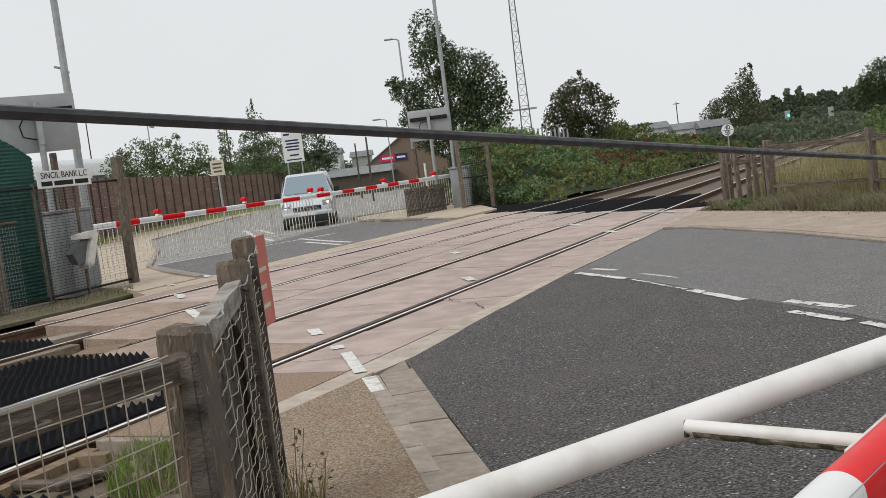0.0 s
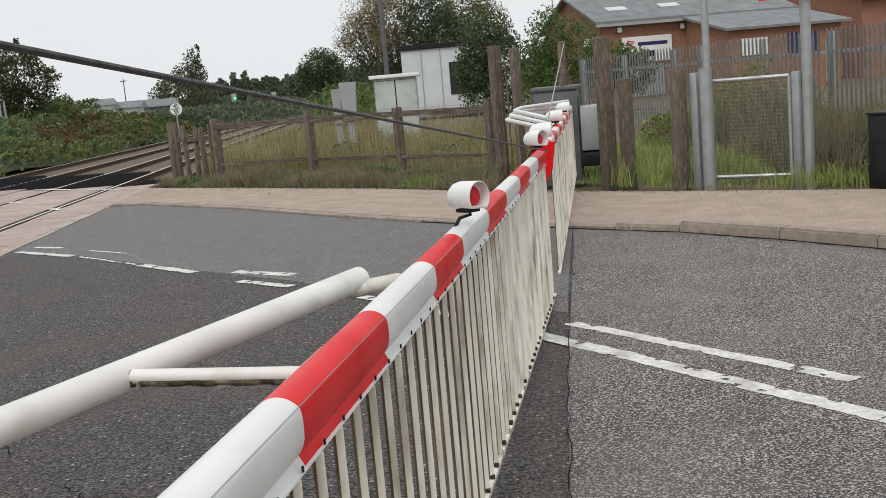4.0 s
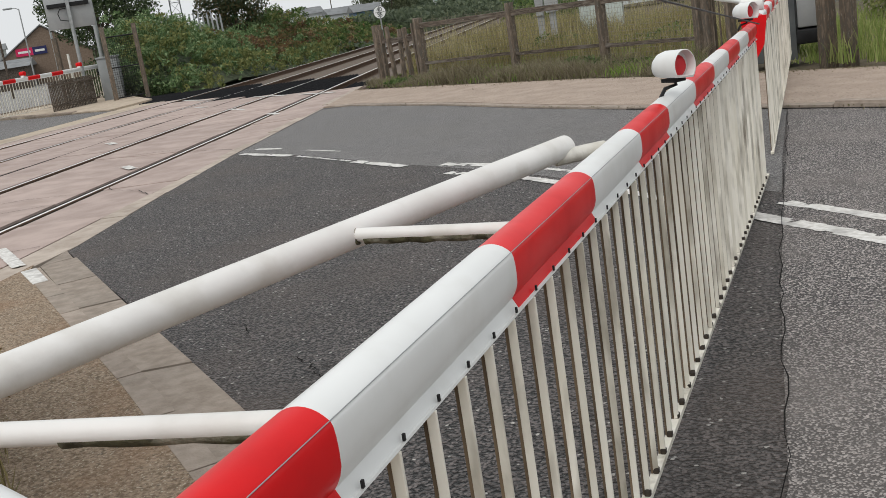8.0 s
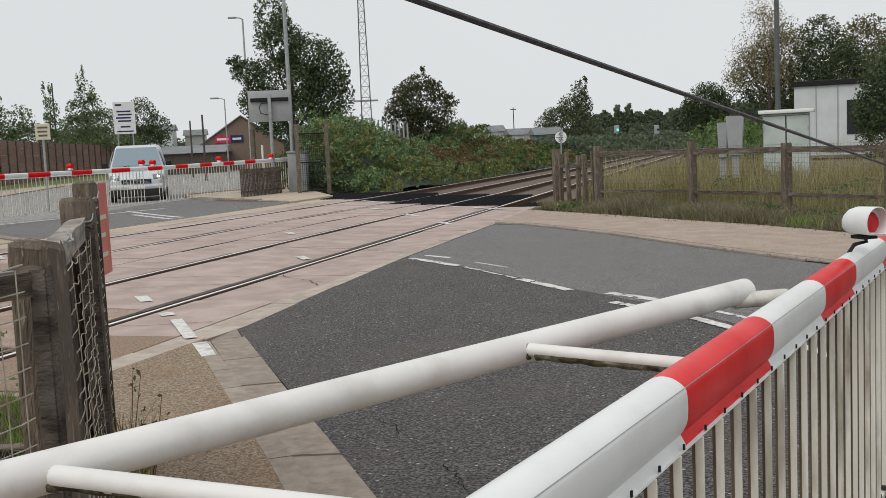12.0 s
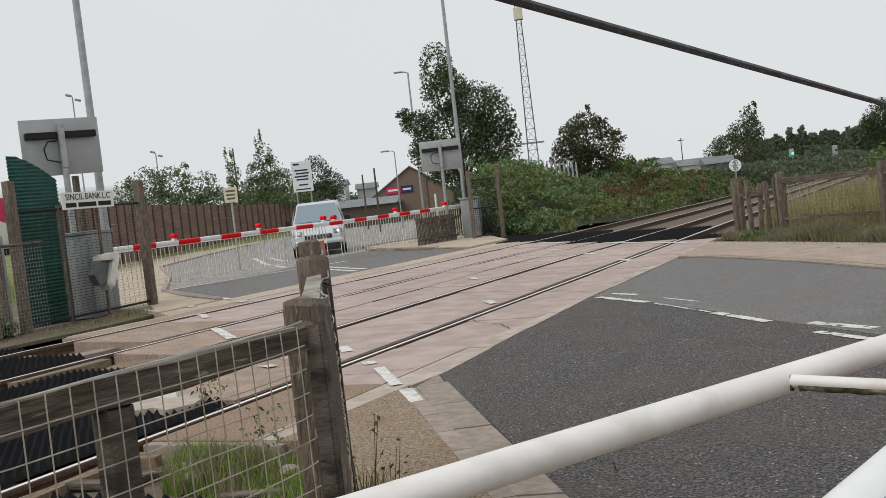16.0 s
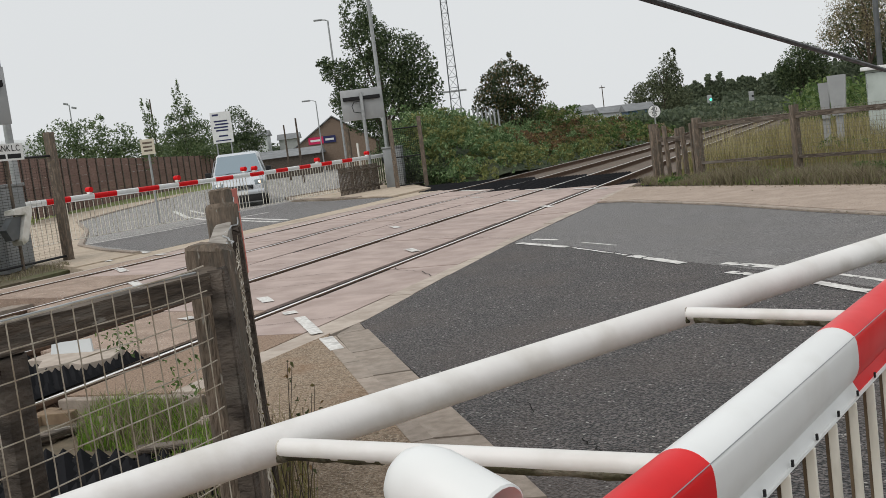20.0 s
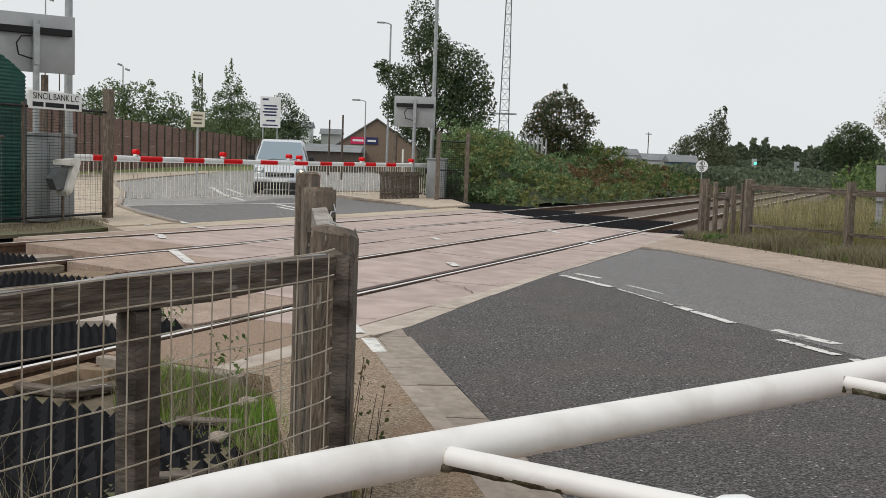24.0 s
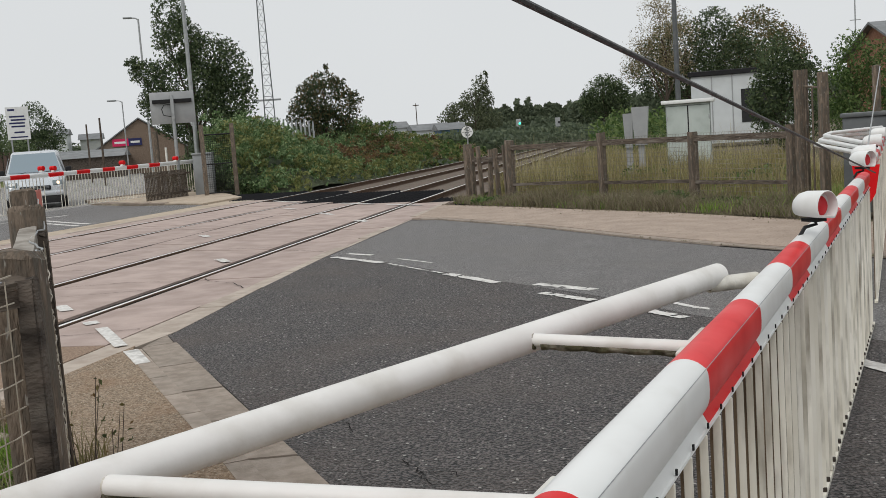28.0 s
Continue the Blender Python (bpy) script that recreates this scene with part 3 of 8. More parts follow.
part("end_beam", bm, DECK_SAND, deck, "concrete beam closing the deck's end")

# dark flangeways and joints along the rails on the deck; recess shade is in their colour
for x0, x1, dz in ((-4.917, -4.825, -.022), (-5.025, -4.991, -.008), (-3.58, -3.488, -.022), (-3.414, -3.38, -.008), (-2.435, -2.395, -.002), (-1.467, -1.375, -.022), (-1.575, -1.541, -.008), (-.14, -.036, -.022), (.036, .098, -.014)):
    xm = (x0 + x1) / 2
    a, b = deck_y(xm)
    bm = B()
    ysg = np.linspace(a + .02, b - .02, 26)
    rows = [[bm.verts.new((x, y, gz(x, y) + dz + u)) for x, u in ((x0, 0), (x1, 0), (x1, -.1), (x0, -.1))] for y in ysg]
    for q, w in zip(rows, rows[1:]):
        for j in range(4):
            bm.faces.new((q[j], q[(j + 1) % 4], w[(j + 1) % 4], w[j]))
    bm.faces.new(rows[0])
    bm.faces.new(rows[-1])
    part("flangeway", bm, GROOVE, deck, "black oily groove beside the rail")

# ---- near barrier ----
BOOM0, BDIR = Vector((5.237, -6.538, 0)), Vector((.23153, .97283, 0))
BANG = math.degrees(math.atan2(-BDIR.x, BDIR.y))


def lamp_unit(parent, m, k=1.0):
    """A boom lamp on its bracket: a white hooded housing whose red lens faces the road."""
    bm = B()
    sec = [(.056 * math.cos(radians(a)), max(-.05, .064 * math.sin(radians(a)))) for a in range(-48, 232, 14)]
    rings = [[bm.verts.new((x * k, y * g * k, (z * g + dz) * k)) for y, z in sec] for x, g, dz in ((-.1, .12, -.004), (-.096, .38, -.004), (-.083, .66, -.003), (-.062, .86, -.001), (-.03, .98, 0), (.0, 1, 0), (.075, 1.04, 0), (.078, .95, .003), (.03, .9, .005))]
    for q, w in zip(rings, rings[1:]):
        for i in range(len(sec)):
            bm.faces.new((q[i], q[(i + 1) % len(sec)], w[(i + 1) % len(sec)], w[i]))
    bm.faces.new(rings[0])
    bm.faces.new(rings[-1])
    ob = part("lamp", bm, WHITE, parent, "white hooded boom lamp", m, smooth=42)
    bm = B()
    tube(bm, [(.031 * k, 0, 0), (.04 * k, 0, 0), (.046 * k, 0, 0)], .045 * k, 16, r1=.03 * k)
    part("lens", bm, LENS, ob, "red lens", smooth=50)
    bm = B()
    tube(bm, [(0, 0, -.05 * k), (0, .012 * k, -.075 * k), (-.02 * k, -.03 * k, -.085 * k), (-.03 * k, -.05 * k, -.12 * k)], .008 * k, 6)
    box(bm, -.04 * k, .04 * k, -.03 * k, .03 * k, -.062 * k, -.048 * k)
    part("bracket", bm, BLACK, ob, "black bracket and cable")
    return ob


SECTION = [(-.046, -.055)] + [(.0565 * math.cos(radians(a)), .06 * math.sin(radians(a))) for a in range(206, 44, -9)] + [(.0424, .0405), (.0452, .033), (.0468, .02), (.0472, 0), (.0462, -.02), (.042, -.034), (.036, -.045), (.031, -.052), (.0445, -.077), (.0405, -.077), (.025, -.053)]


def boom(name, m, s0, s1, bands, z0, zs, r0, r1, group, rods=.13, bottom=.16, label="", side=-.003, slots=True):
    """A skirted barrier arm along local y from s0 to s1; bands: (start, end, red?)."""
    th = thing(name, m, label, "barrier boom", group)
    for a, b, red in bands:
        bm = B()
        rr = [r0 + (r1 - r0) * (s - s0) / (s1 - s0) for s in (a, b)]
        zz = [z0 + (zs - z0) * (s - s0) / (s1 - s0) for s in (a, b)]
        A = [bm.verts.new((x * rr[0] / .064 + side, a, z * rr[0] / .064 + zz[0])) for x, z in SECTION]
        C = [bm.verts.new((x * rr[1] / .064 + side, b, z * rr[1] / .064 + zz[1])) for x, z in SECTION]
        for k in range(len(A)):
            bm.faces.new((A[k], A[(k + 1) % len(A)], C[(k + 1) % len(A)], C[k]))
        bm.faces.new(A)
        bm.faces.new(C)
        part("band", bm, RED if red else WHITE, th, "red band" if red else "white band", smooth=34)
    bm = B()
    tube(bm, [(side + .0425 * r / .064, s, z0 + (zs - z0) * (s - s0) / (s1 - s0) + .0416 * r / .064) for s, r in ((s0, r0), (s1, r1))], .0007, 5)
    part("seam", bm, SIGN_BACK, th, "thin seam along the boom")
    fl = .076 * r0 / .064
    bm = B()
    ends = [(s, z0 + (zs - z0) * (s - s0) / (s1 - s0) - fl * (r0 + (r1 - r0) * (s - s0) / (s1 - s0)) / r0, side + .043 * (r0 + (r1 - r0) * (s - s0) / (s1 - s0)) / .064) for s in (s0 + .3, s1 - .02)]
    tube(bm, [(x, s, z) for s, z, x in ends], .004, 6)
    part("flange_edge", bm, WHITE, th, "white flange edge that the slats hang from")
    low = bottom if isinstance(bottom, tuple) else (bottom, bottom)
    foot = lambda s: low[0] + (low[1] - low[0]) * (s - s0) / (s1 - s0)
    bm = B()
    sa, sb = s0 + .3, s1 - .02
    q = [[bm.verts.new((side + x, s, foot(s) + z)) for x, z in ((.022, -.018), (.046, -.018), (.046, -.001), (.022, -.001))] for s in (sa, (sa + sb) / 2, sb)]
    for a, b in zip(q, q[1:]):
        for j in range(4):
            bm.faces.new((a[j], a[(j + 1) % 4], b[(j + 1) % 4], b[j]))
    bm.faces.new(q[0])
    bm.faces.new(q[-1])
    part("bottom_rail", bm, SKIRT, th, "grimy bottom rail")
    top = zs - fl * r1 / r0
    drop = top - min(low) - .004
    bm = B()
    box(bm, -.004, .0115, -.0045, .0045, 0, drop, .0015)
    box(bm, -.0098, -.0042, -.003, .003, 0, drop, mi=1)
    clip = B()
    box(clip, -.004, .013, -.011, .011, .001, .02, .004)
    bm2 = B()
    box(bm2, -.002, .0015, -.0025, .0025, -.008, .002)
    first, slot, grip = None, None, None
    k = int((s1 - s0 - .4) / rods)
    for i in range(k):
        s = s0 + .36 + i * rods
        mm = Matrix.Translation((side + .033, s, foot(s))) @ pose(0, 0, 0, 0, 0, (i * 37 % 11 - 5) * 1.8 + 12)
        mm = mm @ Matrix.Diagonal((1, 1, (top - foot(s) - .004) / drop, 1))
        if first is None:
            first = part("slat", bm, [SKIRT, SLAT_EDGE], th, "", mm)
        else:
            clone("slat", first, th, mm)
        if not slots:
            continue
        mc = Matrix.Translation((side + .033, s + .01 * math.sin(i * 2.7), foot(s) - .004)) @ pose(0, 0, 0, (i * 53 % 17 - 8) * 2, 0, 0)
        if grip is None:
            grip = part("chain_link", clip, CHAIN, th, "black greasy link", mc)
        else:
            clone("chain_link", grip, th, mc)
        q = (s - s0) / (s1 - s0)
        ms = Matrix.Translation((ends[0][2] + (ends[1][2] - ends[0][2]) * q + .004, s + .02, ends[0][1] + (ends[1][1] - ends[0][1]) * q + .012))
        if slot is None:
            slot = part("slot", bm2, BLACK, th, "dark fixing slot", ms)
        else:
            clone("slot", slot, th, ms)
    return th


def boom_bands(edges, first_red):
    return [(a, b, (i % 2 == 0) == first_red) for i, (a, b) in enumerate(zip(edges, edges[1:]))]


# stations of the paint, from the joint back towards the machine
EDGES = [-3.2, -2.4, -1.6, -.8, 0.0, .718, 1.366, 1.99, 2.51, 3.2, 3.85, 4.5, 5.1, 5.7, 6.35]
near_boom = boom("barrier_boom", Matrix.Translation(BOOM0) @ pose(0, 0, 0, 0, 0, BANG), -3.2, 6.35, boom_bands(EDGES, False), 1.0, .985, .064, .05, "barrier booms", bottom=(.2, .02),
                 label="red and white barrier boom with a hanging rod skirt")
for s, x, z, k, a in ((-.43, -.055, 1.13, .76, -8), (2.72, .03, 1.14, .86, -40), (5.75, .02, 1.14, .88, -40)):
    lamp_unit(near_boom, pose(x, s, z, 0, 20 if s < 0 else 0, a), k)

# brace tube on the track side, with its struts
brace = thing("boom_brace", None, "white tubular side brace with rust-stained struts", "barrier brace")
P0, P1 = Vector((4.515, -6.385, 1.004)), Vector((5.05, -5.49, 1.018))
pd = (P1 - P0).normalized()
tip = P0 + pd * 1.96
bend = [Vector((4.17, -7.5, .99)), Vector((4.19, -6.93, .99)), P0 - pd * .12]
curved = [bend[0] * (1 - u) ** 2 + bend[1] * 2 * u * (1 - u) + bend[2] * u * u for u in (i / 14 for i in range(15))]
bm = B()
tube(bm, [(4.165, -7.9, .985), *curved, P0, P1, tip], .0335, 24)
part("tube", bm, TUBE_WHITE, brace, "fat white tube", smooth=60)
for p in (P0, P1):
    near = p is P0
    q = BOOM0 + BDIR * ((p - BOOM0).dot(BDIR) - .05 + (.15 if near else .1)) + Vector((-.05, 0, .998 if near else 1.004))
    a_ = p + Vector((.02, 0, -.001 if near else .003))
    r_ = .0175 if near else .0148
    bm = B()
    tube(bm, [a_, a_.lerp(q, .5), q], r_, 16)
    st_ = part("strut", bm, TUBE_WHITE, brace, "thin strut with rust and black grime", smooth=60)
    d = (q - a_).normalized()
    # a dark olive strip runs along the lower half of each strut
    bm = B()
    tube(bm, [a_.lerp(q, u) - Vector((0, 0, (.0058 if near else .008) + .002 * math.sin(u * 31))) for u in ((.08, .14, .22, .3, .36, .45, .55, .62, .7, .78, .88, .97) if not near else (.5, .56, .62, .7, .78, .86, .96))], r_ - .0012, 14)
    part("grime_streak", bm, DARK_OLIVE, st_, "dark mossy streak under the strut", smooth=60)
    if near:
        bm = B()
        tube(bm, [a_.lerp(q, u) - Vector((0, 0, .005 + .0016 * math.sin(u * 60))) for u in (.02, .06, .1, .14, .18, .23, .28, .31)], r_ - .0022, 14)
        part("grime_streak", bm, DARK_OLIVE, st_, "dark mossy streak under the strut", smooth=60)
    bm = B()
    tube(bm, [a_ - d * .02, a_ - d * .008, a_ + d * .004, a_ + d * .012], r_ * 1.22, 14, r1=r_)
    for v in bm.verts:
        v.co += v.co.normalized() * .003 * noise.noise(v.co * 90)
    part("collar", bm, STRUT, st_, "lumpy weld bead", smooth=60)
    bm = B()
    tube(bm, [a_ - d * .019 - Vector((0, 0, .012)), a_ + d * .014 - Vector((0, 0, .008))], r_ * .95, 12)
    part("grime_patch", bm, DARK_OLIVE, st_, "black grime under the weld", smooth=60)
    bm = B()
    side_ = Vector((d.y, -d.x, 0))
    for u in (-1, 1):
        c = q - d * .03 + side_ * (.05 * u) - Vector((0, 0, .012))
        tube(bm, [c, c + d * .045], .0105, 8)
    part("bolt", bm, BLACK, st_, "black bolt heads", smooth=40)

# mounting plates on the boom's flank, and the bracket at the tube's end
for s, l in ((.02, .3), (1.08, .26), (1.95, .16)):
    bm = B()
    box(bm, -.074, -.058, s - l / 2, s + l / 2, .955, 1.008, .004)
    part("mounting_plate", bm, WHITE_DIRTY, brace, "white mounting plate", Matrix.Translation(BOOM0) @ pose(0, 0, 0, 0, 0, BANG))
bm = B()
q = BOOM0 + BDIR * ((tip - BOOM0).dot(BDIR) + .06) + Vector((-.05, 0, 1.01))
tube(bm, [tip - pd * .06 + Vector((0, 0, -.02)), q], .022, 10)
part("end_bracket", bm, STRUT, brace, "rusty end bracket", smooth=50)

# stay wire from the tip back up over the machine
bm = B()
T0, T1 = Vector((6.673, -.9, 1.054)), Vector((4.58, -9.3, 1.881))
tube(bm, [T0 + (T1 - T0) * i / 6 for i in range(7)], .0042, 8)
solo("stay_wire", bm, WIRE, "dark stay wire rising from the boom's tip", "wire")



# ---- foliage tools ----
def leaf_cloud(name, pts, size, material, parent, seed, label="", flat=0.3):
    """Many small folded leaves at the given points: one mesh."""
    rng = np.random.default_rng(seed)
    pts = np.asarray(pts)
    k = len(pts)
    d = rng.normal(size=(k, 3))
    d /= np.linalg.norm(d, axis=1)[:, None]
    e = np.cross(d, rng.normal(size=(k, 3)))
    e /= np.linalg.norm(e, axis=1)[:, None]
    s = size * rng.uniform(.6, 1.4, k)[:, None]
    up = np.array([0, 0, 1.0])
    v = np.stack([pts - d * s, pts + e * s * .45 + up * s * flat, pts + d * s, pts - e * s * .45 + up * s * flat * .4], 1).reshape(-1, 3)
    me = bpy.data.meshes.new(name)
    idx = np.arange(4 * k).reshape(k, 4)
    me.from_pydata(v.tolist(), [], idx.tolist())
    me.materials.append(material)
    ob = new(name, me)
    if parent is not None:
        ob.parent = parent
    return tagged(ob, label)


def lobe_points(lobes, n, seed, hollow=.55):
    """Points in the outer parts of lumpy ellipsoids; lobes: (centre, radii)."""
    rng = np.random.default_rng(seed)
    vol = np.array([r[0] * r[1] * r[2] for _, r in lobes]) ** .75
    out = []
    for (c, r), w in zip(lobes, vol / vol.sum()):
        k = max(8, int(n * w))
        u = rng.normal(size=(k, 3))
        u /= np.linalg.norm(u, axis=1)[:, None]
        clump = rng.normal(size=(max(3, k // 26), 3))
        clump /= np.linalg.norm(clump, axis=1)[:, None]
        pick = clump[rng.integers(0, len(clump), k)]
        u = u * .42 + pick
        u /= np.linalg.norm(u, axis=1)[:, None]
        rad = rng.uniform(hollow, 1.08, k)[:, None]
        out.append(np.array(c) + u * rad * np.array(r))
    return np.concatenate(out)


def tree(name, x, y, height, lobes, n, size, material, label, seed, trunk=.16, group="trees", face=(1.0, 0.0), z=None, limbs=7, category="tree", hollow=.55):
    """Trunk, limbs and a crown; lobes are (side, height, half width, half height) across the line of sight face."""
    z = gz(x, y) - .1 if z is None else z
    th = thing(name, Matrix.Translation((x, y, z)), label, category, group)
    rng = random.Random(seed)
    fx, fy = face
    bm = B()
    low = min(l[1] - l[3] for l in lobes)
    top = max(l[1] for l in lobes)
    tube(bm, [(0, 0, -.1), (.05, .03, low * .6 + .3), (.1 * fx, .1 * fy, (low + top) / 2), (lobes[0][0] * .5 * fx, lobes[0][0] * .5 * fy, top * .8)], trunk, 9, r1=trunk * .25)
    for i in range(limbs):
        s, h, w, k = lobes[i % len(lobes)]
        a = rng.uniform(0, 6.28)
        end = Vector((s * fx + math.cos(a) * w * .7, s * fy + math.sin(a) * w * .7, h + rng.uniform(-.3, .5) * k))
        st = Vector((0, 0, max(.3, end.z * .45)))
        tube(bm, [st, st.lerp(end, .5) + Vector((0, 0, -.12 * w)), end], trunk * .4, 6, r1=trunk * .08)
    part("trunk", bm, BARK, th, "", smooth=60)
    L = [((s * fx, s * fy, h), (w, w * .85, k)) for s, h, w, k in lobes]
    leaf_cloud("crown", lobe_points(L, n, seed, hollow), size, material, th, seed + 1)
    return th


def blades(name, pts, height, material, seed, width=.008, lean=.35, label="", category="grass", parent=None):
    """Grass: thin bent blades standing at the given points."""
    rng = np.random.default_rng(seed)
    pts = np.asarray(pts)
    k = len(pts)
    patch = np.array([noise.noise(Vector((x * .9 + seed, y * .9, 0))) for x, y, _ in pts])
    h = height * rng.uniform(.45, 1.3, k) * np.clip(.8 + 1.7 * patch, .2, 1.9)
    a = rng.uniform(0, 2 * np.pi, k)
    side = np.stack([np.cos(a), np.sin(a), 0 * a], 1) * width
    b = rng.uniform(0, 2 * np.pi, k)
    tilt = np.stack([np.cos(b), np.sin(b), 0 * b], 1) * (rng.uniform(.1, 1, k) * lean * h)[:, None]
    up = np.stack([0 * h, 0 * h, h], 1)
    v = np.stack([pts - side, pts + side, pts + side * .7 + tilt * .35 + up * .6, pts - side * .7 + tilt * .35 + up * .6, pts + tilt + up], 1).reshape(-1, 3)
    i = np.arange(k) * 5
    fcs = np.stack([i, i + 1, i + 2, i + 3], 1).tolist() + np.stack([i + 3, i + 2, i + 4], 1).tolist()
    me = bpy.data.meshes.new(name)
    me.from_pydata(v.tolist(), [], fcs)
    me.materials.append(material)
    ob = new(name, me)
    if parent is not None:
        ob.parent = parent
        return ob
    return tagged(ob, label, category, "", "stuff")


def scatter(outline, n, seed, off=0.0):
    """Points on the made ground inside an outline."""
    rng = np.random.default_rng(seed)
    o = np.array(outline)
    lo, hi = o.min(0), o.max(0)
    out = []
    while len(out) < n:
        for x, y in rng.uniform(lo, hi, (n, 2)):
            inside = False
            j = len(o) - 1
            for i in range(len(o)):
                if (o[i][1] > y) != (o[j][1] > y) and x < (o[j][0] - o[i][0]) * (y - o[i][1]) / (o[j][1] - o[i][1]) + o[i][0]:
                    inside = not inside
                j = i
            if inside:
                out.append((x, y, gz(x, y) + off))
    return np.array(out[:n])


# ---- kerbs and paint ----
def kerb_run(name, line, width, rise, length, label, group, drop=None, mtl=None, side=1.0):
    """Kerb stones laid end to end along a line, on its side away from the road."""
    th = thing(name, None, label, "kerb", group, "structure")
    pts = [Vector((*p, 0)) for p in line]
    for a, b in zip(pts, pts[1:]):
        d = (b - a).normalized()
        n = Vector((-d.y, d.x, 0)) * width * side
        k = max(1, round((b - a).length / length))
        for i in range(k):
            p, q = a.lerp(b, i / k), a.lerp(b, (i + 1) / k) - d * .012
            h = rise if drop is None else drop((p + q) / 2)
            bm = B()
            quad = [p, q, q + n, p + n]
            up = [bm.verts.new((v.x, v.y, gz(v.x, v.y) + h)) for v in quad]
            lo = [bm.verts.new((v.x, v.y, gz(v.x, v.y) - .15)) for v in quad]
            bm.faces.new(up)
            es = []
            for j in range(4):
                bm.faces.new((up[j], lo[j], lo[(j + 1) % 4], up[(j + 1) % 4]))
            if h > .03:
                e = bm.edges.get((up[0], up[1]))
                bmesh.ops.bevel(bm, geom=[e], offset=min(.02, h * .4), segments=2, affect="EDGES")
            part("kerb_stone", bm, mtl or KERBSTONE, th)
    return th


NEAR_BACK = [(1.33, -.6), (2.34, -1.99), (3.3, -3.3), (4.45, -4.95), (6.0, -7.3), (11.4, -15.8)]
kerb_run("kerb_near", NEAR_BACK, .115, .012, .62, "low worn concrete kerb along the near footway", "kerbs", side=1.0)
gut = thing("gutter_near", None, "buff concrete channel blocks beside the near kerb", "kerb", "kerbs", "structure")
inner = [(1.4, -.48), (2.41, -1.905), (3.38, -3.235), (4.54, -4.89), (6.08, -7.2), (11.5, -15.7)]
outer = [(1.6, -.295), (2.64, -1.785), (3.622, -3.165), (4.805, -4.852), (6.338, -7.192), (11.75, -15.64)]
bm = B()
prism(bm, [(1.4, -.47), (1.575, -.3), (1.36, .02)], -.12, .008)
part("end_block", bm, CONCRETE, gut)
for (a0, a1), (b0, b1) in zip(zip(inner, inner[1:]), zip(outer, outer[1:])):
    k = max(1, round(math.dist(b0, b1) / .92))
    for i in range(k):
        l = lambda p, q, s: (p[0] + (q[0] - p[0]) * s, p[1] + (q[1] - p[1]) * s)
        s0, s1 = i / k, (i + 1) / k - .016
        q = [l(a0, a1, s0), l(a0, a1, s1), l(b0, b1, s1), l(b0, b1, s0)]
        bm = B()
        prism(bm, q, -.12, .008 + .002 * (i % 2))
        part("channel_block", bm, CONCRETE, gut)
bm = B()
prism(bm, [(1.32, -.625), (1.405, -.55), (1.75, -1.02), (1.668, -1.085)], 0, .0155)
solo("painted_kerb_end", bm, PAINT, "white painted end of the low kerb", "paint", "", "structure")
kerb_run("kerb_far", ROAD_FAR_KERB[:-1], .15, .02, .9, "long concrete kerb, rising away from the crossing", "kerbs",
         drop=lambda p: .02 + .085 * min(1, max(0, (p.x - 7.4) / 1.2)), side=1.0)
# dark strip: the kerb face's shade and gutter dirt painted as one colour
bm = B()
rng = random.Random(9)
gl = [(x, y) for x, y in ROAD_FAR_KERB[4:-1]]
rows = []
for (ax, ay), (bx, by) in zip(gl, gl[1:]):
    L = math.dist((ax, ay), (bx, by))
    nx, ny = (by - ay) / L, -(bx - ax) / L
    sg_ = -1 if nx * -1 + ny * -1 > 0 else 1
    for u in np.arange(0, 1, .12 / L):
        x, y, w = ax + (bx - ax) * u, ay + (by - ay) * u, rng.uniform(.018, .055)
        rows.append([bm.verts.new((x - sg_ * nx * c, y - sg_ * ny * c, gz(x, y) + .0075)) for c in (-.004, w)])
for q, w in zip(rows, rows[1:]):
    bm.faces.new((q[0], q[1], w[1], w[0]))
solo("gutter_dirt", bm, GROOVE, "dark dirt gathered along the far kerb's foot", "road dirt", "", "structure")
kerb_run("kerb_beyond", [(-6.6, 18.2), (-7.6, 19.1), (-9.9, 20.4), (-12.3, 22.5), (-14.3, 25.4), (-13.7, 27.2), (-12.6, 29.0)], .15, .07, .9, "kerb by the machine across the tracks", "kerbs",
         drop=lambda p: .02 + .07 * min(1, max(0, (-p.x - 7.5) / 1.5)), side=-1.0)
kerb_run("kerb_left", [(-6.6, 7.3), (-9, 9.3), (-12, 12), (-17.6, 18.7), (-24.2, 25.8), (-27.2, 31.5), (-32.9, 43.5)], .15, .05, .9, "kerb along the far road's footway", "kerbs", side=1.0)


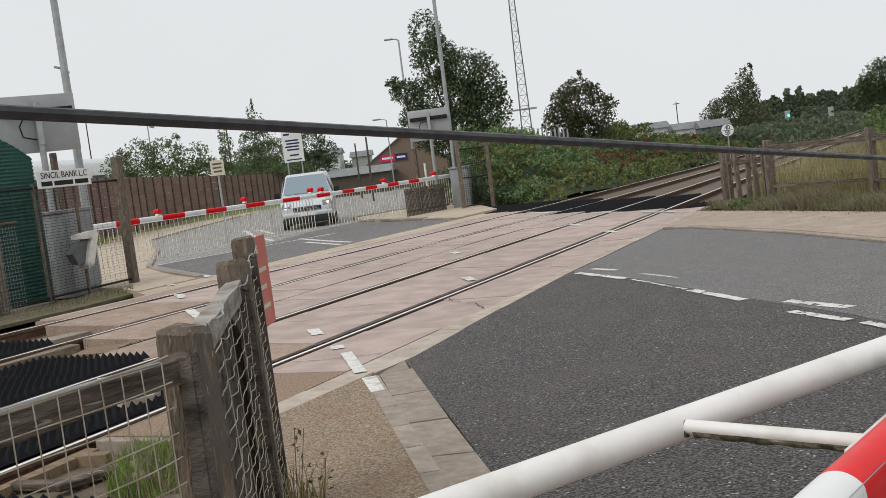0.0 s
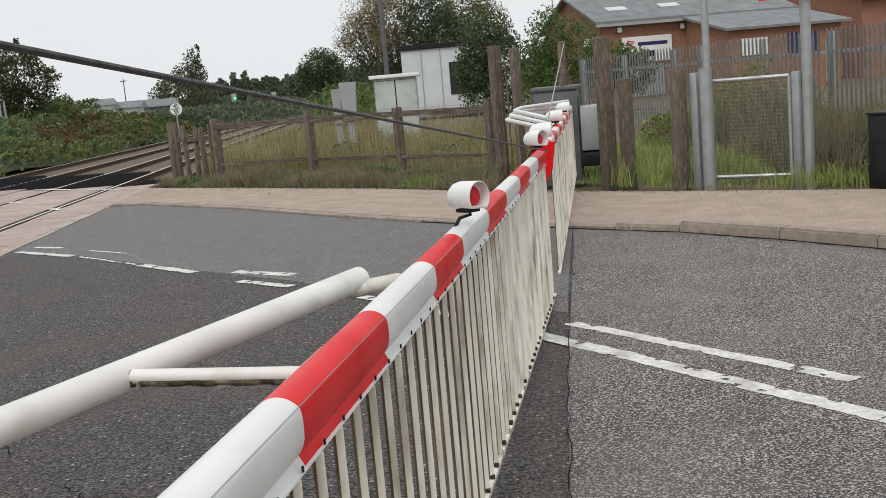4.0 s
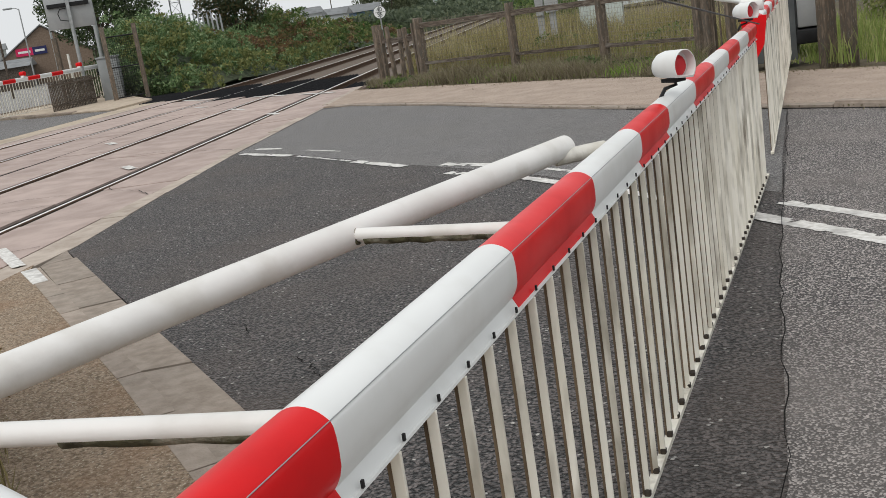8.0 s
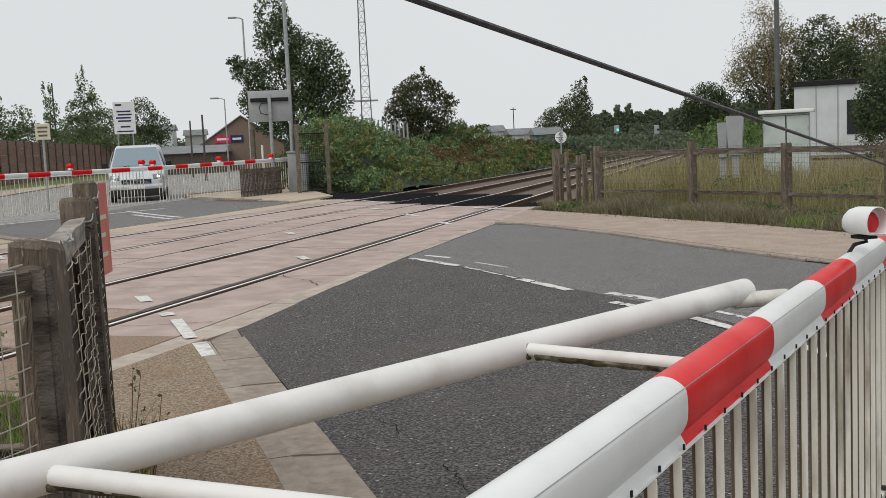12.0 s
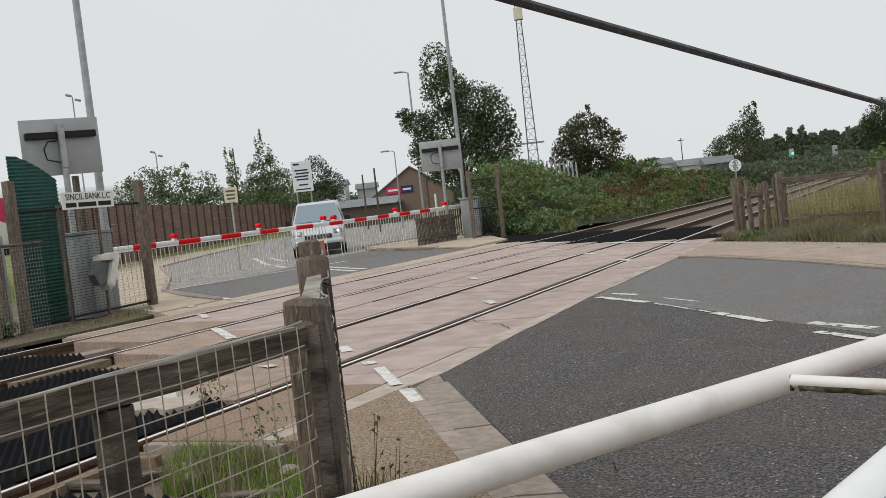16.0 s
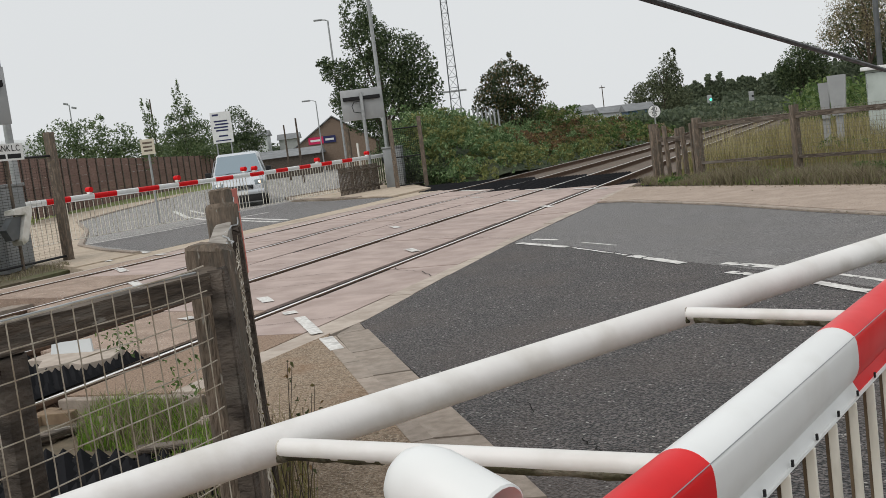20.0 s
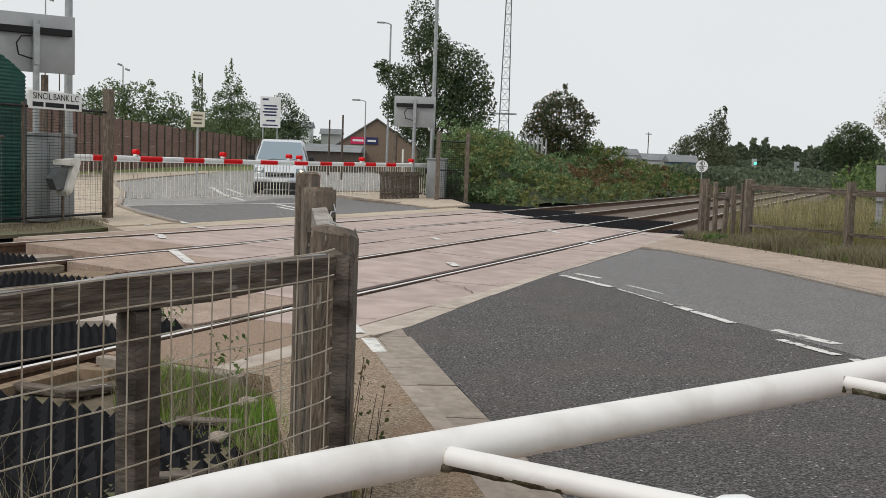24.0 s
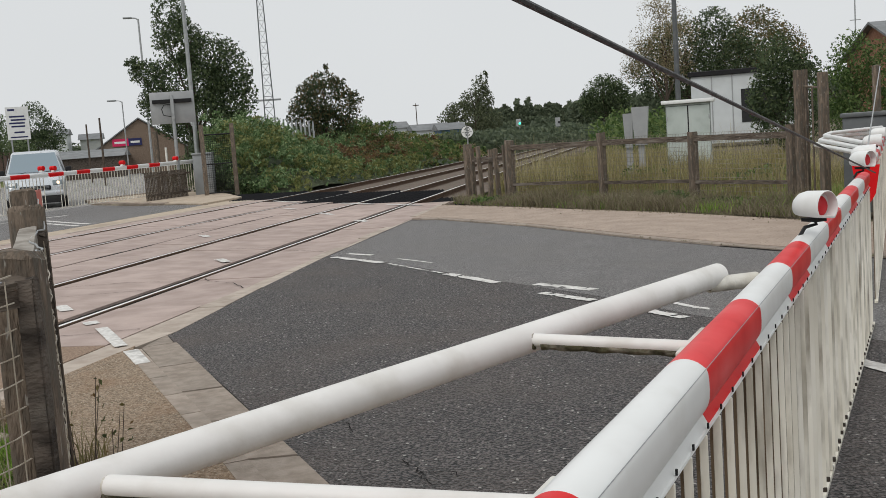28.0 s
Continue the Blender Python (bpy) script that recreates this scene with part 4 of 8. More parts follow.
def stripe(name, a, b, width, group, seed, label="broken white road line, worn thin", chip=.16, ragged=.016, lift=.0068):
    """A worn painted line: ragged ends, with chips out of its edges."""
    rng = random.Random(seed)
    a, b = Vector((*a, 0)), Vector((*b, 0))
    d = (b - a).normalized()
    n = Vector((-d.y, d.x, 0))
    k = max(4, int((b - a).length / .035))
    bm = B()
    cols = (-1, -.62, -.2, .2, .62, 1)
    vs = []
    for i in range(k + 1):
        p = a.lerp(b, i / k)
        edge = ragged * .9 * noise.noise(Vector((p.x * 5, p.y * 5, seed)))
        row = [p + n * (width / 2 * c + (edge + rng.uniform(-ragged, ragged) * .4)) + d * rng.uniform(-.008, .008) for c in cols]
        vs.append([bm.verts.new((q.x, q.y, gz(q.x, q.y) + lift)) for q in row])
    for q, w in zip(vs, vs[1:]):
        for j in range(5):
            c = q[j].co
            worn = noise.noise(Vector((c.x * 9, c.y * 9, seed * .7))) + .5 * noise.noise(Vector((c.x * 31, c.y * 31, 3)))
            if not chip or worn < .62 - chip * (1.5 if j in (0, 4) else .8):
                bm.faces.new((q[j], q[j + 1], w[j + 1], w[j]))
    for v in [v for v in bm.verts if not v.link_faces]:
        bm.verts.remove(v)
    return solo(name, bm, PAINT, label, "road marking", group, "structure")


CENTRE = [((1.22, 4.98), (2.1, 4.16), .11), ((2.2, 4.05), (3.05, 3.05), .045), ((3.1, 2.98), (3.78, 2.18), .11), ((1.33, 5.28), (1.75, 4.98), .09), ((2.2, 4.5), (2.75, 3.95), .04),
          ((4.17, 2.0), (4.75, 1.52), .13), ((4.28, 1.47), (4.78, .96), .1), ((4.9, .85), (5.5, .05), .1), ((5.15, 1.05), (5.7, .35), .06)]
for i, (a, b, w) in enumerate(CENTRE):
    stripe("road_line", a, b, w, "road lines", i)
for i, (a, b, w) in enumerate([((6.42, -1.42), (7.6, -3.45), .12), ((7.6, -3.45), (8.9, -5.7), .12), ((6.67, -1.24), (7.72, -2.92), .1), ((7.9, -3.2), (9.3, -5.5), .09), ((5.75, -.3), (6.4, -1.38), .1)]):
    stripe("centre_line", a, b, w, "road lines", 20 + i, "solid white centre line, cracked")
marks = [((1.18, -.4), (.535, .435)), ((.34, .63), (.22, .78)), ((-.35, 1.35), (-.6, 1.62)), ((-2.46, 2.16), (-3.36, 2.98)), ((-4.37, 4.07), (-4.8, 4.47)), ((-6.4, 6.2), (-7.0, 6.75)), ((-6.4, 7.2), (-6.9, 7.65)),
         ((-5.3, 6.2), (-5.6, 6.47)), ((-.7, .5), (-.87, .58)), ((.2, 10.2), (-.1, 10.6)), ((-1, 12), (-1.4, 12.5)), ((.45, 13.6), (-.5, 14.4)), ((-.9, 14.7), (-2.0, 15.7)), ((-2.6, 14.3), (-3.0, 14.7)), ((-3.6, 17.2), (-4.6, 18.2)), ((-.2, 4.9), (-.45, 5.2)), ((-1.9, 8.1), (-2.15, 8.4))]
for i, (a, b) in enumerate(marks):
    stripe("footway_mark", a, b, .105 if i < 1 else .13, "footway marks", 50 + i, "short white mark edging the footway over the tracks", 0 if i < 1 else .08, .003 if i < 1 else .012, .0118)
for i, (a, b) in enumerate([((-12.6, 10.9), (-12.2, 12.3)), ((-12.2, 12.3), (-10.95, 15.6)), ((-10.95, 15.6), (-10.2, 17.5))]):
    stripe("stop_line", a, b, .2, "stop line", 80 + i, "white stop line before the far barrier")
for i, (a, b) in enumerate([((-19.6, 25.9), (-14.95, 20.3)), ((-14.95, 20.3), (-12.15, 17.3)), ((-18.4, 25.2), (-15.0, 21.4)), ((-10.9, 16.8), (-6.9, 12.95)), ((-9.55, 15.05), (-6.9, 12.5))]):
    stripe("zigzag_line", a, b, .16 if i < 3 else .13, "far road lines", 84 + i, "white line in the far road")

# ---- rubber trespass mats beside the deck ----
def mat_block(parent, w, l, m, first, near):
    if first is None:
        bm = B()
        pitch, tall = (.13, .105) if near else (.09, .085)
        nx, ny = round(w / pitch), round(l / pitch)
        for i in range(nx):
            for j in range(ny):
                x0, y0, a, b = i * w / nx, j * l / ny, w / nx, l / ny
                q = [bm.verts.new((x0 + p * a, y0 + r * b, 0)) for p, r in ((0, 0), (1, 0), (1, 1), (0, 1))]
                t = bm.verts.new((x0 + a / 2, y0 + b / 2, tall))
                for k in range(4):
                    bm.faces.new((q[k], q[(k + 1) % 4], t))
        return part("pyramid_mat", bm, RUBBER, parent, "", m)
    return clone("pyramid_mat", first, parent, m)


mats = thing("trespass_mats", None, "black rubber pyramid mats laid beside the crossing", "rubber mat", kind="structure")
firsts = {}
for x0, w, ya, yb in ((-6.9, 1.78, -8, 1.5), (-4.8, 1.2, -8, .95), (-3.12, 1.5, -8, .3), (-1.38, 1.24, -9, -.95), (.14, 1.3, -9, -3.1), (1.5, 1.1, -9, -3.1), (2.62, .8, -9, -5.6),
                      (-4.8, 1.22, 18.4, 21.8), (-3.3, 1.65, 16.6, 20.4), (-1.38, 1.24, 15.5, 19.0), (.14, .8, 14.9, 17.0), (-6.4, 1.28, 19.4, 22.6), (-8.0, 1.5, 20.8, 23.0)):
    k = max(1, round((yb - ya) / .95))
    for i in range(k):
        y = ya + (yb - ya) * i / k
        z = gz(x0 + w / 2, y + .45) - (.02 if x0 < -5 and ya < 0 else .045 if x0 < .1 else .15)
        o = mat_block(mats, w, (yb - ya) / k - .02, Matrix.Translation((x0, y, z)), firsts.get((x0, ya)), x0 > .1)
        firsts.setdefault((x0, ya), o)

# ---- timber and mesh fences ----
def post_mesh(w, d, h, seed, bevel=.012):
    rng = random.Random(seed)
    bm = B()
    box(bm, -w / 2, w / 2, -d / 2, d / 2, -.3, h, bevel)
    for v in bm.verts:
        if v.co.z > h * .8:
            v.co.z += rng.uniform(-.018, .006)
        v.co.x += rng.uniform(-.004, .004)
        v.co.y += rng.uniform(-.004, .004)
    return bm


def board(p, q, h, t, seed):
    """A rail between two points: h high, t thick, rough along its edges."""
    rng = random.Random(seed)
    p, q = Vector(p), Vector(q)
    d = q - p
    n = Vector((-d.y, d.x, 0)).normalized() * t / 2
    k = max(2, int(d.length / .25))
    bm = B()
    rows = []
    for i in range(k + 1):
        c = p + d * i / k
        rows.append([bm.verts.new(c + n * s + Vector((0, 0, h / 2 * u + rng.uniform(-.006, .006)))) for s, u in ((-1, -1), (1, -1), (1, 1), (-1, 1))])
    for a, b in zip(rows, rows[1:]):
        for j in range(4):
            bm.faces.new((a[j], a[(j + 1) % 4], b[(j + 1) % 4], b[j]))
    bm.faces.new(rows[0])
    bm.faces.new(rows[-1])
    return bm


def mesh_panel(p, q, z0, z1, cx, cz, r, seed=0, wob=.004, n=4):
    """Welded wire between two points on the plan."""
    rng = random.Random(seed)
    p, q = Vector((p[0], p[1], 0)), Vector((q[0], q[1], 0))
    d = q - p
    nn = Vector((-d.y, d.x, 0)).normalized()
    bm = B()
    k = max(1, round(d.length / cx))
    for i in range(k + 1):
        c = p + d * i / k
        tube(bm, [c + nn * rng.uniform(-wob, wob) + Vector((0, 0, z0 + (z1 - z0) * j / 4)) for j in range(5)], r, n, caps=False)
    kz = max(1, round((z1 - z0) / cz))
    for i in range(kz + 1):
        z = z0 + (z1 - z0) * i / kz
        ks = max(4, int(d.length / .35))
        tube(bm, [p + d * j / ks + nn * rng.uniform(-wob, wob) + Vector((0, 0, z + rng.uniform(-wob, wob))) for j in range(ks + 1)], r, n, caps=False)
    return bm


fence_a = thing("footway_fence", None, "weathered timber post and chain-link fence beside the footway", "fence", "timber fences")
FA = [(3.79, -5.437), (3.0, -4.18), (2.46, -3.38)]
fang = math.degrees(math.atan2(-(FA[1][0] - FA[0][0]), FA[1][1] - FA[0][1]))
for i, ((x, y), h, w, d, a) in enumerate(zip(FA, (1.272, 1.325, 1.37), (.106, .13, .11), (.138, .104, .09), (16, fang + 3, fang + 6))):
    part("post", post_mesh(w, d, h, i, .016 if i == 0 else .012), TIMBER, fence_a, "", pose(x, y, 0, 0, 0, a), smooth=30)
part("batten", post_mesh(.046, .044, 1.214, 9, .005), TIMBER_DARK, fence_a, "dark upright batten that ends the wire", pose(3.876, -5.532, 0, 0, 0, 14), smooth=30)
for (x, y), h in zip(FA[1:], (1.23, 1.29)):
    part("batten", post_mesh(.06, .05, h, 10, .006), TIMBER_DARK, fence_a, "", pose(x + .085, y - .075, 0, 0, 0, fang + 2), smooth=30)
for i, (a, b) in enumerate(zip(FA, FA[1:])):
    part("rail", board((*a, 1.19 + .02 * i), (*b, 1.21 + .02 * i), .07, .06, 31 + i), TIMBER_PALE, fence_a, "pale bleached top rail")
    part("low_rail", board((*a, .3), (*b, .3), .1, .045, 41 + i), TIMBER_H, fence_a)
nrm = Vector((.84, .54, 0)) * .055
rng = random.Random(33)
bm = B()
wa, wb = Vector((*FA[0], 0)) + nrm + Vector((-.02, .06, 0)), Vector((*FA[2], 0)) + nrm
for i in range(20):
    z = .06 + i * .0595
    wob = rng.uniform(0, 6)
    tube(bm, [wa.lerp(wb, u) + Vector((.84, .54, 0)) * (.004 * math.sin(u * 60 + wob)) + Vector((0, 0, z + .007 * math.sin(u * 40 + wob) - .03 * math.sin(u * 3.14) * (i / 20) + rng.uniform(-.003, .003))) for u in (j / 56 for j in range(57))], .0018, 4, caps=False)
for i in range(7):
    c = wa.lerp(wb, (i + .6) / 7)
    tube(bm, [c + Vector((rng.uniform(-.008, .008), rng.uniform(-.008, .008), z)) for z in (.04, .4, .8, 1.2)], .0016, 4, caps=False)
part("mesh", bm, MESHWIRE, fence_a, "slack wavy galvanised wire")
for i in range(15):
    p = Vector((*FA[0], 0)).lerp(Vector((*FA[2], 0)), (i + .8) / 15.5)
    bm = B()
    box(bm, -.045, .045, -.012, .012, 0, 1.12 + .04 * math.sin(i * 3.7), .003)
    part("paling", bm, TIMBER_DARK, fence_a, "", pose(p.x - .02, p.y - .01, .02, 0, 0, fang + 90))

rng = random.Random(77)
bm = B()
for a, b in ((Vector((3.72, -5.3, 1.25)), Vector((2.985, -4.11, 1.275))), (Vector((2.985, -4.11, 1.275)), Vector((2.47, -3.36, 1.33)))):
    side = Vector((.84, .54, 0))
    tube(bm, [a.lerp(b, u) + side * (.02 + .022 * math.sin(u * 9) + rng.uniform(-.008, .008)) + Vector((0, 0, rng.uniform(-.012, .008) - .03 * math.sin(u * 3.14))) for u in (j / 14 for j in range(15))], .003, 5)
part("loose_wire", bm, GALV, fence_a, "bright loose wire along the rail", smooth=60)

red_sign = thing("warning_sign", pose(2.46, -3.385, 1.115, 0, 0, 23.0), "faded red warning notice fixed to the fence", "sign")
bm = B()
box(bm, .0, .006, 0, .46, -.235, .235, .002)
part("plate", bm, RED_DULL, red_sign)
for i, (z, w) in enumerate(((.16, .2), (.06, .34), (-.03, .3), (-.13, .33))):
    bm = B()
    box(bm, .0065, .009, .05, .05 + w, z - .011, z + .011)
    part("letter_bar", bm, CREAM, red_sign, "pale lettering bar")

fence_b = thing("trackside_fence", None, "grey weathered timber and wire mesh fence beside the track", "fence", "timber fences")
FB0, FB1 = Vector((3.85, -5.5, 0)), Vector((3.45, -9.9, 0))
bang = math.degrees(math.atan2(-(FB1 - FB0).x, (FB1 - FB0).y))
for i, s in enumerate((.16, .31, .45, .6, .75, .9)):
    p = FB0.lerp(FB1, s)
    part("post", post_mesh(.06, .08, 1.15, 60 + i), TIMBER_DARK, fence_b, "", pose(p.x, p.y, 0, 0, 0, bang), smooth=30)
part("rail", board((*FB0.xy, 1.18), (*FB1.xy, 1.17), .068, .045, 71), TIMBER_H, fence_b, "grey weathered top rail")
fbn, off = (FB1 - FB0).normalized(), Vector((.06, -.01, 0))
rng = random.Random(5)
bm = B()
k = 0
while .143 + k * .0593 < 4.3:
    c = FB0 + off + fbn * (.143 + k * .0593)
    lean = rng.uniform(-.006, .006)
    tube(bm, [c + fbn * (lean * (1.2 - z)) + Vector((rng.uniform(-.003, .003), 0, z)) for z in (.02, .3, .6, .9, 1.224)], .0016, 4, caps=False)
    k += 1
for k in range(20):
    z = 1.224 - k * .0617
    pts = [FB0 + off + fbn * s + Vector((rng.uniform(-.002, .002), 0, z + rng.uniform(-.002, .002) + .01 * math.exp(-(s - .118) / .1))) for s in (.118, .16, .24, .36, .5, .7, 1.0, 1.3, 1.7, 2.1, 2.6, 3.2, 3.8, 4.3)]
    tube(bm, pts, .0023 if k == 0 else .0018, 4, caps=False)
part("mesh", bm, MESHWIRE, fence_b, "welded wire mesh, rusting")
bm = B()
tube(bm, [FB0 + off * .7 + fbn * s + Vector((0, 0, 1.2165 + .008 * math.sin(s * 3))) for s in (.13, .4, .72, .78, .86, 1.2, 1.8, 2.6, 4.2)], .003, 6)
part("top_wire", bm, GALV, fence_b, "bright straining wire along the rail", smooth=60)

# bits lying inside the fence
bm = B()
prism(bm, [(-1.12, -.93), (-.36, -.93), (-.2, -1.3), (-.3, -1.52), (-.52, -1.42), (-.68, -1.6), (-.9, -1.3), (-1.1, -1.28)], .0, .05)
solo("broken_slab", bm, EDGE, "broken pale slab lying over the mats at the deck's end", "slab", m=pose(0, 0, .03))
GRASS_PATCH = [(.5, -2.25), (1.5, -2.25), (2.7, -3.7), (3.7, -5.3), (3.6, -6.0), (2.75, -5.6), (2.4, -3.6), (1.4, -3.1), (.95, -3.05), (.6, -2.5)]
sheet("verge_soil", [(.16, -2.2), (1.6, -2.2), (3.1, -4.1), (3.9, -5.4), (3.75, -6.4), (2.65, -6.3), (2.6, -3.2), (.16, -3.15)], DIRT, "dark soil inside the trackside fence", "ground", off=-.11)
blades("grass_verge", scatter(GRASS_PATCH, 9000, 5, -.115), .14, GRASS, 5, .004, .5, "rough green grass inside the trackside fence")
blades("dry_tufts", scatter(GRASS_PATCH, 1600, 15, -.115), .16, GRASS_BROWN, 15, .004, .9, "dry tufts among the green grass")
blades("dead_stalks", scatter([(1.9, -4.6), (3.5, -5.6), (3.5, -7.2), (2.2, -6.8)], 380, 6, -.1), .27, GRASS_BROWN, 6, .003, .8, "dry pale stalks over the mats")
blades("fence_weeds", scatter([(2.55, -3.4), (2.68, -3.3), (4.05, -5.4), (3.92, -5.5)], 260, 7), .28, GRASS_DRY, 7, .004, .5, "dry weeds along the fence foot")
rng = random.Random(4)
weed = thing("dock_stalk", None, "brown seeded weed stalk by the fence post", "weed")
bm = B()
heads = []
for i in range(16):
    x, y = 3.35 + rng.uniform(-.35, .35), -4.55 + rng.uniform(-.4, .4) + .1
    x = 3.9 - .66 * (y + 5.4) + rng.uniform(.05, .2) - .1
    t = Vector((x + rng.uniform(-.12, .12), y + rng.uniform(-.12, .12), rng.uniform(.35, .75)))
    tube(bm, [(x, y, 0), ((x + t.x) / 2 + .02, (y + t.y) / 2, t.z * .55), t], .0028, 5, r1=.0012)
    heads += [t + Vector((rng.uniform(-.03, .03), rng.uniform(-.03, .03), -rng.uniform(0, .25))) for _ in range(9)]
tagged(part("stem", bm, BARK, weed), "thin brown stems", "", "", "stuff")
tagged(leaf_cloud("seeds", heads, .011, LEAF_RUST, weed, 9), "brown seed heads", "", "", "stuff")
for i, (x, y, rz, l, t) in enumerate(((.62, -2.72, 84, .75, .05), (1.75, -3.0, 40, .6, .04), (2.2, -3.9, 60, .7, .05), (.4, -2.95, 20, .5, .05))):
    bm = B()
    box(bm, -l / 2, l / 2, -.05, .05, 0, t, .012)
    solo("timber_offcut", bm, TIMBER_H, "loose weathered board beside the rail", "timber", "loose boards", m=pose(x, y, -.105, 0, 5, rz))
for x, y, z, w, l, rz, mm, lab in ((-4.73, .35, .11, .13, 1.7, 1, WOOD_PALE, "pale split timber baulk beside the far rail"), (-3.27, .25, .075, .14, 1.3, -1, WOOD_PALE, "pale split timber baulk beside the rail"), (-2.75, .75, .03, .5, .5, 20, PLYWOOD, "broken board at the deck's end"),
                                  (-4.28, 1.72, .045, .36, .5, -12, CONCRETE, "grey concrete block in the gap at the deck's end"), (-.05 + .2, -2.95, -.1, .1, 1.3, 2, PLYWOOD, "dark stained baulk beside the near rail")):
    bm = board((0, -l / 2, 0), (0, l / 2, 0), .11, w, int(l * 100))
    solo("timber_baulk" if mm is not CONCRETE else "concrete_block", bm, mm, lab, "timber" if mm is not CONCRETE else "rubble", "loose boards" if mm is not CONCRETE else "", m=pose(x, y, z, 0, 0, rz))
bm = B()
prism(bm, [(0, 0), (.14, -.17), (.21, -.02), (.32, -.16), (.42, .05), (.4, .16), (.02, .14)], 0, .02)
solo("broken_slab", bm, PALE, "broken white slab propped beside the rail", "rubble", m=pose(-1.03, -1.06, .03, 80, 0, 6))

bm = B()
box(bm, -.12, .12, -.05, .05, 0, .08, .006)
solo("plywood_scrap", bm, PLYWOOD, "split plywood scrap beside the rail", "timber", "loose boards", m=pose(.27, -2.44, -.115, 0, 0, 12))
rng = random.Random(12)
for i, (x, y, r) in enumerate(((.82, -2.65, .09), (.95, -2.75, .06), (.7, -2.5, .05), (1.6, -2.6, .07), (1.9, -3.3, .06), (2.5, -4.0, .07))):
    bm = B()
    bmesh.ops.create_icosphere(bm, subdivisions=2, radius=r)
    for v in bm.verts:
        v.co *= 1 + .25 * noise.noise(v.co * 14 + Vector((i, 0, 0)))
        v.co.z *= .62
    solo("loose_stone", bm, KERBSTONE, "rough grey-brown stone in the grass", "stone", "loose stones", m=pose(x, y, -.1 + r * .4, 0, 0, i * 50), smooth=30)
for i, (x, y, n) in enumerate(((-.35, -.98, 60), (-.2, -1.1, 40), (1.25, -2.32, 50))):
    pts = [(x + rng.gauss(0, .1), y + rng.gauss(0, .06), rng.uniform(0, .28)) for _ in range(n)]
    tagged(leaf_cloud("rail_weed", pts, .022, LEAF_MID, None, 130 + i), "small leafy weed beside the rail", "weed", "", "stuff")


def crack(line, width, seed, lift=.0036):
    """A thin jagged crack in the road surface."""
    rng = random.Random(seed)
    bm, rows = B(), []
    pts = [Vector((*p, 0)) for p in line]
    for a, b in zip(pts, pts[1:]):
        d = (b - a).normalized()
        n = Vector((-d.y, d.x, 0))
        for i in range(6):
            p = a.lerp(b, i / 6) + n * rng.uniform(-.014, .014)
            w = width * rng.uniform(.3, 1.0)
            rows.append([bm.verts.new((q.x, q.y, gz(q.x, q.y) + lift)) for q in (p - n * w, p + n * w)])
    for q, w in zip(rows, rows[1:]):
        bm.faces.new((q[0], q[1], w[1], w[0]))
    solo("road_crack", bm, GROOVE, "fine dark crack in the asphalt", "road crack", "road cracks", "structure")


for i, line in enumerate((((1.0, 2.55), (.7, 2.95), (.25, 3.25), (.1, 3.5)), ((-.2, 2.6), (-.8, 2.2), (-1.3, 2.0)), ((-.25, 3.2), (-.7, 3.15), (-1.35, 2.7)), ((.95, .35), (.5, .15), (.1, .1)), ((.9, 5.6), (.5, 5.9), (.1, 6.1)), ((-.2, 6.5), (-.9, 6.3)), ((-1.7, 4.2), (-2.3, 4.1)))):
    crack(line, .007, 20 + i, .0095)
crack([(5.62, -6.2), (6.03, -4.83), (6.19, -3.9), (6.35, -2.95), (6.66, -1.3), (6.97, .24), (7.45, 2.7)], .003, 41, .0262)
crack([(4.12, -3.2), (4.24, -3.34), (4.29, -3.44), (4.38, -3.58)], .005, 1)
crack([(4.27, -3.4), (4.4, -3.38), (4.48, -3.46)], .004, 2)
crack([(3.55, -2.5), (3.7, -2.62), (3.78, -2.8)], .004, 3)



# ---- across the tracks: the far barrier ----
def lettering(text, size, mtl, parent, m):
    cu = bpy.data.curves.new("lettering", "FONT")
    cu.body, cu.size, cu.extrude, cu.align_x, cu.align_y = text, size, .0015, "CENTER", "CENTER"
    tmp = bpy.data.objects.new("lettering", cu)
    me = bpy.data.meshes.new_from_object(tmp)
    bpy.data.objects.remove(tmp)
    me.materials.clear()
    me.materials.append(mtl)
    ob = new("lettering", me)
    ob.parent, ob.matrix_basis = parent, m
    return ob


FB_A, FB_B = Vector((-12.2, 9.2, 0)), Vector((-9.6, 25.4, 0))
fbd = (FB_B - FB_A).normalized()
fba = math.degrees(math.atan2(-fbd.x, fbd.y))
fe = [.2, .5, 1.72, 2.4, 3.1, 3.8, 4.5, 5.2, 5.9, 6.6, 7.3, 8.0, 8.7]
far_boom = boom("barrier_boom", Matrix.Translation(FB_A) @ pose(0, 0, 0, 0, 0, fba), .2, 8.7, boom_bands(fe, True), 1.16, 1.12, .07, .055, "barrier booms", rods=.13, bottom=.2, side=0, slots=False,
                label="red and white skirted boom across the far road")
fe2 = [8.75, 9.3, 9.85, 10.4, 10.95, 11.5, 12.05, 12.6, 13.15, 13.7, 16.3]
far_boom2 = boom("barrier_boom", Matrix.Translation(FB_A) @ pose(0, 0, 0, 0, 0, fba), 8.75, 16.3, boom_bands(fe2, True), 1.12, 1.15, .055, .06, "barrier booms", rods=.13, bottom=.2, side=0, slots=False,
                 label="second skirted boom reaching from the far machine")


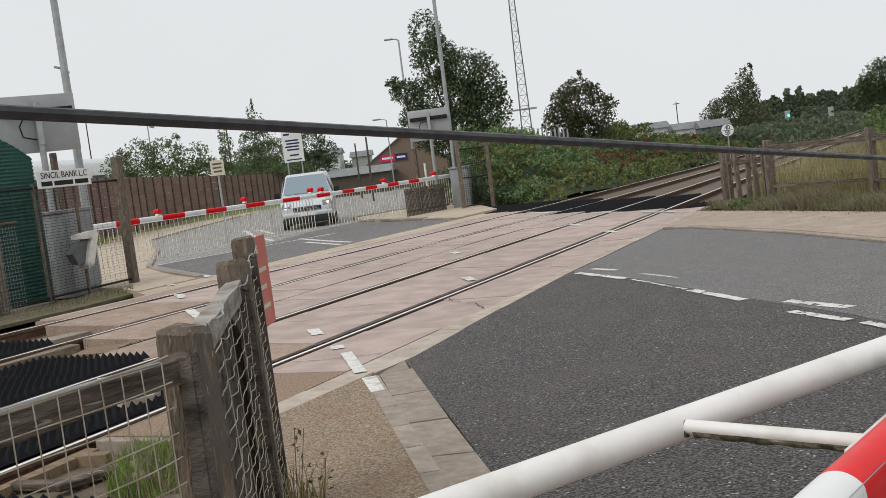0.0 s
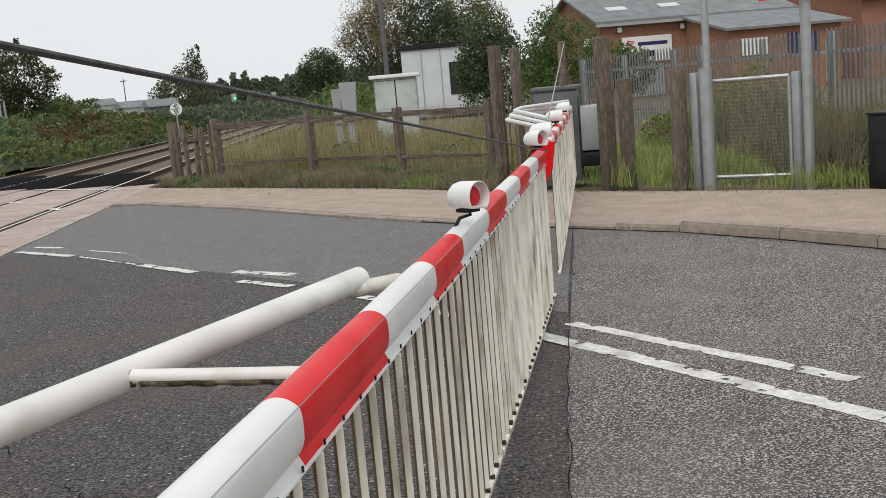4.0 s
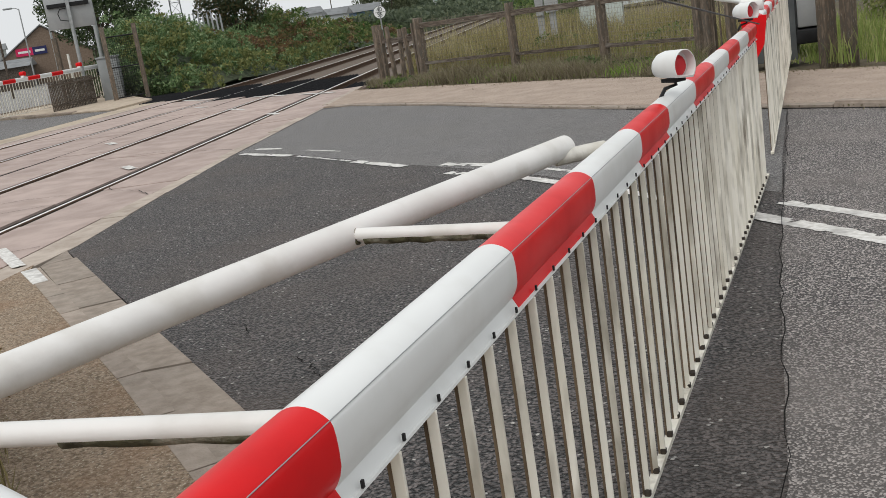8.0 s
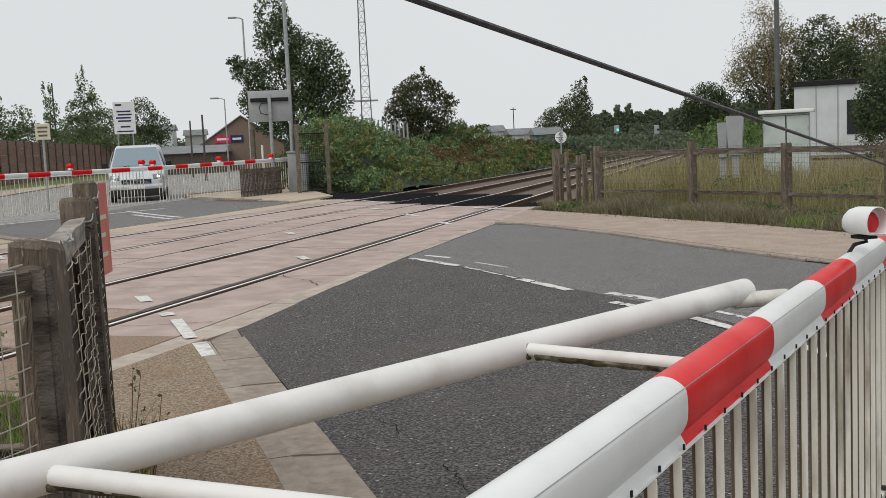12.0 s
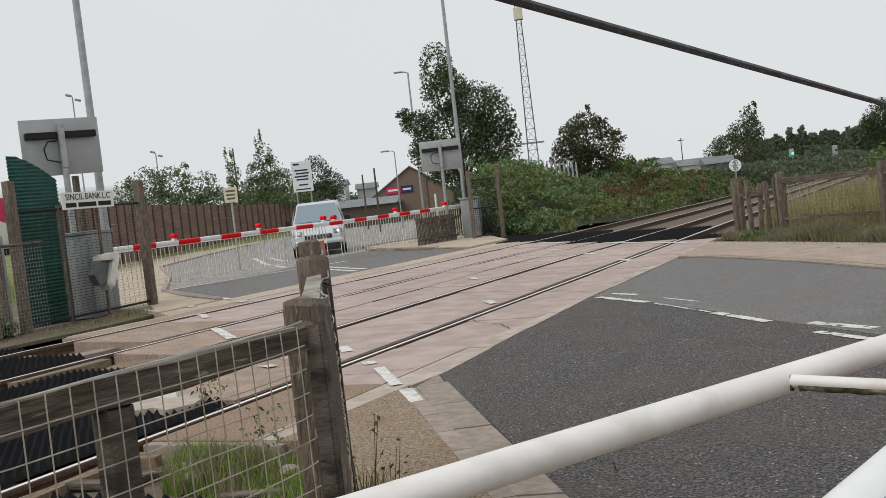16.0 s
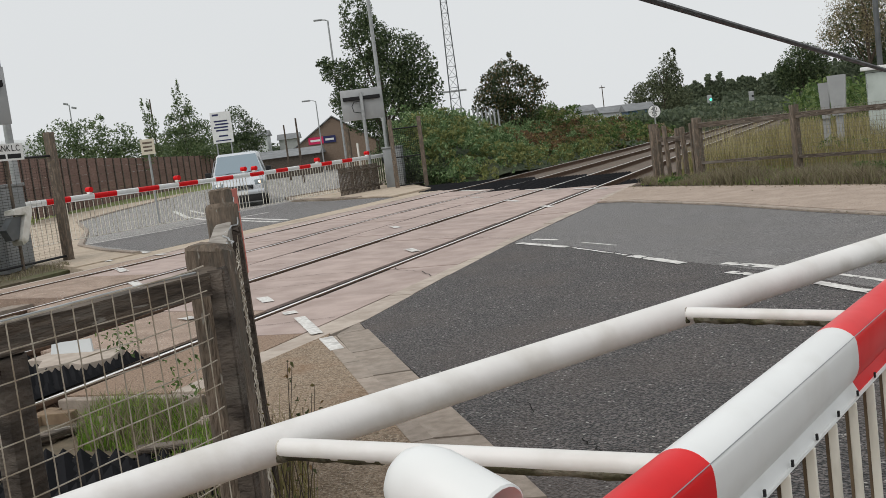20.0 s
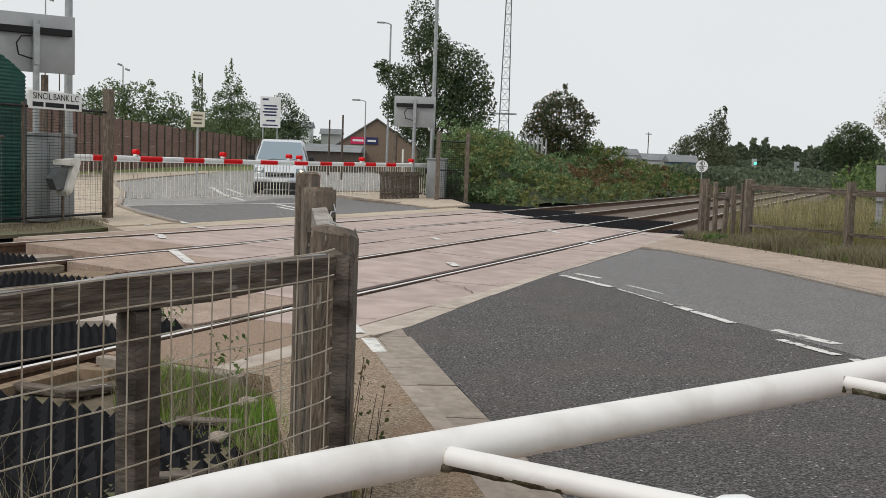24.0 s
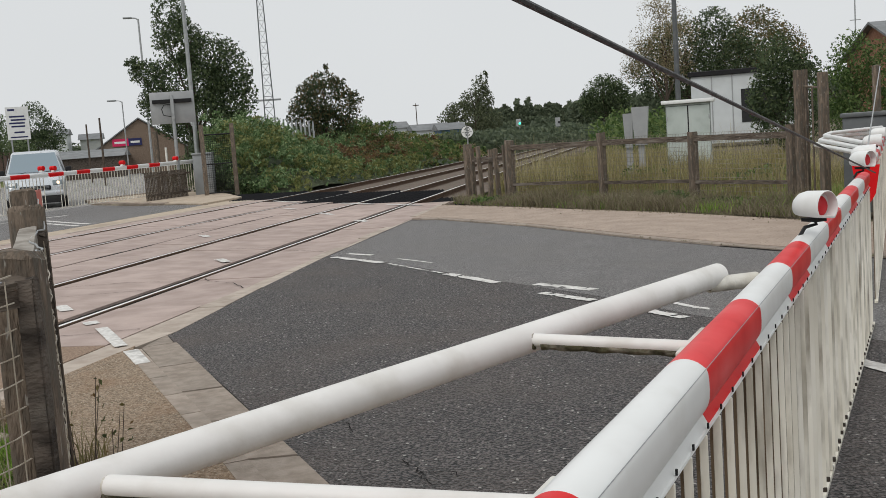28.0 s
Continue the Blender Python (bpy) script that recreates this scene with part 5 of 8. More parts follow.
def far_lamp(parent, s, z):
    bm = B()
    box(bm, -.06, .06, -.04, .04, -.09, -.03, .015)
    ob = part("lamp", bm, WHITE, parent, "white boom lamp", pose(0, s, z))
    for sx in (-1, 1):
        bm = B()
        tube(bm, [(sx * .005, 0, .012), (sx * .075, 0, .012)], .065, 14)
        part("lens", bm, RED, ob, "red lens")


for s in (3.0, 5.9, 8.5):
    far_lamp(far_boom, s, 1.29)
for s in (8.95, 11.9, 14.6):
    far_lamp(far_boom2, s, 1.27)

# wooden paling screen at the foot of the second boom
scr = thing("paling_screen", None, "brown upright palings under the far boom", "fence")
bm0 = None
for i in range(30):
    p = FB_A + fbd * (12.55 + i * .074)
    m = pose(p.x + .25, p.y, gz(p.x, p.y), 0, 0, fba)
    if bm0 is None:
        bm = B()
        box(bm, -.012, .012, -.02, .02, 0, .92, .004)
        bm0 = part("paling", bm, TIMBER_H, scr, "", m)
    else:
        clone("paling", bm0, scr, m)
for z in (.2, .8):
    a, b = FB_A + fbd * 12.5, FB_A + fbd * 14.85
    part("rail", board((a.x + .28, a.y, z), (b.x + .28, b.y, z), .06, .03, 3), TIMBER_H, scr)


def machine(name, m, w, d, h, mtl, label):
    """A barrier machine: a steel case with a lid, a door and a pivot boss."""
    th = thing(name, m, label, "barrier machine", "barrier machines")
    bm = B()
    box(bm, -w / 2, w / 2, -d / 2, d / 2, 0, h, .015)
    part("case", bm, mtl, th, smooth=30)
    bm = B()
    box(bm, -w / 2 - .03, w / 2 + .03, -d / 2 - .03, d / 2 + .03, h + .001, h + .06, .012)
    part("lid", bm, mtl, th, smooth=30)
    bm = B()
    box(bm, w / 2 + .002, w / 2 + .014, -d / 2 + .06, d / 2 - .06, .12, h - .1, .004)
    dr = part("door", bm, mtl, th)
    bm = B()
    box(bm, w / 2 + .015, w / 2 + .04, d / 2 - .14, d / 2 - .11, h * .5, h * .6, .004)
    part("handle", bm, BLACK, dr, "black handle")
    bm = B()
    tube(bm, [(-w / 2 - .09, 0, h * .72), (-w / 2, 0, h * .72)], .1, 14)
    part("pivot", bm, BLACK, th, "black pivot boss")
    return th


machine("barrier_machine", pose(-9.35, 24.55, -.02, 0, 0, fba + 28), .6, .92, 1.36, GREY_STEEL, "grey steel barrier machine across the tracks")
machine("barrier_machine", pose(-9.33, 6.72, .04, 0, 0, 20), .8, 1.15, 1.53, GREY_STEEL, "grey steel barrier machine behind the mesh gate")


# gateway beside the far machine: two tall posts, a dark mesh leaf, and shorter posts
far_gate = thing("mesh_gate", None, "dark mesh gate between two tall timber posts", "gate")
FG0, FG1 = (-8.72, 23.2), (-8.0, 23.93)
for i, p in enumerate((FG0, FG1)):
    part("gate_post", post_mesh(.14, .14, 2.28, 85 + i), TIMBER, far_gate, "tall timber post", pose(*p, gz(*p), 0, 0, 25), smooth=30)
part("mesh", mesh_panel(FG0, FG1, .1, 1.95, .07, .07, .005, 18, .002), BLACK, far_gate, "dark welded mesh")
for z in (.1, 1.02, 1.95):
    bm = B()
    tube(bm, [(*FG0, z), (*FG1, z)], .022, 6)
    part("bar", bm, BLACK, far_gate)
solo("timber_post", post_mesh(.14, .14, 2.2, 88), TIMBER, "tall timber post behind the far machine", "post", m=pose(-10.9, 24.4, 0), smooth=30)
bm = B()
box(bm, -.03, .03, -.03, .03, -.2, 1.66, .006)
solo("marker_post", bm, WHITE_DIRTY, "square off-white post beside the far machine", "post", m=pose(-10.94, 25.14, 0), smooth=30)


def wigwag_back(name, x, y, z0, top, ang, label):
    """The back of a crossing signal: a wide board on a post, with a dark rail and cable."""
    th = thing(name, pose(x, y, z0, 0, 0, ang), label, "crossing signal", "crossing signals")
    bm = B()
    tube(bm, [(-.1, 0, -.2), (-.1, 0, top - .12)], .057, 14)
    part("post", bm, GALV, th, "grey tubular post", smooth=50)
    bm = B()
    box(bm, .0, .03, -.69, .69, top - 1.02, top, .012)
    part("board", bm, SIGN_BACK, th, "grey signal board", smooth=30)
    bm = B()
    box(bm, -.1, -.002, -.62, .62, top - .36, top - .24, .01)
    part("rail", bm, BLACK, th, "black mounting rail")
    bm = B()
    tube(bm, [(-.06, .08, top - .4), (-.16, .26, top - .42), (-.16, .34, top - .55), (-.14, .3, top - .74), (-.1, .06, top - .8)], .014, 8)
    part("cable", bm, BLACK, th, "looped black cable", smooth=60)
    bm = B()
    box(bm, -.17, -.04, -.05, .05, top - .9, top - .2, .008)
    part("bracket", bm, GALV, th, "clamp")
    return th


wigwag_back("crossing_signal", -9.95, 7.2, -.1, 3.7, 148, "grey back of a crossing signal on its post").scale = (1.07, 1.07, 1.07)
wigwag_back("crossing_signal", -9.9, 23.8, 0, 3.42, 115, "grey back of the second crossing signal")

# gate and mesh fence round the left machine
gate_l = thing("mesh_gate_screen", None, "dark steel and wire mesh screen with timber end posts", "fence", "mesh screens")
GL0, GL1 = Vector((-8.62, 7.7, 0)), Vector((-8.43, 4.45, 0))
ga = math.degrees(math.atan2(-(GL1 - GL0).x, (GL1 - GL0).y))
part("post", post_mesh(.15, .15, 2.46, 81), TIMBER, gate_l, "tall timber post", pose(GL0.x, GL0.y, .04, 0, 0, ga), smooth=30)
part("post", post_mesh(.15, .15, 2.5, 82), TIMBER, gate_l, "tall timber post", pose(GL1.x, GL1.y, .08, 0, 0, ga), smooth=30)
for i, s in enumerate((.38, .68)):
    p = GL0.lerp(GL1, s)
    bm = B()
    box(bm, -.022, .022, -.022, .022, 0, 2.05, .004)
    part("upright", bm, TIMBER, gate_l, "", pose(p.x, p.y, .08, 0, 0, ga))
for z in (.16, 2.06):
    bm = B()
    tube(bm, [(*GL0.xy, z), (*GL1.xy, z)], .022, 8)
    part("bar", bm, BLACK, gate_l)
rng = random.Random(8)
bm = B()
for k in range(38):
    z = .16 + k * .05
    tube(bm, [GL0.lerp(GL1, u) + Vector((0, 0, z + rng.uniform(-.003, .003))) for u in (.38, .5, .62, .74, .86, 1)], .0042, 4, caps=False)
    tube(bm, [GL0.lerp(GL1, u) + Vector((0, 0, z + rng.uniform(-.003, .003))) for u in (0, .2, .38)], .0018, 4, caps=False)
for k in range(23):
    p = GL0.lerp(GL1, (k + .5) / 23)
    tube(bm, [(p.x, p.y, .15), (p.x, p.y, 2.05)], .0017, 4, caps=False)
part("mesh", bm, BLACK, gate_l, "dark mesh of close horizontal wires")
name_sign = thing("name_board", pose(-8.5, 6.2, 2.18, 0, 0, ga + 180), "white name board with black letters on the mesh screen", "sign")
bm = B()
box(bm, .03, .05, -.66, .66, -.15, .15, .004)
part("plate", bm, WHITE, name_sign)
words = [lettering(w, .155, BLACK, name_sign, Matrix.Identity(4)) for w in ("SINCIL", "BANK", "L.C")]
wide = [max(v.co.x for v in o.data.vertices) - min(v.co.x for v in o.data.vertices) for o in words]
at = -(sum(wide) + .09) / 2
for o, w in zip(words, wide):
    o.matrix_basis = pose(.0535, 0, .062, 90, 0, 90) @ Matrix.Translation((at + w / 2, 0, 0))
    at += w + .045
for i, (a, b) in enumerate(((-.58, -.32), (-.27, .19), (.24, .58))):
    bm = B()
    box(bm, .0505, .0535, a, b, -.115, -.035)
    part("letter_bar", bm, BLACK, name_sign, "black lettering bar")
wedge = thing("counterweight_guard", pose(-8.46, 6.3, .54, 0, 0, ga + 180), "pale bent steel guard plate hung on the screen", "guard plate")
bm = B()
profile(bm, [(-.22, .62), (.2, .66), (.24, .58), (.02, .06), (-.12, 0), (-.15, .08), (.04, .52), (-.22, .54)], .04, .26)
part("plate", bm, WHITE_DIRTY, wedge, smooth=40)
bm = B()
profile(bm, [(-.2, .5), (-.0, .5), (-.13, .12), (-.3, .1), (-.42, .3)], .05, .2)
part("cheek", bm, DARK_STEEL, wedge, "dark cheek behind the guard plate")
green = thing("green_screen", None, "dark green corrugated screen with a sloping top", "screen")
bm = B()
rows = []
for i in range(25):
    s = i / 24
    x, y = -9.0 + s * .06, 5.0 + s * .98
    top = 3.05 - .45 * max(0, (s - .15)) ** 1.6 - .1 * s
    rows.append([bm.verts.new((x + .016 * math.sin(z0 * 98), y, .05 + (top - .05) * j / 150)) for j, z0 in ((j, (.05 + (top - .05) * j / 150)) for j in range(151))])
for a, b in zip(rows, rows[1:]):
    for j in range(150):
        bm.faces.new((a[j], a[j + 1], b[j + 1], b[j]))
sh = part("sheet", bm, GREEN_SHEET, green, smooth=60)
bm = B()
box(bm, -.03, .03, -.02, .02, 0, 2.2, .004)
part("edge_post", bm, DARK_STEEL, green, "dark steel post at the sheet's edge", pose(-8.99, 6.02, .0))
sh.modifiers.new("thick", "SOLIDIFY").thickness = .012
bm = B()
box(bm, -.04, .04, -.06, .06, 0, 2.75, .006)
solo("timber_post", bm, TIMBER, "brown timber post behind the machine", "post", m=pose(-10.1, 7.6, 0))

SOIL = [(-6.68, 2.3), (-6.72, 4.4), (-7.05, 6.1), (-8.2, 7.2), (-9.3, 8.3), (-10.2, 7.6), (-8.7, 4.4), (-8.4, 2.2)]
sheet("machine_soil", SOIL, DIRT, "dark soil and litter round the gated machine", "ground", off=-.035, thick=.05)
blades("soil_tufts", scatter(SOIL, 300, 63, -.035), .1, GRASS_BROWN, 63, .005, .7, "short grass tufts round the gated machine")
# lower mesh fence beside the grass
fence_l = thing("verge_fence", None, "brown post and mesh fence along the grass bank", "fence", "mesh screens")
for i, (x, y, h) in enumerate(((-7.9, .95, 1.45), (-7.85, 2.72, 1.45), (-8.5, 4.1, 2.4), (-7.95, -.9, 1.45), (-8.0, -2.8, 1.45), (-8.05, -4.8, 1.45), (-8.1, -6.8, 1.45))):
    part("post", post_mesh(.13, .13, h, 90 + i), TIMBER, fence_l, "", pose(x, y, .1), smooth=30)
for i, y in enumerate((-4, -2, 0, 2, 3.5)):
    bm = B()
    box(bm, -.018, .018, -.018, .018, 0, 1.42)
    part("upright", bm, TIMBER, fence_l, "", pose(-7.93, y, .1))
bm = B()
tube(bm, [(-7.78, 4.4, 1.52), (-7.9, 1.0, 1.52), (-8.1, -7, 1.52)], .025, 8)
part("bar", bm, TIMBER_H, fence_l)
part("mesh", mesh_panel((-7.78, 4.35), (-8.05, -6.8), .15, 1.5, .06, .06, .0018, 9, .004), GALV, fence_l, "fine wire mesh")
bm = B()
box(bm, -.1, .1, -.12, .12, .1, 1.7, .02)
solo("pillar_box", bm, SIGN_BACK, "pale grey equipment pillar behind the fence", "cabinet", m=pose(-9.0, 4.5, 0), smooth=30)


def lamp_column(name, x, y, h, label, head="arm", ang=0, r=.07, z0=-.1, mtl=None):
    th = thing(name, pose(x, y, z0, 0, 0, ang), label, "lamp post", "lamp posts")
    bm = B()
    tube(bm, [(0, 0, 0), (0, 0, h * .25), (0, 0, h)], r, 10, r1=r * .6)
    part("column", bm, mtl or GALV, th, "", smooth=50)
    if head == "arm":
        bm = B()
        tube(bm, [(0, 0, h - .03), (.15, 0, h + .05), (.4, 0, h + .08)], r * .45, 8)
        part("arm", bm, GALV, th)
        bm = B()
        box(bm, .32, .8, -.1, .1, h + .03, h + .12, .03)
        part("lantern", bm, GREY_STEEL, th, "grey lantern")
    elif head == "flood":
        for s in (-.25, .3):
            bm = B()
            box(bm, -.17, .17, -.14, .14, 0, .15, .03)
            part("floodlight", bm, GREY_STEEL, th, "grey floodlight", pose(s, 0, h + .02 - .35 * (s > 0), 0, 18, 0))
    return th


lamp_column("lamp_post", -11.0, 27.7, 10.2, "tall grey lamp post beside the far footway", "none", r=.1)
lamp_column("lamp_post", -10.55, 8.7, 11, "tall grey lamp post behind the gated machine", "none", r=.1)
lamp_column("street_lamp", -22, 45.7, 8.9, "grey street lamp with a short arm", "arm", 205, .08)
lamp_column("street_lamp", -24.0, 46.7, 4.6, "slim grey street lamp far down the road", "arm", 200, .05)
lamp_column("floodlight_column", -45.3, 43.3, 10.8, "grey column with two floodlights over the yard", "flood", 30)
lamp_column("floodlight_column", -49.6, 55.5, 7.5, "distant grey column with two floodlights", "flood", 30)
lamp_column("floodlight_column", -53, 58.5, 6.3, "more distant floodlight column", "flood", 30, .05)
lamp_column("signal_mast", 6.0, 23.9, 9.5, "dark grey steel mast beside the relay cabinets", "none", r=.095, mtl=DARK_STEEL)
lamp_column("lamp_post", 9.65, 5.13, 8.5, "galvanised lamp post behind the gate", "none", r=.055)
for i, (x, y, h) in enumerate(((-24.2, 44.4, 3.7), (-29.8, 52.6, 3.7), (-44.3, 58.2, 7.2), (-66, 66, 9.5))):
    bm = B()
    tube(bm, [(0, 0, 0), (0, 0, h)], .07, 8, r1=.05)
    solo("utility_pole", bm, BARK, "dark wooden utility pole beside the road", "pole", "utility poles", m=pose(x, y, -.1))

# brown close-boarded fence along the far road
fp = [(-27.3, 22.8), (-31.2, 30.4), (-35.0, 37.8), (-38.6, 48.2), (-42.5, 61.6), (-46.5, 72.5)]
bf = thing("boarded_fence", None, "tall brown panelled fence along the far footway", "fence")
heights = (3.0, 2.98, 2.9, 2.66, 2.4, 2.3)
for (a, ha), (b, hb) in zip(zip(fp, heights), zip(fp[1:], heights[1:])):
    L = math.dist(a, b)
    k = round(L / 1.3)
    an = math.degrees(math.atan2(-(b[0] - a[0]), b[1] - a[1]))
    for i in range(k):
        s = i / k
        x, y, h = a[0] + (b[0] - a[0]) * s, a[1] + (b[1] - a[1]) * s, ha + (hb - ha) * s
        for j in range(6):
            z0, z1 = .05 + (h - .05) * j / 6, .05 + (h - .05) * (j + 1) / 6
            bm = B()
            box(bm, -.014 + .006 * (j % 2), .014 + .006 * (j % 2), .05, L / k - .02, z0 + .004, z1 - .004)
            part("plank", bm, BROWN, bf, "", pose(x, y, 0, 0, 0, an))
        bm = B()
        box(bm, -.06, .07, -.075, .075, 0, h + .03, .006)
        part("fence_post", bm, TIMBER_DARK, bf, "", pose(x, y, 0, 0, 0, an))

# signs over the brown fence
def board_sign(name, x, y, z0, z1, w, mtl, label, ang, bars, barm, legs=1):
    th = thing(name, pose(x, y, 0, 0, 0, ang), label, "sign", "road signs")
    bm = B()
    box(bm, -.015, .015, -w / 2, w / 2, z0, z1, .004)
    part("plate", bm, mtl, th)
    for i in range(legs):
        yy = 0 if legs == 1 else (-w * .35 if i == 0 else w * .35)
        bm = B()
        tube(bm, [(-.05, yy, -.1), (-.05, yy, z1)], .035, 8)
        part("leg", bm, GALV, th)
    for a, b, c, d in bars:
        bm = B()
        box(bm, .0155, .019, a * w, b * w, z0 + (z1 - z0) * c, z0 + (z1 - z0) * d)
        part("letter_bar", bm, barm, th, "plain lettering bar")
    return th


board_sign("yellow_notice", -15.2, 19.15, 2.1, 2.58, .42, CREAM, "cream notice plate on a post behind the fence", -52, [(-.35, .35, .7, .82), (-.35, .3, .45, .56), (-.3, .3, .2, .32)], TIMBER)
board_sign("site_board", -23.3, 35.6, 2.55, 4.05, .98, WHITE, "tall white board with rows of blue lettering", -55,
           [(-.4, -.1, .88, .94), (-.35, .3, .68, .73), (-.3, .35, .58, .63), (-.38, .3, .48, .53), (-.3, .3, .38, .43), (-.2, .25, .2, .25), (-.38, .38, .06, .1)], NAVY, 2)
bm = B()
tube(bm, [(-.0, 0, -.1), (0, 0, 1.75)], .03, 8)
sp = thing("speed_sign", pose(-2.07, 33.5, -.05), "round white speed board reading forty over fifty-five", "sign")
part("post", bm, GALV, sp)
bm = B()
tube(bm, [(0, -.01, 1.5), (0, .01, 1.5)], .235, 28)
part("disc", bm, WHITE, sp, "white disc")
bm = B()
tube(bm, [(0, .005, 1.5), (0, .016, 1.5)], .25, 28)
part("rim", bm, BLACK, sp, "black rim")
lettering("40", .22, BLACK, sp, pose(0, -.014, 1.6, 90, 0, 0))
lettering("55", .22, BLACK, sp, pose(0, -.014, 1.4, 90, 0, 0))
bm = B()
box(bm, -.2, .2, -.012, -.01, 1.49, 1.505)
part("rule", bm, BLACK, sp)

# ---- the waiting van ----
def van(m):
    th = thing("van", m, "silver panel van waiting at the far barrier", "van")
    W = .94
    # stations from the nose back: y, half width, sill, waist, roof, half width at roof
    st = [(0.0, .74, .42, .74, .78, .66), (.12, .88, .32, .86, .96, .80), (.55, .93, .28, 1.02, 1.10, .86), (1.15, W, .28, 1.12, 1.2, .86), (1.95, W, .28, 1.16, 1.84, .72), (2.4, W, .28, 1.18, 1.92, .74), (4.6, W, .28, 1.18, 1.93, .76), (4.95, .92, .35, 1.15, 1.88, .74)]
    bm = B()
    rows = []
    for y, w, s, wa, r, wr in st:
        half = [(w * .9, s), (w, s + .12), (w, wa), (wr, r - .06), (wr * .9, r)]
        pts = [(-x, z) for x, z in half] + [(x, z) for x, z in half[::-1]]
        rows.append([bm.verts.new((x, y, z)) for x, z in pts])
    for a, b in zip(rows, rows[1:]):
        for j in range(10):
            bm.faces.new((a[j], a[(j + 1) % 10], b[(j + 1) % 10], b[j]))
    bm.faces.new(rows[0])
    bm.faces.new(rows[-1])
    es = [e for e in bm.edges]
    bmesh.ops.bevel(bm, geom=es, offset=.03, segments=2, affect="EDGES", profile=.6)
    part("body", bm, SILVER, th, "", smooth=38)
    bm = B()
    q = [bm.verts.new(p) for p in ((-.82, 1.14, 1.17), (.82, 1.14, 1.17), (.67, 1.91, 1.79), (-.67, 1.91, 1.79))]
    bm.faces.new(q)
    bmesh.ops.translate(bm, verts=q, vec=(0, -.035, .04))
    part("windscreen", bm, GLASS_VAN, th, "blue-grey reflecting windscreen")
    for sx in (-1, 1):
        bm = B()
        q = [bm.verts.new(p) for p in ((sx * .947, 1.5, 1.2), (sx * .947, 2.35, 1.2), (sx * .80, 2.35, 1.74), (sx * .80, 1.98, 1.72))]
        bm.faces.new(q)
        part("side_window", bm, GLASS, th, "dark side glass", Matrix.Translation((sx * .012, 0, 0)))
        bm = B()
        box(bm, -.1, .1, -.05, .05, -.13, .13, .03)
        part("mirror", bm, BLACK, th, "black door mirror", pose(sx * 1.06, 1.45, 1.2), smooth=40)
        bm = B()
        box(bm, -.17, .17, -.03, .05, -.09, .09, .03)
        hl = part("headlight", bm, GLASS_PALE, th, "clear headlight", pose(sx * .7, .07, .84, -25, 0, sx * 22), smooth=40)
        bm = B()
        tube(bm, [(0, -.036, -.01), (0, -.03, -.01)], .05, 12)
        part("bulb", bm, LAMP_ON if sx > 0 else WHITE, hl, "lit lamp" if sx > 0 else "")
        for y in (.95, 3.95):
            bm = B()
            tube(bm, [(-.1, 0, 0), (.1, 0, 0)], .32, 22)
            wh = part("wheel", bm, TYRE, th, "black tyre", pose(sx * .83, y, .32), smooth=40)
            bm = B()
            tube(bm, [(sx * .1, 0, 0), (sx * .112, 0, 0)], .19, 14)
            part("rim", bm, GALV, wh, "grey steel rim")
    bm = B()
    box(bm, -.48, .48, -.035, .05, .62, .77, .03)
    gr = part("grille", bm, BLACK, th, "black grille", smooth=30)
    bm = B()
    box(bm, -.84, .84, -.055, .1, .2, .43, .03)
    part("bumper", bm, TYRE, th, "black lower bumper", smooth=30)
    bm = B()
    box(bm, -.86, .86, -.06, .12, .432, .6, .045)
    part("bumper_skin", bm, SILVER, th, "body-coloured bumper", smooth=40)
    for i in range(3):
        bm = B()
        box(bm, -.42, .42, -.04, -.028, .64 + i * .045, .65 + i * .045)
        part("slat", bm, SIGN_BACK, gr, "chromed slat")
    bm = B()
    box(bm, -.26, .26, -.066, -.061, .46, .57)
    part("plate", bm, WHITE, th, "blank white plate")
    for sx in (-.45, .3):
        bm = B()
        tube(bm, [(sx, 1.08, 1.19), (sx + .5, 1.22, 1.28)], .01, 5)
        part("wiper", bm, BLACK, th, "black wiper")
    return th


van(pose(-14.35, 22.6, -.06, 0, 0, 31))



# ---- the far side of the near road ----
def cabinet(name, x, y, w, d, h, ang, mtl, label, lid=.05, over=.05, legs=0.0, group="cabinets", lidm=None):
    th = thing(name, pose(x, y, 0, 0, 0, ang), label, "cabinet", group)
    bm = B()
    box(bm, -w / 2, w / 2, -d / 2, d / 2, legs, h, .01)
    part("case", bm, mtl, th, smooth=30)
    bm = B()
    box(bm, -w / 2 - over, w / 2 + over, -d / 2 - over, d / 2 + over, h + .002, h + lid, .012)
    part("lid", bm, lidm or mtl, th, smooth=30)
    # black sheet behind the doors, put in as the shade of their gaps
    bm = B()
    box(bm, -w / 2 + .008, w / 2 - .008, -d / 2 - .004, -d / 2 - .001, legs + .04, h - .05)
    part("door_gap", bm, BLACK, th, "dark gap round the doors")
    for i, s in enumerate((-1, 1)):
        bm = B()
        box(bm, s * w / 4 - w / 4 + .015, s * w / 4 + w / 4 - .015, -d / 2 - .016, -d / 2 - .005, legs + .05, h - .06, .004)
        dr = part("door", bm, mtl, th)
        bm = B()
        box(bm, s * .03 - .012, s * .03 + .012, -d / 2 - .03, -d / 2 - .015, h * .5, h * .58)
        part("handle", bm, BLACK, dr, "dark handle")
        for z in (.25, .8):
            bm = B()
            box(bm, s * (w / 2 - .025) - .02, s * (w / 2 - .025) + .02, -d / 2 - .022, -d / 2 - .015, h * z - .05, h * z + .05)
            part("hinge", bm, GALV, dr)
    return th


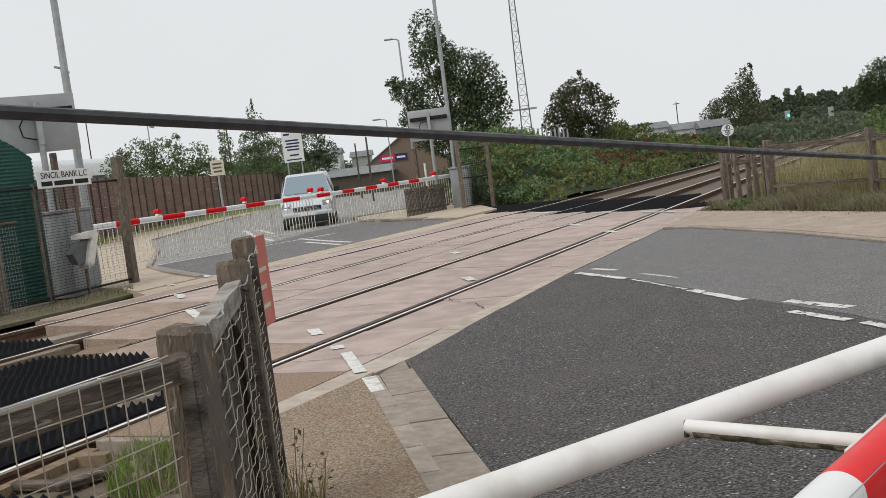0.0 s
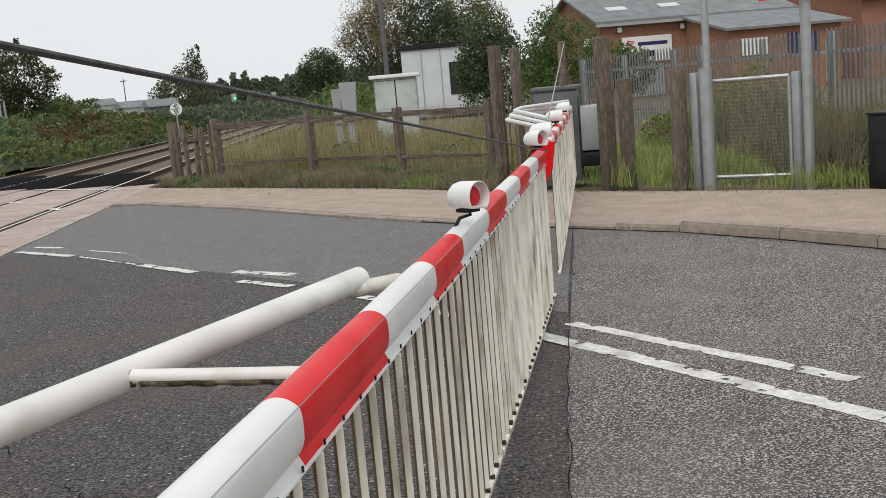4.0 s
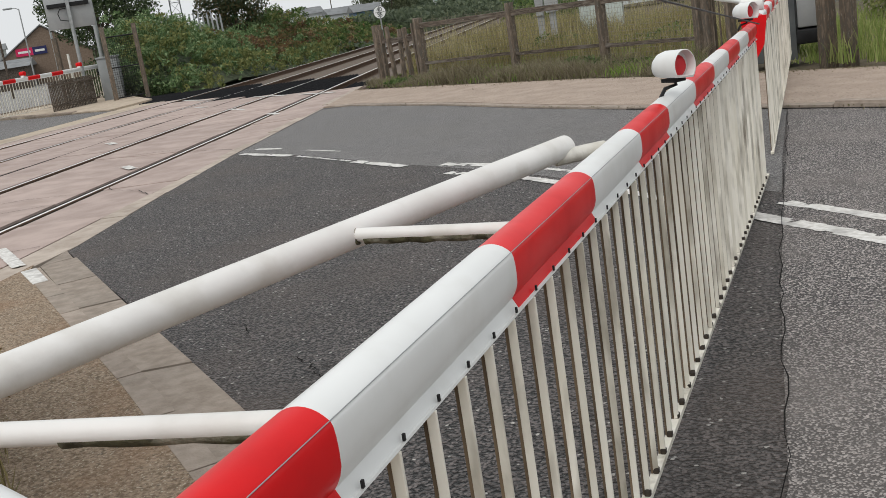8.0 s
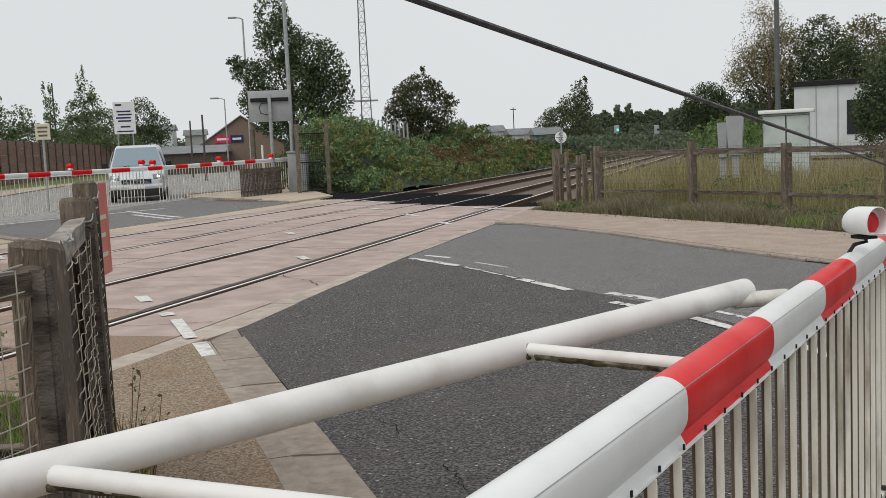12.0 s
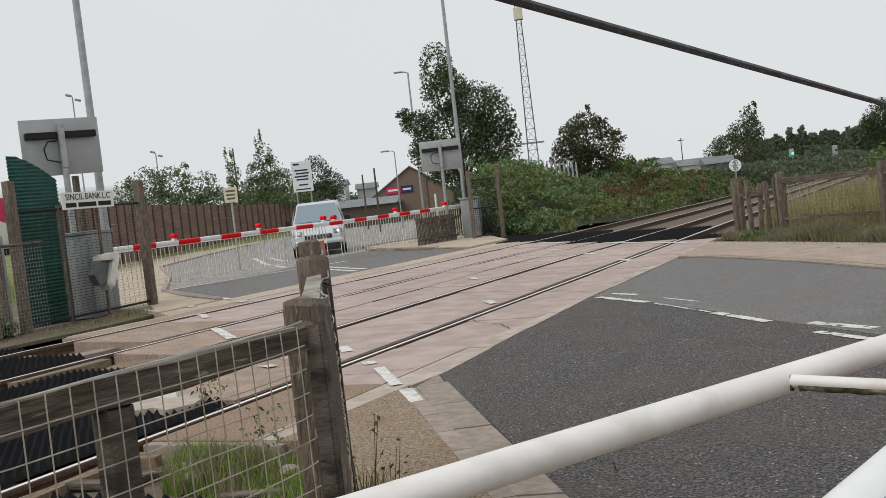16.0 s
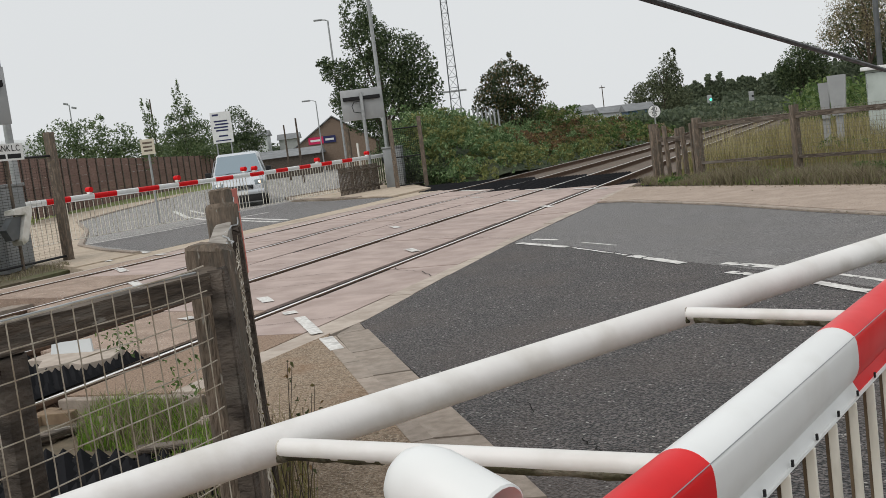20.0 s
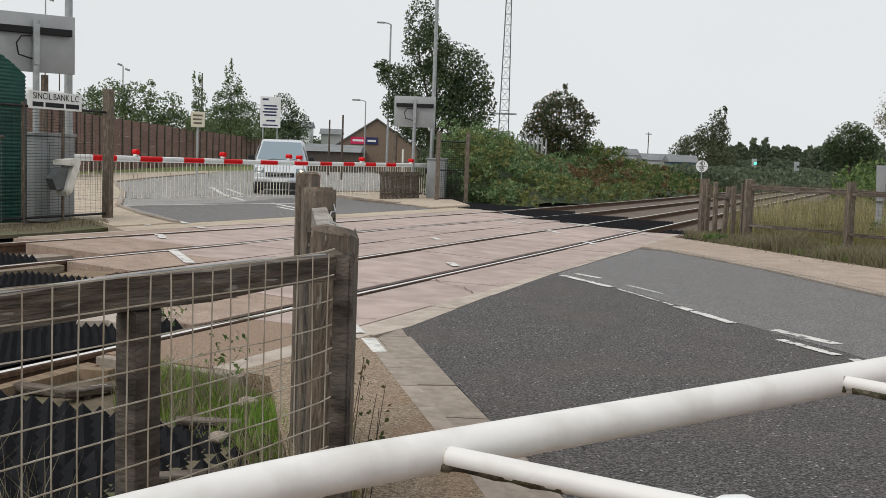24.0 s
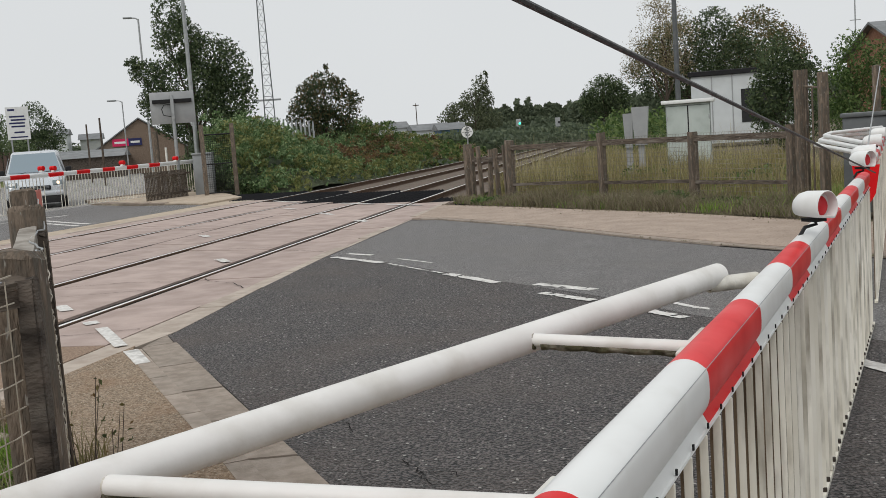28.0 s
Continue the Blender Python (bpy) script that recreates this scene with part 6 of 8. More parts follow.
cabinet("relay_cabinet", 6.13, 18.95, 1.06, .6, 1.78, -4, CABINET_GREEN, "tall pale green-grey relay cabinet in the long grass", .09, .1, lidm=WHITE)
for x, y, z0, z1, w in ((5.0, 16.25, .9, 1.75, .34), (4.72, 16.6, .85, 1.62, .2)):
    th = thing("relay_box", pose(x, y, 0, 0, 0, -4), "pale grey tapered box on a square post", "cabinet", "relay boxes")
    bm = B()
    box(bm, -.07, .07, -.06, .06, -.1, z0, .006)
    part("post", bm, SIGN_BACK, th)
    bm = B()
    v = [bm.verts.new((sx * w * (.38 if z == z0 else .55), sy * .12, z)) for z in (z0, z1) for sx, sy in ((-1, -1), (1, -1), (1, 1), (-1, 1))]
    for q in ((0, 1, 2, 3), (7, 6, 5, 4), (0, 4, 5, 1), (1, 5, 6, 2), (2, 6, 7, 3), (3, 7, 4, 0)):
        bm.faces.new([v[i] for i in q])
    part("case", bm, SIGN_BACK, th)

# timber and wire fence along the verge
FF = [(1.25, 15.0), (2.35, 13.75), (4.3, 12.5), (5.95, 11.0), (7.4, 9.2)]
ff = thing("verge_fence", None, "weathered timber post and wire fence along the verge", "fence", "timber fences")
for i, (x, y) in enumerate(FF):
    part("post", post_mesh(.17 if i in (0, 1, 4) else .14, .12, 1.2 + .04 * (i % 3), 110 + i), TIMBER, ff, "", pose(x, y, 0, 0, 0, 35), smooth=30)
for i, (a, b) in enumerate(zip(FF[1:], FF[2:])):
    part("rail", board((*a, 1.08), (*b, 1.08), .1, .05, 120 + i), TIMBER_H, ff)
    part("low_rail", board((*a, .32), (*b, .34), .06, .05, 130 + i), TIMBER_H, ff)
    part("mesh", mesh_panel(a, b, .1, 1.17, .075, .075, .0026, 140 + i, .006, 3), FENCE_MESH, ff, "fine grey mesh")
for i in range(5):
    s = (i + .5) / 5
    p = Vector((*FF[0], 0)).lerp(Vector((*FF[1], 0)), s)
    part("post", post_mesh(.09, .07, 1.1 + .05 * math.sin(i * 2), 150 + i), TIMBER, ff, "leaning upright", pose(p.x, p.y, 0, 0, 3 * math.sin(i * 4), 35), smooth=30)
part("rail", board((*FF[0], .85), (*FF[1], .85), .1, .05, 160), TIMBER_H, ff)

# gateway posts and the second machine
def tall_post(x, y, h, w, seed, label, ang=30, group="gateway posts"):
    return solo("gate_post", post_mesh(w, w * .8, h, seed), TIMBER, label, "post", group, m=pose(x, y, 0, 0, 0, ang), smooth=30)


tall_post(7.5, 8.85, 2.05, .17, 170, "tall weathered timber post at the gateway")
tall_post(7.78, 8.6, 1.98, .13, 171, "tall timber post with a steel frame beside it")
tall_post(8.66, 6.42, 1.97, .19, 172, "tall weathered timber post beside the second machine")
tall_post(8.9, 6.3, 1.4, .17, 173, "leaning weathered timber post", 40)
tall_post(9.36, 5.42, 1.46, .17, 174, "stout weathered timber post by the steel gate")
st = thing("steel_hurdle", None, "dark steel bars between two tall posts", "fence")
for i in range(3):
    bm = B()
    tube(bm, [(7.55 + i * .09, 8.78 - i * .07, .1), (7.55 + i * .09, 8.78 - i * .07, 1.78)], .014, 6)
    part("bar", bm, TIMBER, st)
bm = B()
tube(bm, [(7.5, 8.83, 1.8), (7.78, 8.6, 1.75)], .016, 6)
part("top_bar", bm, TIMBER, st)
m2 = machine("barrier_machine", pose(8.2, 7.55, 0, 0, 0, BANG), .62, .6, 1.3, DARK_STEEL, "dark grey barrier machine behind the second boom")
bm = B()
box(bm, .33, .75, -.28, .28, .42, 1.05, .02)
part("side_case", bm, SIGN_BACK, m2, "lighter grey side case", smooth=30)
bm = B()
box(bm, .3, .8, -.3, .3, .2, .4, .03)
part("base", bm, BLACK, m2, "black base", smooth=30)
SB0 = Vector((6.78, -.02, 0))
SB1 = Vector((8.22, 6.75, 0))
sbd = (SB1 - SB0).normalized()
sang = math.degrees(math.atan2(-sbd.x, sbd.y))
se = [.1, .6, 1.15, 1.7, 2.25, 2.8, 3.35, 3.9, 4.45, 5.0, 5.55, 6.1, 7.35]
boom2 = boom("barrier_boom", Matrix.Translation(SB0) @ pose(0, 0, 0, 0, 0, sang), .1, 7.35, boom_bands(se, True), .99, 1.03, .05, .06, "barrier booms", rods=.13, slots=False, side=.0, bottom=(.02, .14),
             label="second red and white boom reaching from the far kerb")
for s in (.15, 2.6, 5.2):
    lamp_unit(boom2, pose(-.01, s, 1.13, 0, 0, 0), .95)
bm = B()
prism(bm, [(-.09, 0), (.09, 0), (.06, -.2), (0, -.3), (-.06, -.2)], -.012, .012)
part("end_plate", bm, RED, boom2, "red pointed end plate", pose(0, -.05, 1.06, 90, 0, 0))
br2 = thing("boom_brace", None, "white tubular brace frame on the second boom", "barrier brace")
for z, k in ((1.06, 1.0), (1.11, .92), (1.16, .84)):
    bm = B()
    p = SB0 + sbd * 6.6
    q = SB0 + sbd * 2.7
    c = SB0 + sbd * (5.0 + .4 * k) + Vector((-.62 * k, .1, 0))
    c2 = SB0 + sbd * (4.4 + .4 * k) + Vector((-.66 * k, .1, 0))
    tube(bm, [(*p.xy, z), (*c.xy, z), (*c2.xy, z - .01), (*q.xy, z - .07)], .024, 10)
    part("tube", bm, WHITE, br2, "", smooth=60)
bm = B()
p, q = SB0 + sbd * .4, Vector((8.3, 7.2, 0))
tube(bm, [(p.x - .02, p.y, 1.03), (q.x, q.y, 1.95)], .006, 6)
solo("stay_wire", bm, GALV, "pale stay wire on the second boom", "wire")
tall_post(8.28, 7.35, 1.98, .09, 175, "rust-brown post that holds the stay")

# steel gate, signal and roadside boxes
sg = thing("steel_gate", None, "galvanised steel frame gate with mesh infill", "gate")
for (x, y), h, r in (((9.55, 5.28), 1.4, .055), ((10.58, 4.67), 1.32, .05)):
    bm = B()
    box(bm, -r, r, -r, r, -.1, h, .008)
    part("gate_post", bm, GALV, sg, "", pose(x, y, 0, 0, 0, 30), smooth=30)
a, b = Vector((9.65, 5.22, 0)), Vector((10.5, 4.72, 0))
for z in (.1, 1.28):
    bm = B()
    tube(bm, [(*a.xy, z), (*b.xy, z)], .024, 8)
    part("rail", bm, GALV, sg)
for p in (a, b):
    bm = B()
    tube(bm, [(*p.xy, .1), (*p.xy, 1.28)], .024, 8)
    part("stile", bm, GALV, sg)
part("mesh", mesh_panel(a.xy, b.xy, .1, 1.28, .1, .05, .0013, 12, .002), GALV, sg, "fine welded mesh")
bm = B()
tube(bm, [(9.62, 5.11, -.1), (9.62, 5.11, 1.42), (9.62, 5.11, 1.45)], .08, 12)
solo("post_sleeve", bm, GALV, "wider steel sleeve at the lamp post's foot", "post sleeve", smooth=40)
ww = thing("crossing_signal", pose(10.67, 4.6, 0, 0, 0, -100), "crossing signal with a red and white bordered black board", "crossing signal", "crossing signals")
bm = B()
tube(bm, [(0, 0, -.1), (0, 0, 2.6)], .062, 14)
part("post", bm, GALV, ww, smooth=50)
bm = B()
box(bm, .08, .11, -.5, .5, 2.22, 3.2, .02)
part("board", bm, BLACK, ww, "black signal board", smooth=30)
k = 0
for i in range(7):
    bm = B()
    box(bm, .111, .116, -.54 + i * .1543, -.54 + (i + 1) * .1543, 2.16, 2.3)
    part("border_patch", bm, RED if i % 2 == 0 else WHITE, ww, "red border patch" if i % 2 == 0 else "white border patch")
for s in (-1, 1):
    for i in range(6):
        bm = B()
        box(bm, .111, .116, s * .47 - .07, s * .47 + .07, 2.3 + i * .15, 2.45 + i * .15)
        part("border_patch", bm, RED if i % 2 else WHITE, ww, "red border patch" if i % 2 else "white border patch")
for yy, z, lm in ((-.22, 2.85, BLACK), (.22, 2.85, BLACK), (.05, 2.52, BLACK)):
    bm = B()
    tube(bm, [(.11, yy, z), (.13, yy, z), (.32, yy, z + .02)], .13, 18, caps=False)
    hd = part("hood", bm, BLACK, ww, "black lamp hood", smooth=40)
    bm = B()
    tube(bm, [(.12, 0, 0), (.135, 0, 0)], .115, 18)
    part("lens", bm, lm, hd, "", Matrix.Translation((0, yy, z)))
bb = thing("black_pillar", pose(11.1, 3.52, 0, 0, 0, 25), "black roadside equipment pillar at the footway's back", "cabinet")
bm = B()
box(bm, -.155, .155, -.14, .14, 0, .8, .012)
part("case", bm, BLACK, bb, smooth=30)
bm = B()
box(bm, -.165, .165, -.15, .15, .801, .83, .008)
part("lid", bm, BLACK, bb)
bm = B()
box(bm, -.13, .13, -.152, -.142, .06, .45, .004)
part("door", bm, BLACK, bb)
bm = B()
tube(bm, [(-.06, -.142, .72), (-.06, -.148, .72)], .025, 10)
part("badge", bm, WHITE, bb, "small white badge")
gc = thing("grey_cabinet", pose(12.0, 3.265, 0, 0, 0, -20), "large grey roadside cabinet with a yellow warning plate", "cabinet")
bm = B()
box(bm, -.45, .55, -.25, .25, 0, 1.36, .012)
part("case", bm, GREY_STEEL, gc, smooth=30)
bm = B()
profile(bm, [(-.3, 1.362), (.3, 1.362), (.3, 1.4), (.0, 1.46), (-.3, 1.4)], -.5, .6)
part("lid", bm, SIGN_BACK, gc)
bm = B()
box(bm, -.16, .02, -.262, -.252, .9, 1.18, .002)
wp = part("warning_plate", bm, SIGN_YELLOW, gc, "yellow electrical warning plate")
bm = B()
prism(bm, [(-.07, 0), (.07, 0), (0, .12)], 0, .002)
part("triangle", bm, BLACK, wp, "black triangle", pose(-.07, -.2635, 1.03, 90, 0, 0))
bm = B()
prism(bm, [(-.05, .012), (.05, .012), (0, .1)], 0, .002)
part("inset", bm, YELLOW, gc, "yellow inset", pose(-.07, -.2665, 1.03, 90, 0, 0))
bm = B()
for z in (.94, .97):
    box(bm, -.14, 0, -.2645, -.2625, z, z + .012)
part("letter_bar", bm, BLACK, wp, "plain lettering bar")
for z in (.3, 1.0):
    bm = B()
    box(bm, -.47, -.43, -.29, -.25, z, z + .05)
    part("hinge", bm, GALV, gc)

# palisade fence
pal = thing("palisade_fence", None, "galvanised palisade fence before the units", "fence")
PP = [(11.4, 22.0), (12.74, 15.45), (13.47, 10.4), (13.75, 5.8), (14.6, -2)]
bm = B()
profile(bm, [(-.033, 0), (-.033, 1.78), (-.012, 1.88), (0, 1.84), (.012, 1.88), (.033, 1.78), (.033, 0)], -.004, .004)
first = None
for a, b in zip(PP, PP[1:]):
    L = math.dist(a, b)
    an = math.degrees(math.atan2(-(b[0] - a[0]), b[1] - a[1]))
    for i in range(int(L / .155)):
        s = i * .155 / L
        m = pose(a[0] + (b[0] - a[0]) * s, a[1] + (b[1] - a[1]) * s, .03, 0, 0, an)
        if first is None:
            first = part("pale", bm, DULL_STEEL, pal, "", m)
        else:
            clone("pale", first, pal, m)
    for z in (.4, 1.5):
        part("rail", board((a[0] + .03, a[1], z), (b[0] + .03, b[1], z), .06, .04, 5), GALV, pal)
    for i in range(int(L / 2.7) + 1):
        s = i * 2.7 / L
        bm2 = B()
        box(bm2, -.05, .05, -.05, .05, -.1, 1.85)
        part("fence_post", bm2, GALV, pal, "", pose(a[0] + (b[0] - a[0]) * s + .09, a[1] + (b[1] - a[1]) * s, 0, 0, 0, an))


# ---- the brick units ----
def unit(name, A, Bp, depth, eave, ridge, label, wall, roofm, doors, rooflights):
    """A brick unit: front wall from A to Bp, going back by depth to the left of that line, with a pitched roof whose ridge runs along it."""
    A, Bp = Vector((*A, 0)), Vector((*Bp, 0))
    L = (Bp - A).length
    an = math.degrees(math.atan2((Bp - A).y, (Bp - A).x))
    th = thing(name, pose(A.x, A.y, -.1, 0, 0, an), label, "building", "brick units")
    bm = B()
    profile(bm, [(0, 0), (0, eave), (depth / 2, ridge), (depth, eave), (depth, 0)], 0, L)
    part("wall", bm, wall, th)
    ov = .35
    sl = (ridge - eave) / (depth / 2)
    for s in (0, 1):
        bm = B()
        y0, y1 = (-ov, depth / 2) if s == 0 else (depth + ov, depth / 2)
        z0, z1 = eave - sl * ov + .03, ridge + .03
        q = [bm.verts.new(p) for p in ((-ov, y0, z0), (L + ov, y0, z0), (L + ov, y1, z1), (-ov, y1, z1))]
        fc = bm.faces.new(q)
        r = bmesh.ops.extrude_face_region(bm, geom=[fc])
        bmesh.ops.translate(bm, verts=[v for v in r["geom"] if isinstance(v, bmesh.types.BMVert)], vec=(0, 0, .12))
        rf = part("roof", bm, roofm, th)
        if s == 0:
            for u, v, w in rooflights:
                bm = B()
                yy = depth / 2 * v
                zz = eave + sl * yy + .165
                q = [bm.verts.new(p) for p in ((u * L, yy, zz), (u * L + w, yy, zz), (u * L + w, yy + .7, zz + sl * .7), (u * L, yy + .7, zz + sl * .7))]
                bm.faces.new(q)
                part("rooflight", bm, PALE, rf, "pale rooflight")
    bm = B()
    box(bm, -ov, L + ov, -ov - .1, -ov, eave - .25, eave - .1)
    part("gutter", bm, SIGN_BACK, th, "grey gutter")
    for x0, x1, z0, z1, mm, lab in doors:
        bm = B()
        box(bm, x0, x1, -.06, .05, z0, z1, .01)
        part("panel", bm, mm, th, lab)
    return th


unit("brick_unit", (17.3, 46.2), (27.7, 47.45), 10, 4.0, 5.6, "brown brick industrial unit with a grey sheet roof", BRICK, ROOF,
     [(1.4, 3.4, .1, 1.7, SIGN_BACK, "grey roller door"), (5.2, 6.0, .1, 2.1, GREY_STEEL, "grey door")],
     [(.1, .3, 1.1), (.22, .7, 1.0), (.38, .3, 1.1), (.55, .62, 1.1), (.75, .35, 1.1)])
fan = math.degrees(math.atan2(1.25, 10.4))
lg = thing("unit_board", pose(17.3, 46.2, -.1, 0, 0, fan), "white board over the roller door with a crimson swirl", "sign")
bm = B()
box(bm, 1.1, 3.8, -.12, -.07, 1.85, 3.15, .01)
part("plate", bm, WHITE, lg)
bm = B()
tube(bm, [(1.3, -.13, 2.75), (1.42, -.13, 2.95), (1.75, -.13, 2.9), (1.5, -.13, 2.75), (1.8, -.13, 2.62)], .045, 6)
part("swirl", bm, MAGENTA, lg, "crimson swirl")
bm = B()
box(bm, 1.95, 3.55, -.13, -.121, 2.68, 2.86)
part("letter_bar", bm, NAVY, lg, "plain lettering bar")
bm = B()
box(bm, 2.0, 2.8, -.13, -.121, 2.1, 2.4)
part("dark_panel", bm, BLACK, lg, "black panel")
bm = B()
box(bm, -.06, -.01, .3, 2.6, 1.7, 3.3, .01)
part("banner", bm, WHITE, lg, "white banner on the gable")
lean = thing("brick_annexe", pose(17.3, 46.2, -.1, 0, 0, fan), "low brick annexe with a sloping sheet roof", "building", "brick units")
bm = B()
profile(bm, [(-5, 0), (-5, 2.95), (-.02, 3.85), (-.02, 0)], 4.6, 10.4)
part("wall", bm, BRICK, lean)
bm = B()
profile(bm, [(-5.35, 2.92), (-5.35, 3.04), (-.02, 4.02), (-.02, 3.89)], 4.3, 10.8)
part("roof", bm, ROOF, lean, "grey sheet roof")
for x0, x1, z0, z1, mm, lab in ((5.2, 6.6, 1.7, 2.5, WHITE, "white shop board"), (7.6, 9.2, 1.5, 2.6, NAVY, "navy shop board"), (9.5, 10.1, .1, 2.1, GREY_STEEL, "grey door")):
    bm = B()
    box(bm, x0, x1, -5.07, -5.0, z0, z1, .01)
    part("panel", bm, mm, lean, lab)
for x, y, z in ((1.0, -.1, 3.55), (4.4, -.1, 3.5)):
    bm = B()
    box(bm, x - .12, x + .12, y - .1, y, z - .14, z + .14, .04)
    part("alarm_box", bm, WHITE, lean, "white alarm box")
unit("brick_unit", (31.5, 47.2), (52, 49.7), 12, 4.3, 5.9, "second brown brick unit with a long grey roof", BRICK, ROOF,
     [(1.4, 4.4, 1.9, 3.0, WHITE, "white shop board"), (8, 14, 1.4, 3.2, PALE, "pale shop board")], [(.1, .4, 1.4), (.3, .55, 1.4), (.55, .4, 1.4), (.75, .6, 1.4)])
bm = B()
tube(bm, [(0, 0, 0), (0, 0, 10.2)], .05, 6)
tube(bm, [(-.4, 0, 8), (.4, 0, 8)], .03, 6)
solo("aerial_mast", bm, GALV, "thin aerial mast behind the units", "mast", m=pose(21, 81, 0))

# portable hut
hut = thing("portable_hut", pose(6.95, 42.1, .1, 0, 0, -4), "pale flat-roofed portable hut behind the cabinets", "hut")
bm = B()
box(bm, 0, 5.2, 0, 3, 0, 3.1, .02)
part("wall", bm, PALE, hut)
bm = B()
box(bm, -.12, 5.3, -.12, 3.1, 3.101, 3.32, .02)
part("roof", bm, BLACK, hut, "dark flat roof")
bm = B()
box(bm, 2.2, 3.9, -.03, .02, .9, 2.4)
part("window", bm, DARK, hut, "dark window")
for x in (0.9, 1.8, 4.1):
    bm = B()
    box(bm, x, x + .05, -.02, .01, .05, 3.05)
    part("cover_strip", bm, SIGN_BACK, hut)

# ---- beyond the tracks: buildings, tower, train ----
gab = thing("brick_house", pose(-36.9, 73.0, -.1, 0, 0, 28), "brown brick gabled building with a blue and crimson board", "building")
gab.scale = (.86, .86, .86)
bm = B()
v = [(-4.1, 0), (-4.1, 2.5), (0, 5.25), (4.1, 2.5), (4.1, 0)]
a = [bm.verts.new((x, 0, z)) for x, z in v]
b = [bm.verts.new((x, 12, z)) for x, z in v]
bm.faces.new(a)
bm.faces.new(b)
for i in range(5):
    bm.faces.new((a[i], a[(i + 1) % 5], b[(i + 1) % 5], b[i]))
part("wall", bm, TAN_BRICK, gab)
for s in (-1, 1):
    bm = B()
    q = [bm.verts.new(p) for p in ((s * 4.4, -.2, 2.34), (0, -.2, 5.3), (0, 12.2, 5.3), (s * 4.4, 12.2, 2.34))]
    fc = bm.faces.new(q)
    r = bmesh.ops.extrude_face_region(bm, geom=[fc])
    bmesh.ops.translate(bm, verts=[w for w in r["geom"] if isinstance(w, bmesh.types.BMVert)], vec=(0, 0, .12))
    part("roof", bm, ROOF, gab)
for x0, x1, mm, lab in ((-2.6, -1.1, MAGENTA, "crimson board"), (-1.1, .15, NAVY, "navy board")):
    bm = B()
    box(bm, x0, x1, -.09, -.02, 2.75, 3.45)
    bd = part("sign_board", bm, mm, gab, lab)
    bm = B()
    box(bm, x0 + .2, x1 - .2, -.1, -.091, 3.0, 3.2)
    part("letter_bar", bm, WHITE, bd, "plain lettering bar")
for i, (x, y, w, d, h, mm, lab) in enumerate(((-38.5, 68, 5, 9, 1.6, TIMBER_DARK, "low dark shed with a slate roof down the road"), (-44.5, 76, 6, 6, 1.7, TIMBER_DARK, "low dark workshop with a slate roof down the road"), (-53, 86, 3, 4, 4.0, PALE, "distant pale block by the road"),
                                             (-50, 88, 2, 2, 3.4, SIGN_BACK, "distant grey tank by the road"), (-15.3, 87, 3.2, 3, 1.9, PALE, "distant pale shed roof beyond the scrub"), (-19.5, 88, 3.4, 3, 2.3, PALE, "distant pale shed beyond the scrub"), (-12.3, 81.5, 2.2, 2.4, 1.8, BLUE, "distant blue container by the line"))):
    th = thing("outbuilding", pose(x, y, -.1, 0, 0, 25), lab, "building", "distant buildings")
    bm = B()
    box(bm, -w / 2, w / 2, -d / 2, d / 2, 0, h)
    part("wall", bm, mm, th)
    bm = B()
    profile(bm, [(-d / 2 - .2, h + .01), (d / 2 + .2, h + .01), (0, h + .6)], -w / 2 - .2, w / 2 + .2)
    part("roof", bm, ROOF if mm is not ROOF else GREY_STEEL, th)

tow = thing("lattice_tower", pose(-15.92, 48.3, 0, 0, 0, 20), "slim grey lattice tower with a small camera head", "tower")
for i, (sx, sy) in enumerate(((-1, -1), (1, -1), (1, 1), (-1, 1))):
    bm = B()
    tube(bm, [(sx * .33, sy * .33, 0), (sx * .1, sy * .1, 13.2)], .03, 5)
    part("leg", bm, DARK_STEEL, tow)
bm = B()
for j in range(22):
    z0, z1 = j * .6, (j + 1) * .6
    w0, w1 = .33 - .23 * z0 / 13.2, .33 - .23 * z1 / 13.2
    c = [(-1, -1), (1, -1), (1, 1), (-1, 1)]
    for q in range(4):
        p, n2 = c[q], c[(q + 1) % 4]
        tube(bm, [(p[0] * w0, p[1] * w0, z0), (n2[0] * w1, n2[1] * w1, z1)], .012, 4, caps=False)
        tube(bm, [(p[0] * w1, p[1] * w1, z1), (n2[0] * w1, n2[1] * w1, z1)], .012, 4, caps=False)
part("lacing", bm, DARK_STEEL, tow)
bm = B()
box(bm, -.25, .25, -.2, .2, 11.0, 11.7, .04)
part("cream_box", bm, CREAM, tow, "cream box")
bm = B()
box(bm, -.7, .7, -.06, .06, 3.95, 4.05)
part("crossarm", bm, GALV, tow)
bm = B()
box(bm, -.35, .35, -.15, .15, 13.2, 13.5, .05)
part("camera_head", bm, GREY_STEEL, tow, "grey camera head")

def rail_signal(x, y, h, label, lit):
    """A colour-light signal beside the line, with its back board and lamp."""
    th = thing("railway_signal", pose(x, y, -.2), label, "railway signal", "railway signals")
    bm = B()
    tube(bm, [(0, 0, 0), (0, 0, h)], .06, 8)
    part("post", bm, GREY_STEEL, th)
    bm = B()
    box(bm, -.22, .22, -.1, .1, h - .2, h + .62, .03)
    part("head", bm, SIGN_BACK, th, "pale grey head")
    bm = B()
    tube(bm, [(.12, -.16, h + .2), (.12, -.11, h + .2)], .1, 14)
    part("lens", bm, GREEN_LIT if lit else DARK, th, "lit green lens" if lit else "dark lens")


